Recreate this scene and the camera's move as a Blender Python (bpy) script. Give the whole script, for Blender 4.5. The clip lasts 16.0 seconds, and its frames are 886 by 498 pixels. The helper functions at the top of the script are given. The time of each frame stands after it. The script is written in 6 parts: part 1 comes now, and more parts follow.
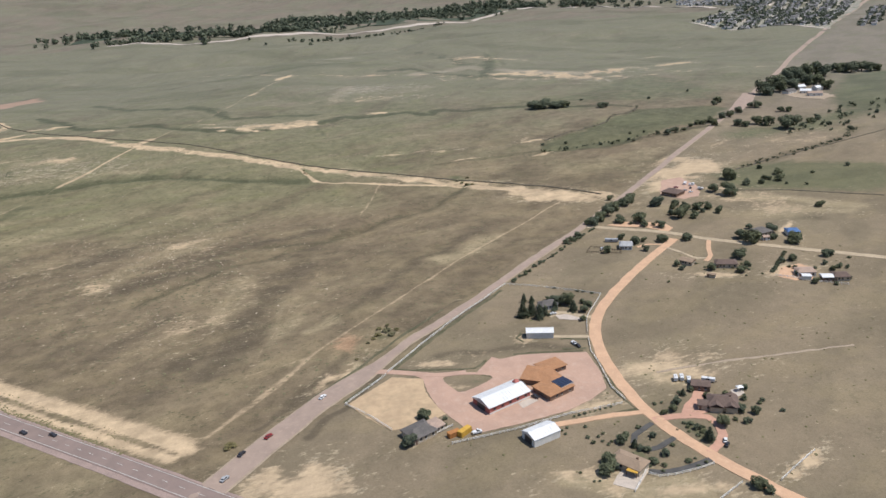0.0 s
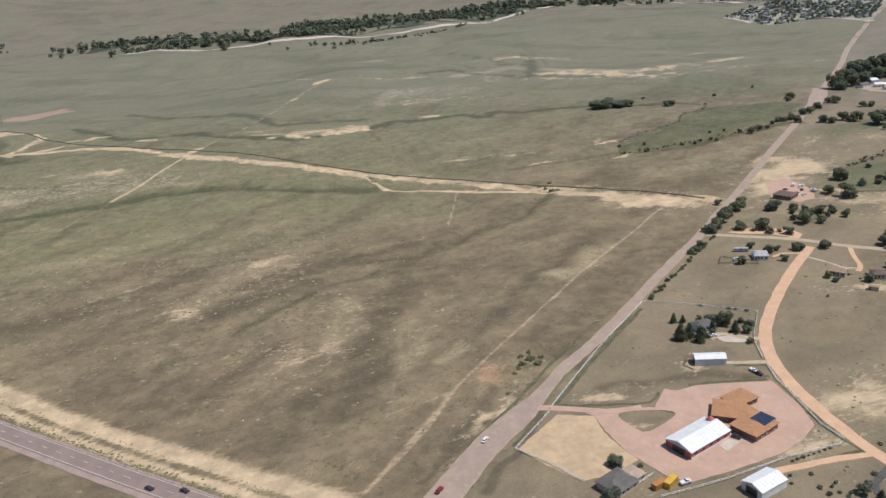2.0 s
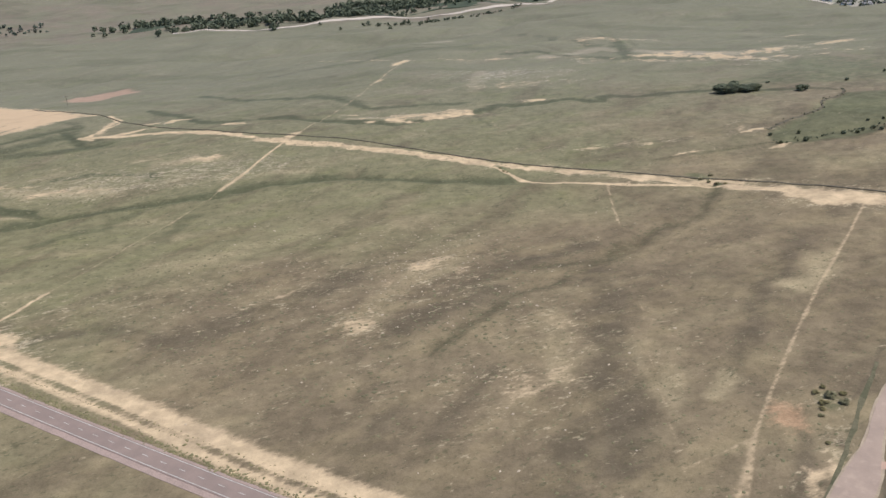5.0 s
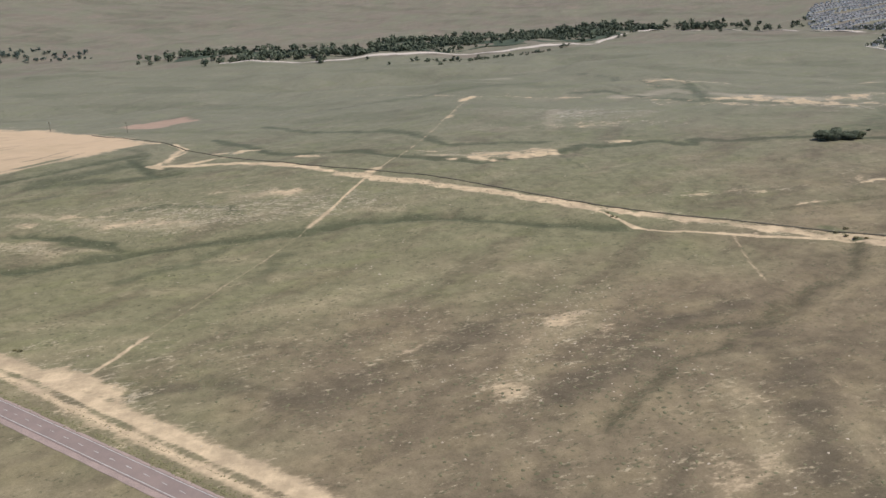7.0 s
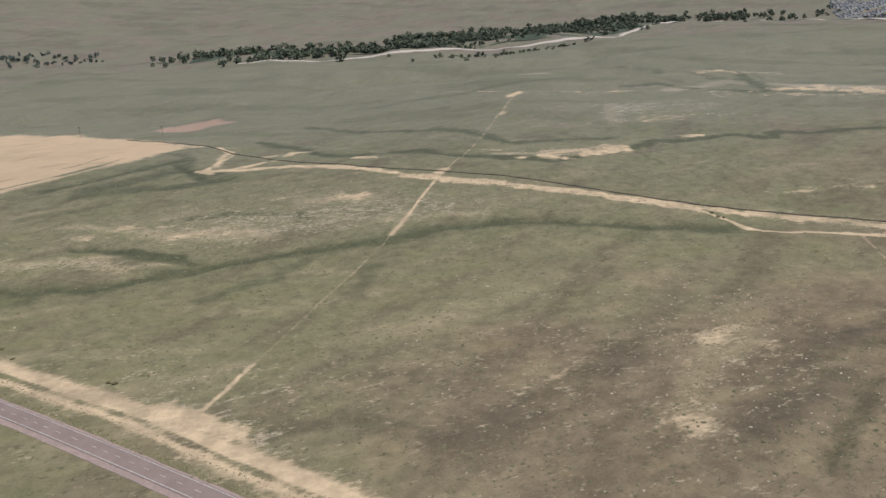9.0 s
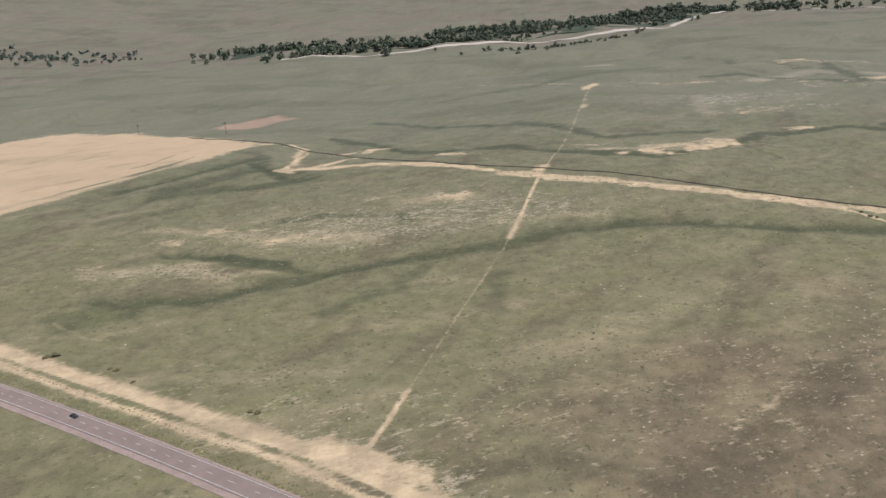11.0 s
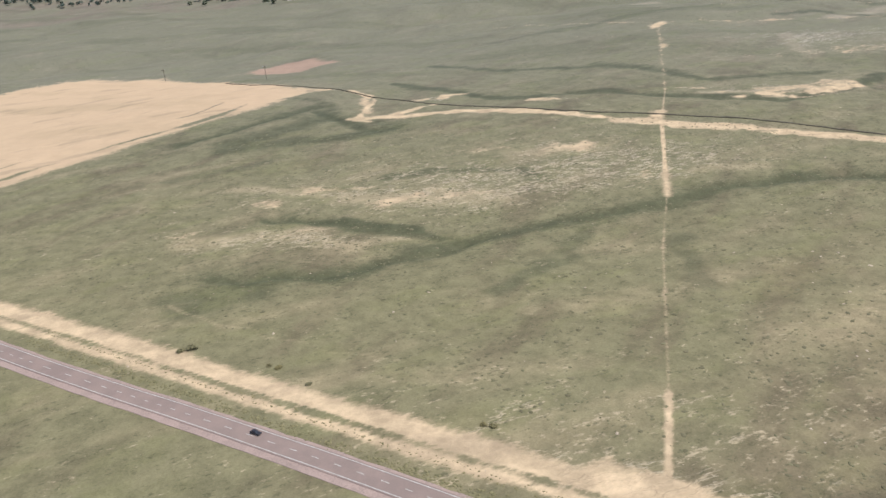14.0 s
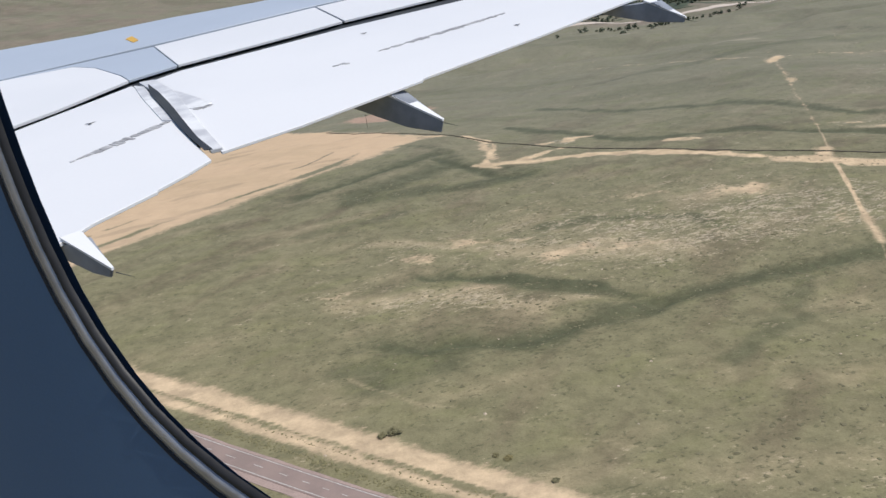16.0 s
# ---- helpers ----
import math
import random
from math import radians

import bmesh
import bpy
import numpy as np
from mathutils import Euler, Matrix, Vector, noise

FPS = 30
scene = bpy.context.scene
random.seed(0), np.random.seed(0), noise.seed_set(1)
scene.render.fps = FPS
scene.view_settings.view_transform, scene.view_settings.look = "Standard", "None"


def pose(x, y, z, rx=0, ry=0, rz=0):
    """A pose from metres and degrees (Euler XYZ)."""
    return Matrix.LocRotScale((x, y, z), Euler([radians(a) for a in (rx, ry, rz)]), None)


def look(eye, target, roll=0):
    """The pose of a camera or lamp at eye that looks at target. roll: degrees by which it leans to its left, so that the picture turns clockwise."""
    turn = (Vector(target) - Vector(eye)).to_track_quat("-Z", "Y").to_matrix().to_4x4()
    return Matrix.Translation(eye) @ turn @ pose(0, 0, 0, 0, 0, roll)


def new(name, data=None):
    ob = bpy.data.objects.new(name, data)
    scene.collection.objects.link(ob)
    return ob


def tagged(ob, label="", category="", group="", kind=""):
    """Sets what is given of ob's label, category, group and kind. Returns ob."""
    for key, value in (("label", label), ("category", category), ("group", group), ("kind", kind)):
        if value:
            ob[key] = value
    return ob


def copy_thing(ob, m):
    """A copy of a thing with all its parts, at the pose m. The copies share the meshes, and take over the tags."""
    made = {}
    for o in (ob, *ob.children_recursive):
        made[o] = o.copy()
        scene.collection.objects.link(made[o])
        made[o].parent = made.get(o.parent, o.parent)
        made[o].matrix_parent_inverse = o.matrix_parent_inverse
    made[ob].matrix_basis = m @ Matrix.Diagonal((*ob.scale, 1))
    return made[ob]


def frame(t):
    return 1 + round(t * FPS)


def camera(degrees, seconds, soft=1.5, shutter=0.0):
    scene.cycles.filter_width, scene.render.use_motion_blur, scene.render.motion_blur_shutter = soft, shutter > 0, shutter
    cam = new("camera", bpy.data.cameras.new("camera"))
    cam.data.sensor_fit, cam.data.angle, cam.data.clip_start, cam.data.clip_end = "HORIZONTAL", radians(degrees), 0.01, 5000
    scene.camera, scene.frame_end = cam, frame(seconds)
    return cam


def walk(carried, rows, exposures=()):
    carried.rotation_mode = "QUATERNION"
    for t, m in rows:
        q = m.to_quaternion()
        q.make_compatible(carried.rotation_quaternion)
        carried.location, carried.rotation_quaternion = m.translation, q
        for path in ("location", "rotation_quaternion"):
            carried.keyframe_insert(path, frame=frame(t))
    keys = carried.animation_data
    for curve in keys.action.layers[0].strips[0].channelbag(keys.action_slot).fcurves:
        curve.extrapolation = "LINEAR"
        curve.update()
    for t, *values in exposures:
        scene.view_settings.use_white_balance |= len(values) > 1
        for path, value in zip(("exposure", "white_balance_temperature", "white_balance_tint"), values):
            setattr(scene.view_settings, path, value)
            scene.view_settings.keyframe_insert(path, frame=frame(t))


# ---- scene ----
cam = camera(58.70, 16.0)
PATH = [
    (0, (202.83, -108.29, 176.32), (199.90, -14.59, 141.52), -3.60),
    (0.5, (186.33, -98.06, 175.49), (183.17, -4.02, 141.63), -3.67),
    (1, (169.83, -87.85, 174.66), (166.47, 6.41, 141.44), -3.54),
    (1.5, (153.33, -77.67, 173.80), (150.64, 16.47, 140.16), -3.46),
    (2, (136.82, -67.50, 172.94), (133.61, 26.31, 138.46), -4.74),
    (2.5, (120.31, -57.36, 172.06), (113.88, 35.71, 136.05), -6.17),
    (3, (103.80, -47.24, 171.17), (96.01, 44.89, 133.06), -6.28),
    (3.5, (87.28, -37.14, 170.26), (78.26, 54.23, 130.64), -7.37),
    (6, (4.68, 13.03, 165.52), (1.05, 107.36, 132.54), -2.70),
    (6.5, (-11.85, 23.00, 164.53), (-16.92, 117.54, 132.32), -2.80),
    (7, (-28.39, 32.95, 163.53), (-35.28, 127.54, 131.82), -2.96),
    (7.5, (-44.92, 42.88, 162.52), (-51.85, 137.35, 130.47), -2.85),
    (8, (-61.46, 52.78, 161.49), (-67.71, 147.51, 130.08), -3.26),
    (8.5, (-78.00, 62.66, 160.44), (-84.86, 157.45, 129.32), -3.87),
    (9, (-94.54, 72.53, 159.39), (-101.50, 167.03, 127.45), -4.03),
    (11.5, (-177.29, 121.51, 153.89), (-187.37, 215.56, 121.44), -4.97),
    (12, (-193.85, 131.24, 152.75), (-203.72, 224.39, 117.74), -5.62),
    (12.5, (-210.41, 140.95, 151.60), (-220.91, 233.32, 114.77), -6.71),
    (13, (-226.97, 150.64, 150.43), (-237.65, 242.52, 112.45), -6.89),
    (13.5, (-243.54, 160.30, 149.25), (-252.48, 252.12, 110.64), -5.86),
    (14, (-260.11, 169.95, 148.05), (-267.24, 261.92, 109.45), -4.96),
    (14.5, (-276.68, 179.57, 146.85), (-284.70, 271.86, 109.19), -5.41),
    (15, (-293.25, 189.17, 145.62), (-302.39, 281.54, 108.41), -6.20),
    (15.5, (-309.83, 198.75, 144.39), (-321.28, 291.43, 108.60), -7.47),
    (16, (-326.41, 208.31, 143.14), (-339.32, 301.98, 110.60), -7.18),
]
walk(cam, [(t, look(eye, target, roll)) for t, eye, target, roll in PATH],
     [(t, stops, 6410, 10) for t, stops in [(0, 0.3), (1.5, 0.24), (2.5, 0.28), (3.5, 0.42), (6, 0.26), (7, 0.24), (7.5, 0.23), (8, 0.08), (9, 0.12), (11.5, 0.25), (12.5, 0.37), (13, 0.47), (14, 0.5), (15, 0.42), (15.5, 0.34), (16, 0.3)]])

# ---- light ----
SUN_AZ, SUN_EL = radians(-8), radians(63)
world = bpy.data.worlds.new("world")
scene.world = world
world.use_nodes = True
wn = world.node_tree.nodes
sky = wn.new("ShaderNodeTexSky")
sky.sky_type, sky.sun_disc = "NISHITA", False
sky.sun_elevation, sky.sun_rotation = SUN_EL, radians(90) - SUN_AZ
sky.altitude = 1800
wn["Background"].inputs["Strength"].default_value = 0.10
world.node_tree.links.new(sky.outputs[0], wn["Background"].inputs["Color"])
sun_data = bpy.data.lights.new("sun", "SUN")
sun_data.energy, sun_data.angle, sun_data.color = 3.6, radians(0.5), (1.0, 0.95, 0.87)
sun_dir = Vector((math.cos(SUN_AZ) * math.cos(SUN_EL), math.sin(SUN_AZ) * math.cos(SUN_EL), math.sin(SUN_EL)))
new("sun", sun_data).matrix_world = look(sun_dir * 900, (0, 0, 0))


# ---- materials ----
def mat(name, rough=0.8, metal=0.0, spec=0.3):
    m = bpy.data.materials.new(name)
    m.use_nodes = True
    b = m.node_tree.nodes["Principled BSDF"]
    b.inputs["Roughness"].default_value = rough
    b.inputs["Metallic"].default_value = metal
    b.inputs["Specular IOR Level"].default_value = spec
    return m, m.node_tree, b


def node(nt, kind, **values):
    n = nt.nodes.new(kind)
    for k, v in values.items():
        n.inputs[k].default_value = v
    return n


def noise_at(nt, scale, detail=4.0, rough=0.55, stretch=(1, 1, 1), turn=0.0):
    geo = nt.nodes.new("ShaderNodeNewGeometry")
    mp = nt.nodes.new("ShaderNodeMapping")
    mp.vector_type = "TEXTURE"
    mp.inputs["Scale"].default_value = tuple(1 / s for s in stretch)
    mp.inputs["Rotation"].default_value = (0, 0, turn)
    nt.links.new(geo.outputs["Position"], mp.inputs["Vector"])
    n = node(nt, "ShaderNodeTexNoise", Scale=scale, Detail=detail, Roughness=rough)
    nt.links.new(mp.outputs[0], n.inputs["Vector"])
    return n.outputs["Fac"]


def ramp(nt, fac, lo, hi):
    n = nt.nodes.new("ShaderNodeMapRange")
    n.interpolation_type = "SMOOTHSTEP"
    n.inputs["From Min"].default_value, n.inputs["From Max"].default_value = lo, hi
    nt.links.new(fac, n.inputs["Value"])
    return n.outputs[0]


def calc(nt, op, a, b):
    n = nt.nodes.new("ShaderNodeMath")
    n.operation = op
    for i, v in enumerate((a, b)):
        if isinstance(v, (int, float)):
            n.inputs[i].default_value = v
        else:
            nt.links.new(v, n.inputs[i])
    return n.outputs[0]


def blend(nt, fac, a, b, how="MIX"):
    n = nt.nodes.new("ShaderNodeMix")
    n.data_type, n.blend_type = "RGBA", how
    for i, v in ((0, fac), (6, a), (7, b)):
        if isinstance(v, tuple):
            n.inputs[i].default_value = (*v, 1)
        elif isinstance(v, (int, float)):
            n.inputs[i].default_value = v
        else:
            nt.links.new(v, n.inputs[i])
    return n.outputs[2]


def bumped(nt, b, fac, strength=0.4, distance=0.1):
    n = node(nt, "ShaderNodeBump", Strength=strength, Distance=distance)
    nt.links.new(fac, n.inputs["Height"])
    nt.links.new(n.outputs[0], b.inputs["Normal"])


def surface(name, c1, c2, coarse=0.2, fine=3.0, rough=0.85, spec=0.25, metal=0.0, bump=0.3, wear=None, grain=0.72):
    """Two tones by coarse noise, broken by fine grain, with relief; wear: a third colour in patches."""
    m, nt, b = mat(name, rough, metal, spec)
    n1, n2 = noise_at(nt, coarse), noise_at(nt, fine, 6)
    col = blend(nt, ramp(nt, n1, 0.35, 0.65), c1, c2)
    col = blend(nt, ramp(nt, n2, 0.3, 0.75), col, blend(nt, 1.0, col, (grain, grain, grain), "MULTIPLY"))
    if wear:
        n3 = noise_at(nt, coarse * 2.7, 5)
        col = blend(nt, calc(nt, "MULTIPLY", ramp(nt, n3, 0.5, 0.72), 0.5), col, wear)
    nt.links.new(col, b.inputs["Base Color"])
    if bump:
        bumped(nt, b, n2, bump, 0.06)
    return m


def varied(name, c1, c2, rough=0.85, spec=0.25, fine=2.0):
    """Each object its own tone between two colours, with fine grain."""
    m, nt, b = mat(name, rough, 0.0, spec)
    oi = nt.nodes.new("ShaderNodeObjectInfo")
    col = blend(nt, oi.outputs["Random"], c1, c2)
    n2 = noise_at(nt, fine, 5)
    col = blend(nt, ramp(nt, n2, 0.3, 0.75), col, blend(nt, 1.0, col, (0.65, 0.65, 0.65), "MULTIPLY"))
    nt.links.new(col, b.inputs["Base Color"])
    return m


def foliage(name, c1, c2):
    m, nt, b = mat(name, 0.75, 0.0, 0.15)
    isl = nt.nodes.new("ShaderNodeNewGeometry")
    oi = nt.nodes.new("ShaderNodeObjectInfo")
    col = blend(nt, isl.outputs["Random Per Island"], c1, c2)
    col = blend(nt, calc(nt, "MULTIPLY", oi.outputs["Random"], 0.6), col, blend(nt, 1.0, col, (1.25, 1.1, 0.75), "MULTIPLY"))
    nt.links.new(col, b.inputs["Base Color"])
    return m


def prairie():
    """Dry short grass, with bare sand, green swales, red earth and dark drainage laid out by the sheet's attributes."""
    m, nt, b = mat("prairie_grass", 0.95, 0.0, 0.1)

    def layer(name):
        a = nt.nodes.new("ShaderNodeAttribute")
        a.attribute_name = name
        s = nt.nodes.new("ShaderNodeSeparateColor")
        nt.links.new(a.outputs["Color"], s.inputs[0])
        return [*s.outputs[:3], a.outputs["Alpha"]]

    def shifted(fac, k):
        return calc(nt, "MULTIPLY", calc(nt, "SUBTRACT", fac, 0.5), k)
    soil, cover, field = layer("soil"), layer("cover"), layer("field")
    big = noise_at(nt, 0.0085, 6, 0.6)
    streak = noise_at(nt, 0.018, 7, 0.58, (0.5, 1.4, 1), 1.02)
    contour = noise_at(nt, 0.022, 8, 0.6, (0.6, 1.4, 1), 0.4)
    mid = noise_at(nt, 0.075, 7, 0.64, (0.8, 1.5, 1), 0.5)
    small = noise_at(nt, 0.34, 6, 0.68, (0.8, 1.5, 1), 0.4)
    geo = nt.nodes.new("ShaderNodeNewGeometry")
    sep = nt.nodes.new("ShaderNodeSeparateXYZ")
    nt.links.new(geo.outputs["Position"], sep.inputs[0])
    upland = ramp(nt, sep.outputs[1], 700, 1100)
    cloud, grain = noise_at(nt, 0.11, 10, 0.72), noise_at(nt, 1.3, 6, 0.72)
    straw, olive, brown, umber = (0.312, 0.258, 0.165), (0.197, 0.182, 0.109), (0.212, 0.168, 0.113), (0.128, 0.101, 0.071)
    # olive to the west and far off, brown to the east
    west = calc(nt, "ADD", cover[1], shifted(big, 1.8))
    col = blend(nt, ramp(nt, west, 0.1, 0.9), brown, olive)
    # long dark hollows and pale straw rises
    dry = ramp(nt, calc(nt, "ADD", streak, shifted(cover[1], -0.10)), 0.46, 0.62)
    calm = calc(nt, "SUBTRACT", 0.55, calc(nt, "MULTIPLY", upland, 0.33))
    col = blend(nt, calc(nt, "MULTIPLY", dry, calm), col, umber)
    col = blend(nt, calc(nt, "MULTIPLY", ramp(nt, contour, 0.48, 0.70), calm), col, straw)
    # smooth pasture, brown hollows and straw rises of the plan
    col = blend(nt, calc(nt, "MULTIPLY", ramp(nt, field[0], 0.2, 0.8), 0.62), col, blend(nt, ramp(nt, streak, 0.4, 0.62), (0.258, 0.207, 0.147), (0.206, 0.172, 0.119)))
    hollow = calc(nt, "ADD", field[1], shifted(mid, 0.55))
    col = blend(nt, calc(nt, "MULTIPLY", ramp(nt, hollow, 0.2, 0.95), 0.78), col, blend(nt, ramp(nt, west, 0.3, 0.9), (0.112, 0.091, 0.066), (0.096, 0.100, 0.060)))
    rise = calc(nt, "ADD", field[2], shifted(small, 0.5))
    col = blend(nt, calc(nt, "MULTIPLY", ramp(nt, rise, 0.15, 0.95), 0.7), col, (0.37, 0.305, 0.197))
    # yellow-green flushes in the sward
    flush = noise_at(nt, 0.031, 6, 0.62, (0.7, 1.3, 1), 0.5)
    col = blend(nt, calc(nt, "MULTIPLY", calc(nt, "MULTIPLY", ramp(nt, flush, 0.5, 0.66), ramp(nt, west, 0.25, 0.8)), 0.45), col, (0.188, 0.185, 0.094))
    col = blend(nt, calc(nt, "MULTIPLY", calc(nt, "SUBTRACT", ramp(nt, flush, 0.47, 0.62), ramp(nt, west, 0.25, 0.8)), 0.28), col, (0.290, 0.232, 0.140))
    # dark moist drainage lines, broken into clumps
    dk = calc(nt, "ADD", cover[0], calc(nt, "ADD", shifted(contour, 0.8), calc(nt, "ADD", shifted(mid, 0.8), shifted(small, 0.75))))
    col = blend(nt, calc(nt, "MULTIPLY", ramp(nt, dk, 0.24, 1.1), 0.82), col, blend(nt, ramp(nt, west, 0.2, 0.8), (0.110, 0.092, 0.060), (0.080, 0.088, 0.052)))
    # green swales
    gr = calc(nt, "ADD", soil[1], shifted(mid, 0.9))
    col = blend(nt, calc(nt, "MULTIPLY", ramp(nt, gr, 0.36, 0.85), 0.66), col, blend(nt, ramp(nt, contour, 0.4, 0.6), (0.124, 0.136, 0.074), (0.074, 0.092, 0.050)))
    # thin pale straw in flecks, denser by the cover's third channel
    sp = calc(nt, "ADD", calc(nt, "ADD", small, shifted(mid, 0.5)), calc(nt, "MULTIPLY", cover[2], 0.13))
    col = blend(nt, calc(nt, "MULTIPLY", ramp(nt, sp, 0.62, 0.76), calc(nt, "SUBTRACT", 0.72, calc(nt, "MULTIPLY", upland, 0.5))), col, (0.44, 0.365, 0.255))
    # darker tussocks
    tu = calc(nt, "ADD", noise_at(nt, 0.42, 4, 0.6, (0.8, 1.4, 1), 0.5), calc(nt, "ADD", shifted(mid, 0.4), calc(nt, "MULTIPLY", cover[0], 0.09)))
    tu = calc(nt, "MULTIPLY", ramp(nt, tu, 0.575, 0.69), calc(nt, "SUBTRACT", 0.66, calc(nt, "MULTIPLY", field[0], 0.4)))
    col = blend(nt, tu, col, (0.10, 0.097, 0.060))
    # thin curled lines of bare soil where the sward breaks up
    curl = noise_at(nt, 0.15, 4, 0.55, (0.55, 1.7, 1), 0.35)
    thin = calc(nt, "SUBTRACT", 1.0, calc(nt, "MULTIPLY", calc(nt, "ABSOLUTE", calc(nt, "SUBTRACT", curl, 0.5), 0.0), 26.0))
    broken = ramp(nt, calc(nt, "ADD", cover[2], calc(nt, "ADD", shifted(mid, 1.9), shifted(flush, 1.2))), 0.62, 1.1)
    curled = calc(nt, "MULTIPLY", ramp(nt, thin, 0.25, 0.85), broken)
    col = blend(nt, calc(nt, "MULTIPLY", curled, 0.72), col, (0.49, 0.415, 0.305))
    # bare sand
    rag = calc(nt, "ADD", shifted(small, 0.7), calc(nt, "ADD", shifted(mid, 0.75), calc(nt, "ADD", shifted(grain, 0.25), shifted(contour, 0.45))))
    rag = calc(nt, "MULTIPLY", rag, calc(nt, "SUBTRACT", 1.0, calc(nt, "MULTIPLY", soil[3], 0.42)))
    rag = calc(nt, "MULTIPLY", rag, calc(nt, "ADD", 1.0, calc(nt, "MULTIPLY", upland, 1.0)))
    sd = calc(nt, "ADD", soil[0], calc(nt, "MULTIPLY", rag, calc(nt, "SUBTRACT", 1.25, calc(nt, "MULTIPLY", soil[0], 0.75))))
    sandc = blend(nt, ramp(nt, mid, 0.38, 0.62), (0.57, 0.438, 0.295), (0.48, 0.368, 0.248))
    sandc = blend(nt, calc(nt, "MULTIPLY", ramp(nt, contour, 0.52, 0.64), 0.42), sandc, (0.34, 0.262, 0.185))
    even = calc(nt, "SUBTRACT", 1.0, calc(nt, "MULTIPLY", field[3], 0.8))
    worked = ramp(nt, noise_at(nt, 0.035, 5, 0.55, (0.5, 1.6, 1), 0.5), 0.56, 0.66)
    sandc = blend(nt, calc(nt, "MULTIPLY", field[3], 0.85), sandc, blend(nt, calc(nt, "MULTIPLY", worked, 0.45), (0.500, 0.365, 0.245), (0.27, 0.21, 0.15)))
    bare = ramp(nt, sd, 0.40, 0.74)
    col = blend(nt, calc(nt, "MULTIPLY", bare, 0.95), col, sandc)
    # red earth
    rd = calc(nt, "ADD", calc(nt, "ADD", soil[2], shifted(small, 0.7)), shifted(mid, 0.5))
    col = blend(nt, calc(nt, "MULTIPLY", ramp(nt, rd, 0.42, 0.72), 0.7), col, (0.44, 0.28, 0.18))
    # bluer, greyer tint with distance: haze put into the ground's colour
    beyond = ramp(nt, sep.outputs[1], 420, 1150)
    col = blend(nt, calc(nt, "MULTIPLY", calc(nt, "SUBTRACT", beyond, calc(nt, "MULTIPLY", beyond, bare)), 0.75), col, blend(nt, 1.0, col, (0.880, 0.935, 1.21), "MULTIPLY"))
    # darker bands put in for the shaded slopes of rolling far ground
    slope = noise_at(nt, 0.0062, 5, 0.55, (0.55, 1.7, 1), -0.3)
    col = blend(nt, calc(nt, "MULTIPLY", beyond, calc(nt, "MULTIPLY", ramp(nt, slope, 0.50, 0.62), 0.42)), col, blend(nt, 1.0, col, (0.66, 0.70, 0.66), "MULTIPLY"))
    # tufts at all sizes
    tufted = blend(nt, ramp(nt, cloud, 0.30, 0.72), blend(nt, 1.0, col, (0.74, 0.74, 0.72), "MULTIPLY"), blend(nt, 1.0, col, (1.22, 1.20, 1.17), "MULTIPLY"))
    col = blend(nt, calc(nt, "MULTIPLY", even, calc(nt, "SUBTRACT", 0.85, calc(nt, "MULTIPLY", calc(nt, "MAXIMUM", upland, field[0]), 0.5))), col, tufted)
    col = blend(nt, calc(nt, "MULTIPLY", ramp(nt, grain, 0.42, 0.66), calc(nt, "SUBTRACT", 0.5, calc(nt, "MULTIPLY", calc(nt, "MAXIMUM", upland, bare), 0.36))), col, blend(nt, 1.0, col, (0.66, 0.66, 0.62), "MULTIPLY"))
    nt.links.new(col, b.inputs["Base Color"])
    relief = node(nt, "ShaderNodeBump", Distance=0.9)
    nt.links.new(calc(nt, "MULTIPLY", even, calc(nt, "SUBTRACT", 0.6, calc(nt, "MULTIPLY", upland, 0.45))), relief.inputs["Strength"])
    nt.links.new(calc(nt, "ADD", cloud, calc(nt, "MULTIPLY", curled, 0.35)), relief.inputs["Height"])
    nt.links.new(relief.outputs[0], b.inputs["Normal"])
    return m


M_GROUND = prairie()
M_ASPHALT = surface("old_pink_asphalt", (0.365, 0.278, 0.227), (0.325, 0.248, 0.205), 0.15, 4.0, 0.9, wear=(0.42, 0.322, 0.258), grain=0.88)
M_HIGHWAY = surface("worn_red_asphalt", (0.27, 0.205, 0.18), (0.235, 0.18, 0.16), 0.12, 4.0, 0.9, wear=(0.27, 0.2, 0.18), grain=0.88)
M_PINKSHOULDER = surface("pink_gravel_shoulder", (0.38, 0.285, 0.25), (0.33, 0.25, 0.22), 0.2, 2.0, 0.95)
M_SHOULDER = surface("gravel_shoulder", (0.42, 0.335, 0.25), (0.35, 0.28, 0.21), 0.3, 2.0, 0.95)
M_DIRTROAD = surface("orange_dirt_road", (0.60, 0.385, 0.25), (0.54, 0.35, 0.23), 0.2, 2.5, 0.95, wear=(0.63, 0.43, 0.29), grain=0.86)
M_YARD = surface("pink_gravel", (0.492, 0.328, 0.250), (0.440, 0.295, 0.228), 0.12, 2.0, 0.95, wear=(0.50, 0.375, 0.30), grain=0.86)
M_SALMON = surface("salmon_gravel", (0.54, 0.315, 0.232), (0.48, 0.285, 0.212), 0.12, 2.0, 0.95, wear=(0.57, 0.36, 0.27), grain=0.86)
M_TANLOT = surface("dry_tan_lot", (0.53, 0.388, 0.248), (0.45, 0.33, 0.213), 0.1, 0.35, 0.95, wear=(0.33, 0.26, 0.17), grain=0.84)
M_PALEROAD = surface("pale_dirt_track", (0.50, 0.40, 0.28), (0.42, 0.34, 0.235), 0.15, 1.5, 0.95)
M_SUBGROUND = surface("pale_dusty_ground", (0.36, 0.325, 0.28), (0.22, 0.225, 0.17), 0.05, 0.3, 0.95, wear=(0.46, 0.42, 0.37))
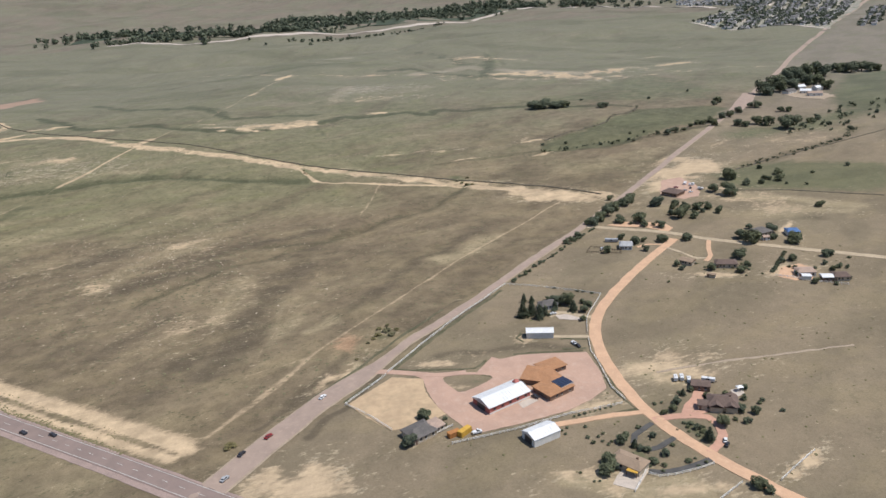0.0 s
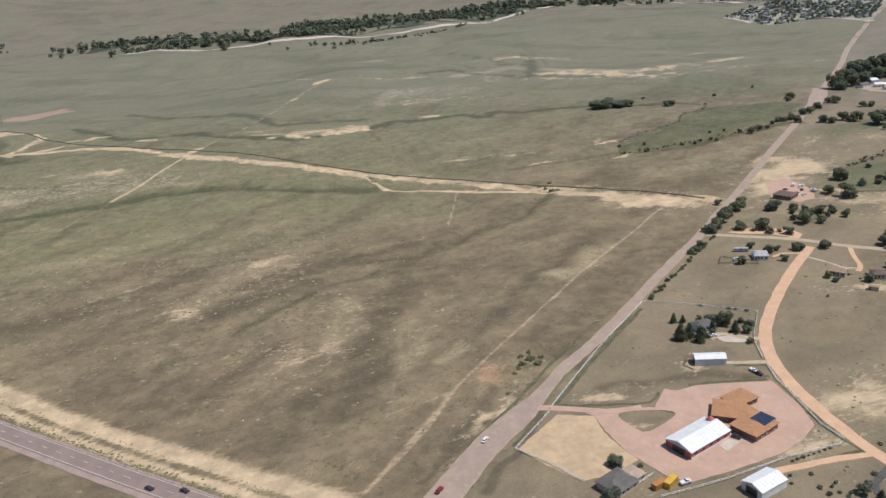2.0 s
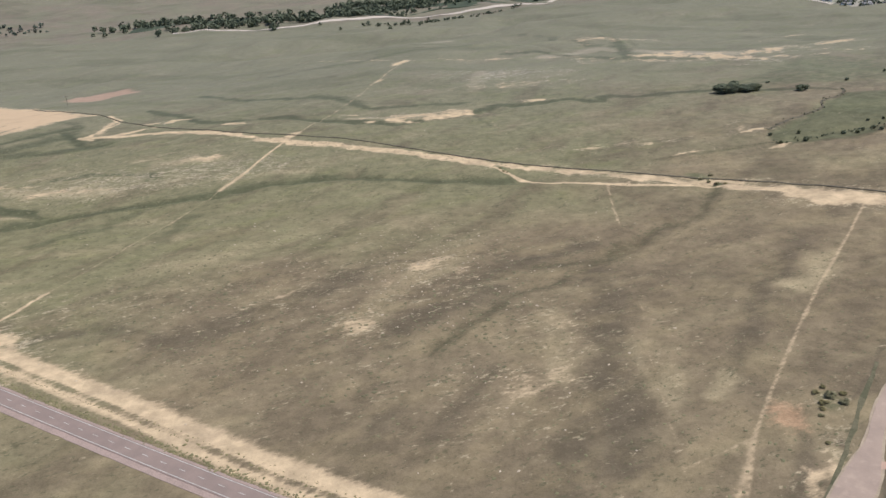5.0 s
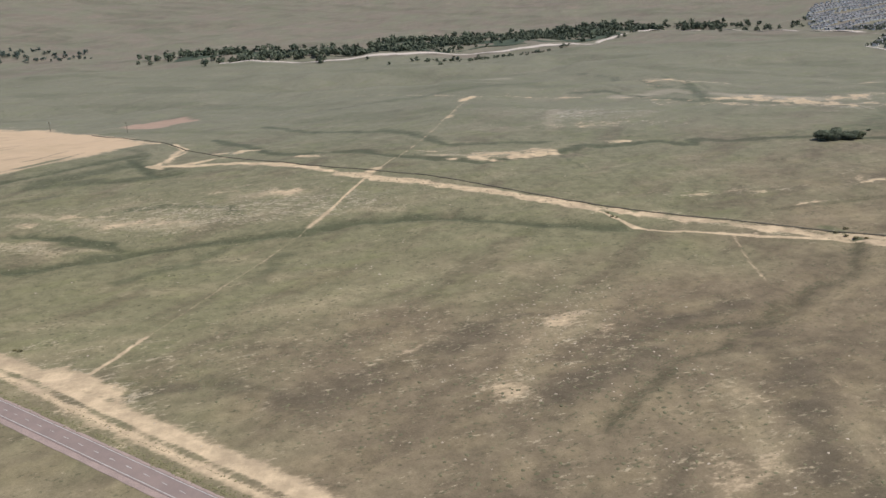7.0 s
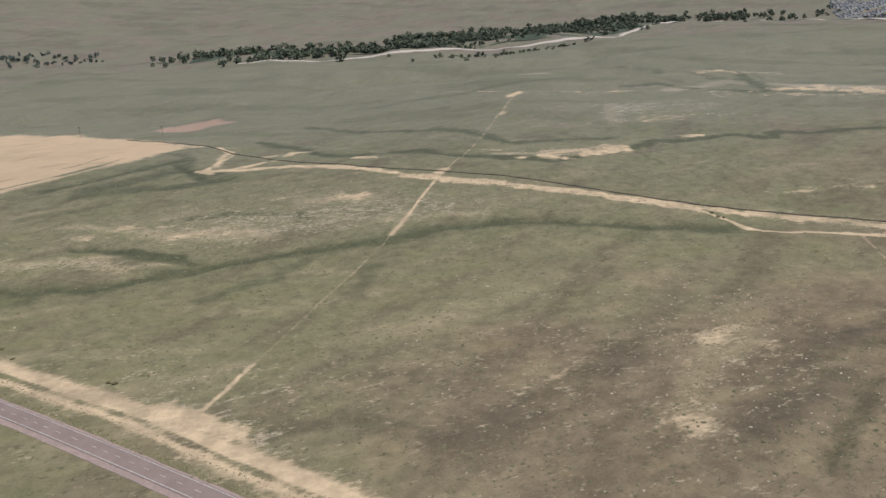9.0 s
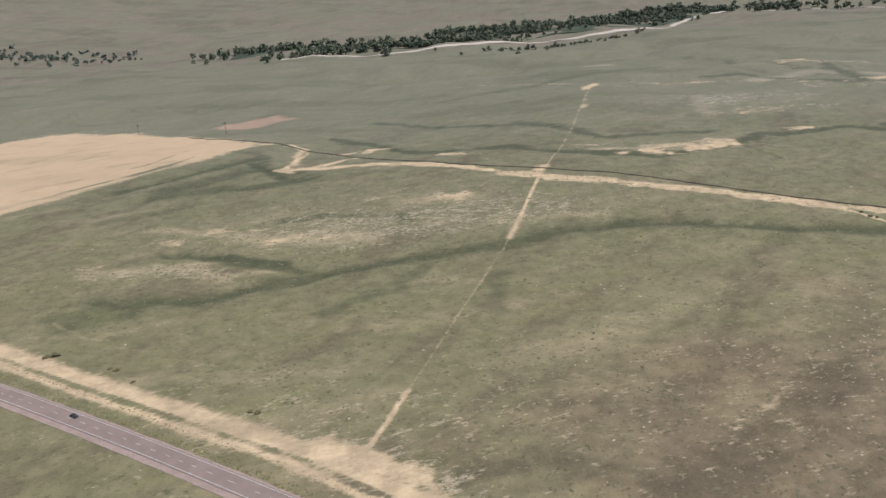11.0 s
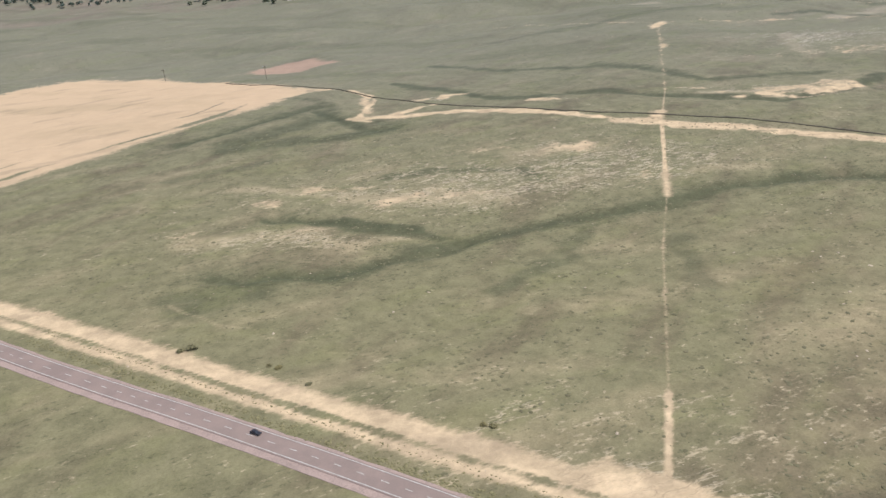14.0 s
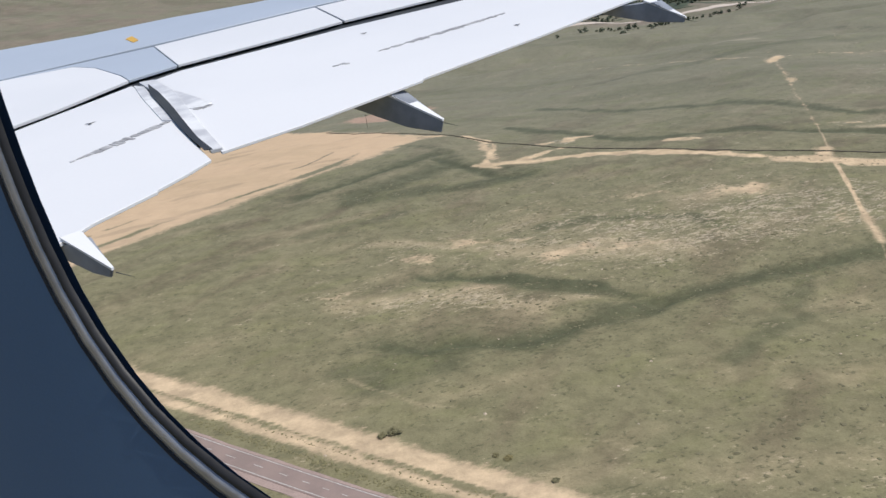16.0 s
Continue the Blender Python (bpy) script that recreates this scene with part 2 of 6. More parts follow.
M_DARKDRIVE = surface("dark_asphalt_drive", (0.085, 0.083, 0.08), (0.11, 0.105, 0.10), 0.3, 4.0, 0.85)
M_CONCRETE = surface("pale_concrete", (0.58, 0.50, 0.43), (0.50, 0.43, 0.37), 0.4, 3.0, 0.9)
M_PAINTLINE = surface("road_paint", (0.56, 0.53, 0.50), (0.42, 0.39, 0.36), 0.8, 5.0, 0.7)
M_WHITEROOF = surface("white_metal_roof", (0.82, 0.82, 0.82), (0.76, 0.77, 0.78), 0.3, 3.0, 0.45, 0.4, bump=0.1)
M_WHITEFENCE = surface("white_vinyl", (0.86, 0.84, 0.80), (0.82, 0.80, 0.76), 0.8, 5.0, 0.55, bump=0.0)
M_REDWALL = surface("red_metal_siding", (0.42, 0.135, 0.115), (0.36, 0.115, 0.10), 0.4, 5.0, 0.6)
M_GREYWALL = surface("blue_grey_siding", (0.50, 0.54, 0.58), (0.45, 0.49, 0.53), 0.4, 5.0, 0.6)
M_TANWALL = surface("tan_stucco", (0.52, 0.44, 0.34), (0.46, 0.39, 0.30), 0.5, 5.0, 0.9)
M_WHITEWALL = surface("white_siding", (0.74, 0.73, 0.70), (0.66, 0.65, 0.62), 0.5, 5.0, 0.7)
M_BROWNWALL = surface("brown_siding", (0.24, 0.16, 0.115), (0.20, 0.135, 0.10), 0.5, 5.0, 0.85)
M_ORANGEROOF = surface("copper_orange_roof", (0.44, 0.225, 0.115), (0.38, 0.20, 0.105), 0.35, 3.0, 0.7, wear=(0.48, 0.27, 0.15))
M_BROWNROOF = surface("brown_shingle", (0.175, 0.125, 0.105), (0.145, 0.105, 0.09), 0.4, 4.0, 0.9)
M_GREYROOF = surface("grey_shingle", (0.17, 0.155, 0.145), (0.13, 0.12, 0.115), 0.4, 4.0, 0.9)
M_PALEROOF = surface("pale_grey_metal_roof", (0.46, 0.46, 0.47), (0.36, 0.36, 0.37), 0.4, 4.0, 0.7)
M_TANROOF = surface("tan_shingle", (0.36, 0.265, 0.19), (0.31, 0.23, 0.165), 0.4, 4.0, 0.9)
M_PINKROOF = surface("pale_pink_roof", (0.46, 0.34, 0.27), (0.40, 0.30, 0.245), 0.4, 4.0, 0.9)
M_BLUEROOF = surface("blue_metal_roof", (0.11, 0.21, 0.42), (0.09, 0.17, 0.36), 0.4, 4.0, 0.5)
M_YELLOW = surface("faded_yellow_metal", (0.66, 0.40, 0.075), (0.58, 0.34, 0.06), 0.5, 4.0, 0.6)
M_ORANGE = surface("rusty_orange_metal", (0.50, 0.22, 0.07), (0.42, 0.19, 0.07), 0.5, 4.0, 0.7)
M_SOLAR = surface("solar_panel_glass", (0.03, 0.04, 0.075), (0.04, 0.05, 0.085), 1.0, 6.0, 0.2, 0.5, bump=0.0)
M_WOODPOLE = surface("weathered_pole_wood", (0.09, 0.065, 0.05), (0.12, 0.09, 0.07), 0.6, 5.0, 0.9)
M_BARK = surface("grey_brown_bark", (0.13, 0.095, 0.07), (0.09, 0.07, 0.05), 1.5, 8.0, 0.95)
M_LEAF = foliage("broad_leaves", (0.080, 0.096, 0.066), (0.140, 0.158, 0.108))
M_NEEDLE = foliage("dark_needles", (0.046, 0.060, 0.043), (0.078, 0.096, 0.066))
M_SAGE = foliage("grey_green_scrub", (0.130, 0.124, 0.072), (0.192, 0.178, 0.106))
# bluer leaf tones, with haze over the far trees put into the colour
M_HAZYLEAF = foliage("hazed_cottonwood_leaves", (0.070, 0.092, 0.076), (0.112, 0.134, 0.110))
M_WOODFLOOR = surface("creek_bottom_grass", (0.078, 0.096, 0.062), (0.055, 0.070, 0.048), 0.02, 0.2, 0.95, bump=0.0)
M_VERGE = surface("rank_verge_grass", (0.098, 0.095, 0.056), (0.150, 0.134, 0.085), 0.25, 1.5, 0.95, bump=0.2)
M_STONE = surface("pale_bare_earth", (0.52, 0.43, 0.33), (0.43, 0.35, 0.26), 0.5, 3.0, 0.95, bump=0.0)
M_GLASS = surface("dark_window_glass", (0.035, 0.04, 0.05), (0.045, 0.05, 0.06), 1.0, 3.0, 0.12, 0.6, bump=0.0)
M_RUBBER = surface("black_rubber", (0.02, 0.02, 0.02), (0.03, 0.03, 0.03), 2.0, 9.0, 0.85, bump=0.0)
M_CANAL = surface("dark_canal_bank", (0.095, 0.082, 0.06), (0.14, 0.12, 0.086), 0.3, 2.0, 0.95)
M_CARWHITE = surface("white_car_paint", (0.78, 0.78, 0.78), (0.74, 0.74, 0.75), 1.0, 5.0, 0.3, 0.5, bump=0.0)
M_CARDARK = surface("dark_car_paint", (0.03, 0.03, 0.035), (0.045, 0.04, 0.045), 1.0, 5.0, 0.3, 0.5, bump=0.0)
M_CARRED = surface("red_car_paint", (0.28, 0.03, 0.03), (0.24, 0.028, 0.028), 1.0, 5.0, 0.3, 0.5, bump=0.0)
M_CARSILVER = surface("silver_car_paint", (0.42, 0.43, 0.45), (0.38, 0.39, 0.41), 1.0, 5.0, 0.3, 0.5, bump=0.0)
M_SUBROOF = varied("suburb_shingles", (0.075, 0.075, 0.085), (0.40, 0.38, 0.37))
M_SUBWALL = varied("suburb_siding", (0.62, 0.60, 0.57), (0.84, 0.83, 0.81))

# ---- ground ----
HILLS = [(220, 200, 3.4), (200, 520, -4.7), (60, 620, -3.0), (-60, 330, -2.1), (-180, 520, -9.2), (-210, 380, 6.6),
         (-150, 720, 8.6), (-300, 560, 1.1), (-380, 840, -2.9), (-350, 440, 0.9), (60, 850, -1.5), (300, 850, 1.9),
         (-60, 1110, 15.1), (260, 1120, 5.5), (-470, 860, 10.6)]


DRAINS = [[(-60, 604), (-103, 602), (-174, 571), (-228, 556), (-258, 540), (-285, 525), (-315, 510), (-344, 500), (-395, 499)], [(-391, 580), (-369, 576), (-348, 564), (-325, 554), (-301, 545), (-280, 530)], [(-354, 951), (-286, 905), (-200, 835), (-136, 804), (-79, 774), (-50, 770), (36, 809), (89, 838), (130, 850)], [(9, 303), (48, 356), (97, 395), (141, 445), (183, 482), (206, 537)], [(141, 446), (106, 411), (62, 396)], [(-406, 815), (-359, 754), (-334, 756)]]
DRAINS += [[(61, 1311), (151, 1183), (220, 1117), (274, 1178), (269, 1455)], [(-221, 1451), (-27, 1294), (138, 1249)], [(399, 779), (367, 742), (319, 685), (285, 653), (283, 631), (337, 646), (419, 677), (482, 723)], [(580, 643), (550, 605), (491, 566), (437, 531)], [(-60, 600), (0, 585), (60, 575)], [(-504, 739), (-459, 781), (-410, 836)]]


def lattice(i, j):
    h = np.sin(i * 127.1 + j * 311.7) * 43758.5453
    return h - np.floor(h)


def swell(x, y, size):
    """Smooth random relief, -1 to 1, of about that wavelength."""
    u, v = x / size, y / size
    i, j = np.floor(u), np.floor(v)
    a, b = u - i, v - j
    a, b = a * a * a * (a * (a * 6 - 15) + 10), b * b * b * (b * (b * 6 - 15) + 10)
    lo = lattice(i, j) * (1 - a) + lattice(i + 1, j) * a
    hi = lattice(i, j + 1) * (1 - a) + lattice(i + 1, j + 1) * a
    return 2 * (lo * (1 - b) + hi * b) - 1


def land(x, y):
    """The ground's height: low swells, worn drainage lines, and hills that rise far off."""
    x, y = np.asarray(x, float), np.asarray(y, float)
    z = 0 * x
    for a, c, h in HILLS:
        z = z + h * np.exp(-((x - a) ** 2 + (y - c) ** 2) / (2 * 130.0 ** 2))
    wild = 1 / (1 + np.exp((x - 110 - (y - 110) * 0.6) / 14)) / (1 + np.exp((205 - 0.565 * x - y) / 12))
    z = z + wild * (0.9 * swell(x * 0.8 + y * 0.5, y - x * 0.4, 46) + 0.45 * swell(x - y * 0.3, y + x * 0.6, 17) + 0.16 * swell(x, y, 6))
    far = np.clip((y - 950) / 300, 0, 1)
    out = 1 / (1 + np.exp((x - 60 - (y - 110) * 0.6) / 40))
    z = z + out * far * (11.0 * swell(x * 0.55 + 0.3 * y, y - 0.25 * x, 120) + 3.2 * swell(x - 0.4 * y, y + 0.3 * x, 55))
    if z.ndim:
        for line in DRAINS:
            k = np.flatnonzero((x > min(p[0] for p in line) - 40) & (x < max(p[0] for p in line) + 40) & (y > min(p[1] for p in line) - 40) & (y < max(p[1] for p in line) + 40))
            u, v = x[k], y[k]
            z[k] -= 1.5 * np.exp(-(away(u + 5 * swell(u, v, 24), v + 5 * swell(v, u, 21), line) / 6.0) ** 2)
    d = np.maximum(np.hypot(x, y - 100) - 2500, 0) / 2300
    return z + 330 * d ** 1.5


DRAIN_BOXES = [(min(p[0] for p in d) - 25, max(p[0] for p in d) + 25, min(p[1] for p in d) - 25, max(p[1] for p in d) + 25) for d in DRAINS]


def height(x, y):
    if any(a < x < b and c < y < d for a, b, c, d in DRAIN_BOXES):
        return float(land(np.array([x]), np.array([y]))[0])
    return float(land(x, y))


def smooth_line(points, step=4.0, closed=False):
    """A curve through the points, sampled at even steps."""
    p = [Vector((a, b)) for a, b in points]
    n = len(p)
    out = []
    for i in range(n if closed else n - 1):
        if closed:
            a, b, c, d = p[i - 1], p[i], p[(i + 1) % n], p[(i + 2) % n]
        else:
            a, b, c, d = p[max(i - 1, 0)], p[i], p[i + 1], p[min(i + 2, n - 1)]
        k = max(1, round((c - b).length / step))
        for j in range(k):
            t = j / k
            out.append(0.5 * ((2 * b) + (c - a) * t + (2 * a - 5 * b + 4 * c - d) * t * t + (3 * b - a - 3 * c + d) * t ** 3))
    if not closed:
        out.append(p[-1])
    return [(v.x, v.y) for v in out]


def away(xs, ys, points):
    """The distance of every place to a line of points."""
    best = np.full(xs.shape, 1e9)
    for (ax, ay), (bx, by) in zip(points, points[1:]):
        dx, dy = bx - ax, by - ay
        t = np.clip(((xs - ax) * dx + (ys - ay) * dy) / (dx * dx + dy * dy + 1e-9), 0, 1)
        best = np.minimum(best, np.hypot(xs - ax - t * dx, ys - ay - t * dy))
    return best


def inside(xs, ys, ring):
    odd = np.zeros(xs.shape, bool)
    for (ax, ay), (bx, by) in zip(ring, ring[1:] + ring[:1]):
        cross = (ay > ys) != (by > ys)
        odd ^= cross & (xs < (bx - ax) * (ys - ay) / (by - ay + 1e-9) + ax)
    return odd


MAIN_ROAD = [(93, 96), (107, 125), (124.7, 158), (139.3, 184), (151.5, 200.5), (163, 217), (175, 236), (195, 263), (212.5, 291), (236, 328), (262, 368.5), (284, 403), (344, 500), (411, 609), (474, 709), (546, 831), (642, 993), (724, 1145), (832, 1332), (938, 1511), (1077, 1729), (1179, 1899), (1330, 2140)]
HIGHWAY = [(-900, 672), (-640, 538), (-442, 427), (-364, 385), (-300, 350), (-250, 322), (-130, 254), (0, 181), (60, 148), (108, 121), (180, 82), (330, 5), (600, -120)]
DIRT_ROAD = [(335, 364), (307, 324), (282, 283), (267, 252), (262, 226), (263, 199), (268, 172), (276, 151), (287, 133), (299, 117), (312, 102), (340, 75)]
CROSS_ROAD = [(286, 400), (310, 389), (334, 377), (357, 359), (397, 337), (430, 320), (520, 275)]
SAND_BANK = [(-640, 560), (-483, 476), (-423, 444), (-362, 410), (-315, 384), (-238, 344), (-204, 322), (-120, 272), (-31, 217), (45, 176), (88, 153)]
DITCH = [(-365, 785), (-286, 796), (-209, 762), (-143, 716), (-85, 690), (-14, 660), (46, 622), (57, 600), (80, 568), (133, 552), (205, 533), (255, 508), (294, 474)]
CANAL = [(-544, 1013), (-479, 956), (-429, 929), (-377, 881), (-318, 832), (-269, 808), (-205, 768), (-97, 718), (-18, 674), (51, 629), (105, 602), (174, 566), (226, 538), (267, 517), (291, 496), (309, 478)]
STRAIGHT_TRACK = [(-62, 1120), (-118, 820), (-142, 719), (-166, 588), (-182, 522), (-208, 390), (-219, 340)]
PAD_LINE = [(-310, 1324), (-261, 1317), (-186, 1260), (-109, 1174), (-62, 1126), (6, 1136), (112, 1130), (162, 1116)]
SPUR = [(131, 553), (123, 457)]
SPUR_LOW = [(112, 340), (105, 290), (99, 211), (97, 178)]
DIAGONAL = [(284, 482), (270, 459), (226, 389), (198, 346), (174, 307), (158, 280), (139, 247), (126, 223), (116, 198), (105, 177), (95, 160)]
HOOK = [(-307, 825), (-351, 789), (-364, 783), (-366, 800), (-362, 850), (-372, 880), (-410, 905), (-470, 945)]
FLAT_FURROW = [(-650, 640), (-590, 715), (-538, 777), (-512, 801), (-492, 829), (-480, 866)]
SAND_FLAT = [(-652, 570), (-606, 660), (-535, 752), (-474, 826), (-425, 902), (-470, 960), (-540, 1020), (-644, 1100), (-760, 1120), (-900, 1000), (-860, 760)]
RED_SCAR = [(-550, 1089), (-520, 1170), (-480, 1180), (-431, 1110), (-470, 1050)]
RED_SPOT = [(130, 233), (137, 247), (150, 247), (152, 233), (147, 222), (139, 222)]
SWALE = [(467, 710), (399, 673), (363, 636), (333, 622), (301, 617), (281, 622), (276, 646), (287, 667), (326, 703), (366, 754), (402, 789), (429, 786), (486, 786), (505, 765)]
UPPER_SWALE = [(284, 849), (317, 892), (366, 931), (407, 989), (475, 1040), (514, 988), (544, 880), (529, 810), (488, 794), (443, 837), (404, 812), (374, 826)]
CREEK = [(408, 800), (398, 781), (369, 756), (358, 731), (326, 703), (306, 686), (287, 667)]
# moist hollows: line, half width of the dark core, of the broad shade, strength
GULLIES = [([(396, 806), (348, 824), (283, 842), (221, 838), (180, 846), (163, 829), (118, 851), (83, 844), (60, 838), (29, 810), (-5, 792), (-48, 774), (-101, 789), (-138, 805), (-170, 826), (-222, 825), (-269, 846), (-300, 882), (-350, 919)], 7, 20, 0.95), ([(-324, 1027), (-269, 979), (-214, 950), (-161, 936), (-128, 913), (-105, 878), (-78, 850), (-52, 855), (-4, 860), (22, 861)], 7, 26, 0.8), ([(-159, 944), (-117, 910), (-89, 860)], 9, 26, 0.6)]
GULLIES += [([(458, 685), (416, 672), (364, 641), (323, 624), (281, 624)], 6, 14, 0.9), ([(285, 630), (239, 622), (207, 612), (175, 610)], 5, 18, 0.6), ([(87, 1158), (134, 1165), (176, 1115), (217, 1072), (257, 1054), (305, 1042), (383, 1030)], 7, 20, 0.7), ([(241, 1061), (248, 1130), (252, 1200), (259, 1394)], 11, 30, 0.75), ([(226, 1195), (204, 1209), (174, 1400), (131, 1470)], 10, 26, 0.6)]
GULLIES += [([(-374, 580), (-346, 567), (-320, 557), (-302, 550), (-284, 538)], 3.2, 9, 1.0), ([(-440, 884), (-405, 850), (-385, 800), (-340, 765)], 9, 26, 0.6), ([(34, 809), (46, 770), (55, 742)], 3, 7, 0.55)]
GREEN_FIELD = [(396, 515), (414, 520), (436, 537), (464, 540), (540, 520), (560, 470), (496, 438), (442, 456), (408, 464)]
FAR_GREEN = [(600, 740), (640, 700), (800, 800), (1000, 900), (880, 960), (715, 960), (640, 830)]
# bare spots: centre, half length, half width, turn, strength
BARE = [(-211, 675, 20, 10, 0.1, 0.66), (-316, 601, 20, 8, 0.2, 0.64), (-263, 684, 24, 6, 0, 0.5), (-333, 676, 20, 5, 0.6, 0.46), (-395, 612, 26, 6, 0, 0.46), (-285, 601, 24, 7, 0, 0.52), (-370, 553, 34, 7, 0.3, 0.46), (-168, 618, 18, 9, 0.8, 0.5), (-20, 806, 52, 7, 0.2, 0.66), (4, 413, 13, 8, 0.9, 0.58), (26, 401, 8, 6, 0.4, 0.5), (-20, 338, 13, 9, 0.9, 0.64)]
BARE += [(-13, 388, 9, 5, 0.8, 0.5), (18, 460, 9, 4, 0.4, 0.5), (-70, 378, 12, 3, 0.9, 0.5), (-15, 815, 60, 7, 0.15, 0.6), (104, 856, 18, 4, 0.2, 0.75), (135, 656, 10, 6, 0, 0.6), (182, 657, 14, 6, 0.2, 0.6)]
BARE += [(270, 490, 36, 13, -0.75, 0.85), (240, 516, 34, 7, -0.45, 0.85), (135, 130, 22, 9, 0.1, 0.7), (-184, 305, 30, 8, -0.5, 0.62), (-219, 338, 26, 7, -0.5, 0.95), (140, 203, 15, 4, 1.0, 0.66), (370, 525, 24, 12, 0.7, 0.7),
         (390, 555, 22, 14, 0.5, 0.62), (392, 455, 20, 7, 0.2, 0.6), (500, 610, 70, 24, 0.3, 0.42), (60, 275, 26, 16, 0.3, 0.5), (70, 340, 14, 24, 0.2, 0.48), (290, 195, 20, 8, 0.4, 0.55)]
BARE += [(250, 1255, 40, 26, 0, 0.8), (289, 1074, 30, 13, 0, 0.85), (372, 1034, 44, 15, -0.5, 0.88), (335, 1066, 64, 13, 0, 0.78), (450, 1075, 36, 10, 0.4, 0.8), (520, 1105, 28, 8, 0.3, 0.8),
         (544, 1264, 20, 7, 0, 0.66), (600, 1048, 60, 5, -0.05, 0.6), (276, 690, 7, 18, 0, 0.55), (504, 1361, 30, 6, 0, 0.7), (280, 620, 9, 4, 0.4, 0.8), (86, 940, 60, 10, 0, 0.6), (150, 665, 60, 4, 0, 0.5)]

BARE += [(-312, 848, 16, 5, 0.3, 0.74), (-294, 861, 12, 3, 0.2, 0.7), (-214, 810, 14, 3, -0.3, 0.66), (-40, 790, 34, 6, 0.15, 0.8), (12, 806, 26, 6, 0.2, 0.7), (-110, 826, 40, 2.4, -0.45, 0.6), (103, 861, 15, 2.2, 0, 0.85), (-30, 780, 20, 3, 0, 0.7), (277, 669, 12, 4, 0.05, 0.8), (207, 621, 14, 2.4, 0.3, 0.75), (180, 1095, 20, 10, -0.4, 0.7), (230, 1050, 30, 8, -0.2, 0.7)]
BARE += [(300, 1030, 50, 9, -0.2, 0.75), (465, 1009, 50, 3.4, 0.35, 0.66), (590, 1046, 60, 3.4, 0.1, 0.6), (538, 1050, 18, 6, 0.3, 0.7), (-430, 560, 16, 5, 0.2, 0.5), (-358, 620, 30, 6, -0.1, 0.6), (-395, 600, 14, 5, 0, 0.55)]
LAWNS = [([(152, 240), (157, 252), (165, 250), (165, 239), (158, 233)], 4.0, 0.72), ([(279.4, 155.5), (287.4, 155.9), (291.5, 149), (291.6, 140.7), (286.1, 140.2), (281.9, 149.5)], 2.5, 0.8), ([(257.9, 137.5), (263.8, 136.3), (266.9, 129.4), (262.3, 131.3)], 1.6, 0.95),
         ([(259.8, 221), (259.6, 206), (261, 187), (265, 172), (268, 166), (265.5, 180), (261.5, 200), (260.8, 222)], 2.0, 0.66), ([(351, 433), (370, 434), (379, 418), (366, 412), (349, 407)], 6, 0.62),
         ([(200, 195), (208, 194), (211, 191), (200, 186)], 2.5, 0.6), ([(361, 312), (366, 318), (368, 306), (360, 300)], 3, 0.6)]
BARE += [(190, 208.5, 14, 3.2, 0.1, 0.62), (210, 217, 10, 2.6, 0.2, 0.5), (246, 167, 12, 2.4, 0.35, 0.6), (255, 173, 6, 3, 0.5, 0.55), (158, 240, 8, 5, 0.8, 0.42), (196, 189.5, 6, 3, -0.4, 0.6), (132, 172, 13, 2.4, 1.0, 0.6), (380, 505, 14, 6, 0.4, 0.8), (395, 470, 16, 4, -0.5, 0.7)]
# rank dark grass in roadside ditches: line, width
VERGES = [([(159, 203.4), (167, 206.5), (176, 205.0), (192, 203.6), (204, 203.4), (209, 210)], 1.4), ([(167, 206.5), (180, 228), (196, 253.5), (212, 279), (221, 293)], 2.0), ([(189, 198.2), (204, 199.2), (212.6, 194.4)], 1.5), ([(260.0, 213), (261.0, 198), (263.0, 182), (266, 173)], 1.6), ([(222, 214.6), (236, 215.6), (254, 215)], 1.4), ([(148, 180.5), (154, 189.5), (162, 200.5)], 1.5), ([(227.5, 236), (224.5, 231), (228, 227)], 1.0), ([(183.5, 195), (185.6, 184), (192.5, 169)], 1.0), ([(258, 161.8), (268, 164.5)], 1.2)]
VERGES += [([(132, 184), (145, 203), (158, 222), (170, 241), (189, 269)], 1.6), ([(245, 218), (256, 217.5)], 1.6), ([(245, 228.2), (258, 226.6)], 1.2), ([(268, 163), (262.5, 176), (259.5, 190)], 0.8)]
BARE += [(390, 533, 30, 16, 0.9, 0.9), (356, 490, 16, 9, 1.1, 0.8), (425, 425, 34, 16, -0.5, 0.5), (405, 440, 20, 6, -0.4, 0.6), (308, 475, 14, 5, -0.9, 0.9), (344, 300, 16, 3, -0.1, 0.7), (254, 170, 9, 4, 0.3, 0.72), (228, 230, 7, 3, 0.9, 0.6), (400, 362, 4, 16, -0.5, 0.8), (70, 612, 28, 6, -0.5, 0.8), (115, 588, 30, 6, -0.5, 0.75), (165, 558, 34, 7, -0.45, 0.8)]
BARE += [(205, 545, 30, 6, -0.5, 0.7), (385, 299, 14, 9, 0.2, 0.75), (440, 610, 30, 8, 0.8, 0.5), (250, 118, 8, 5, 0.2, 0.6), (282, 193, 20, 9, 0.3, 0.7), (316, 124, 12, 2.5, 0.7, 0.8), (275, 113, 14, 4, 0.1, 0.7), (238, 122, 10, 4, 0.2, 0.7)]

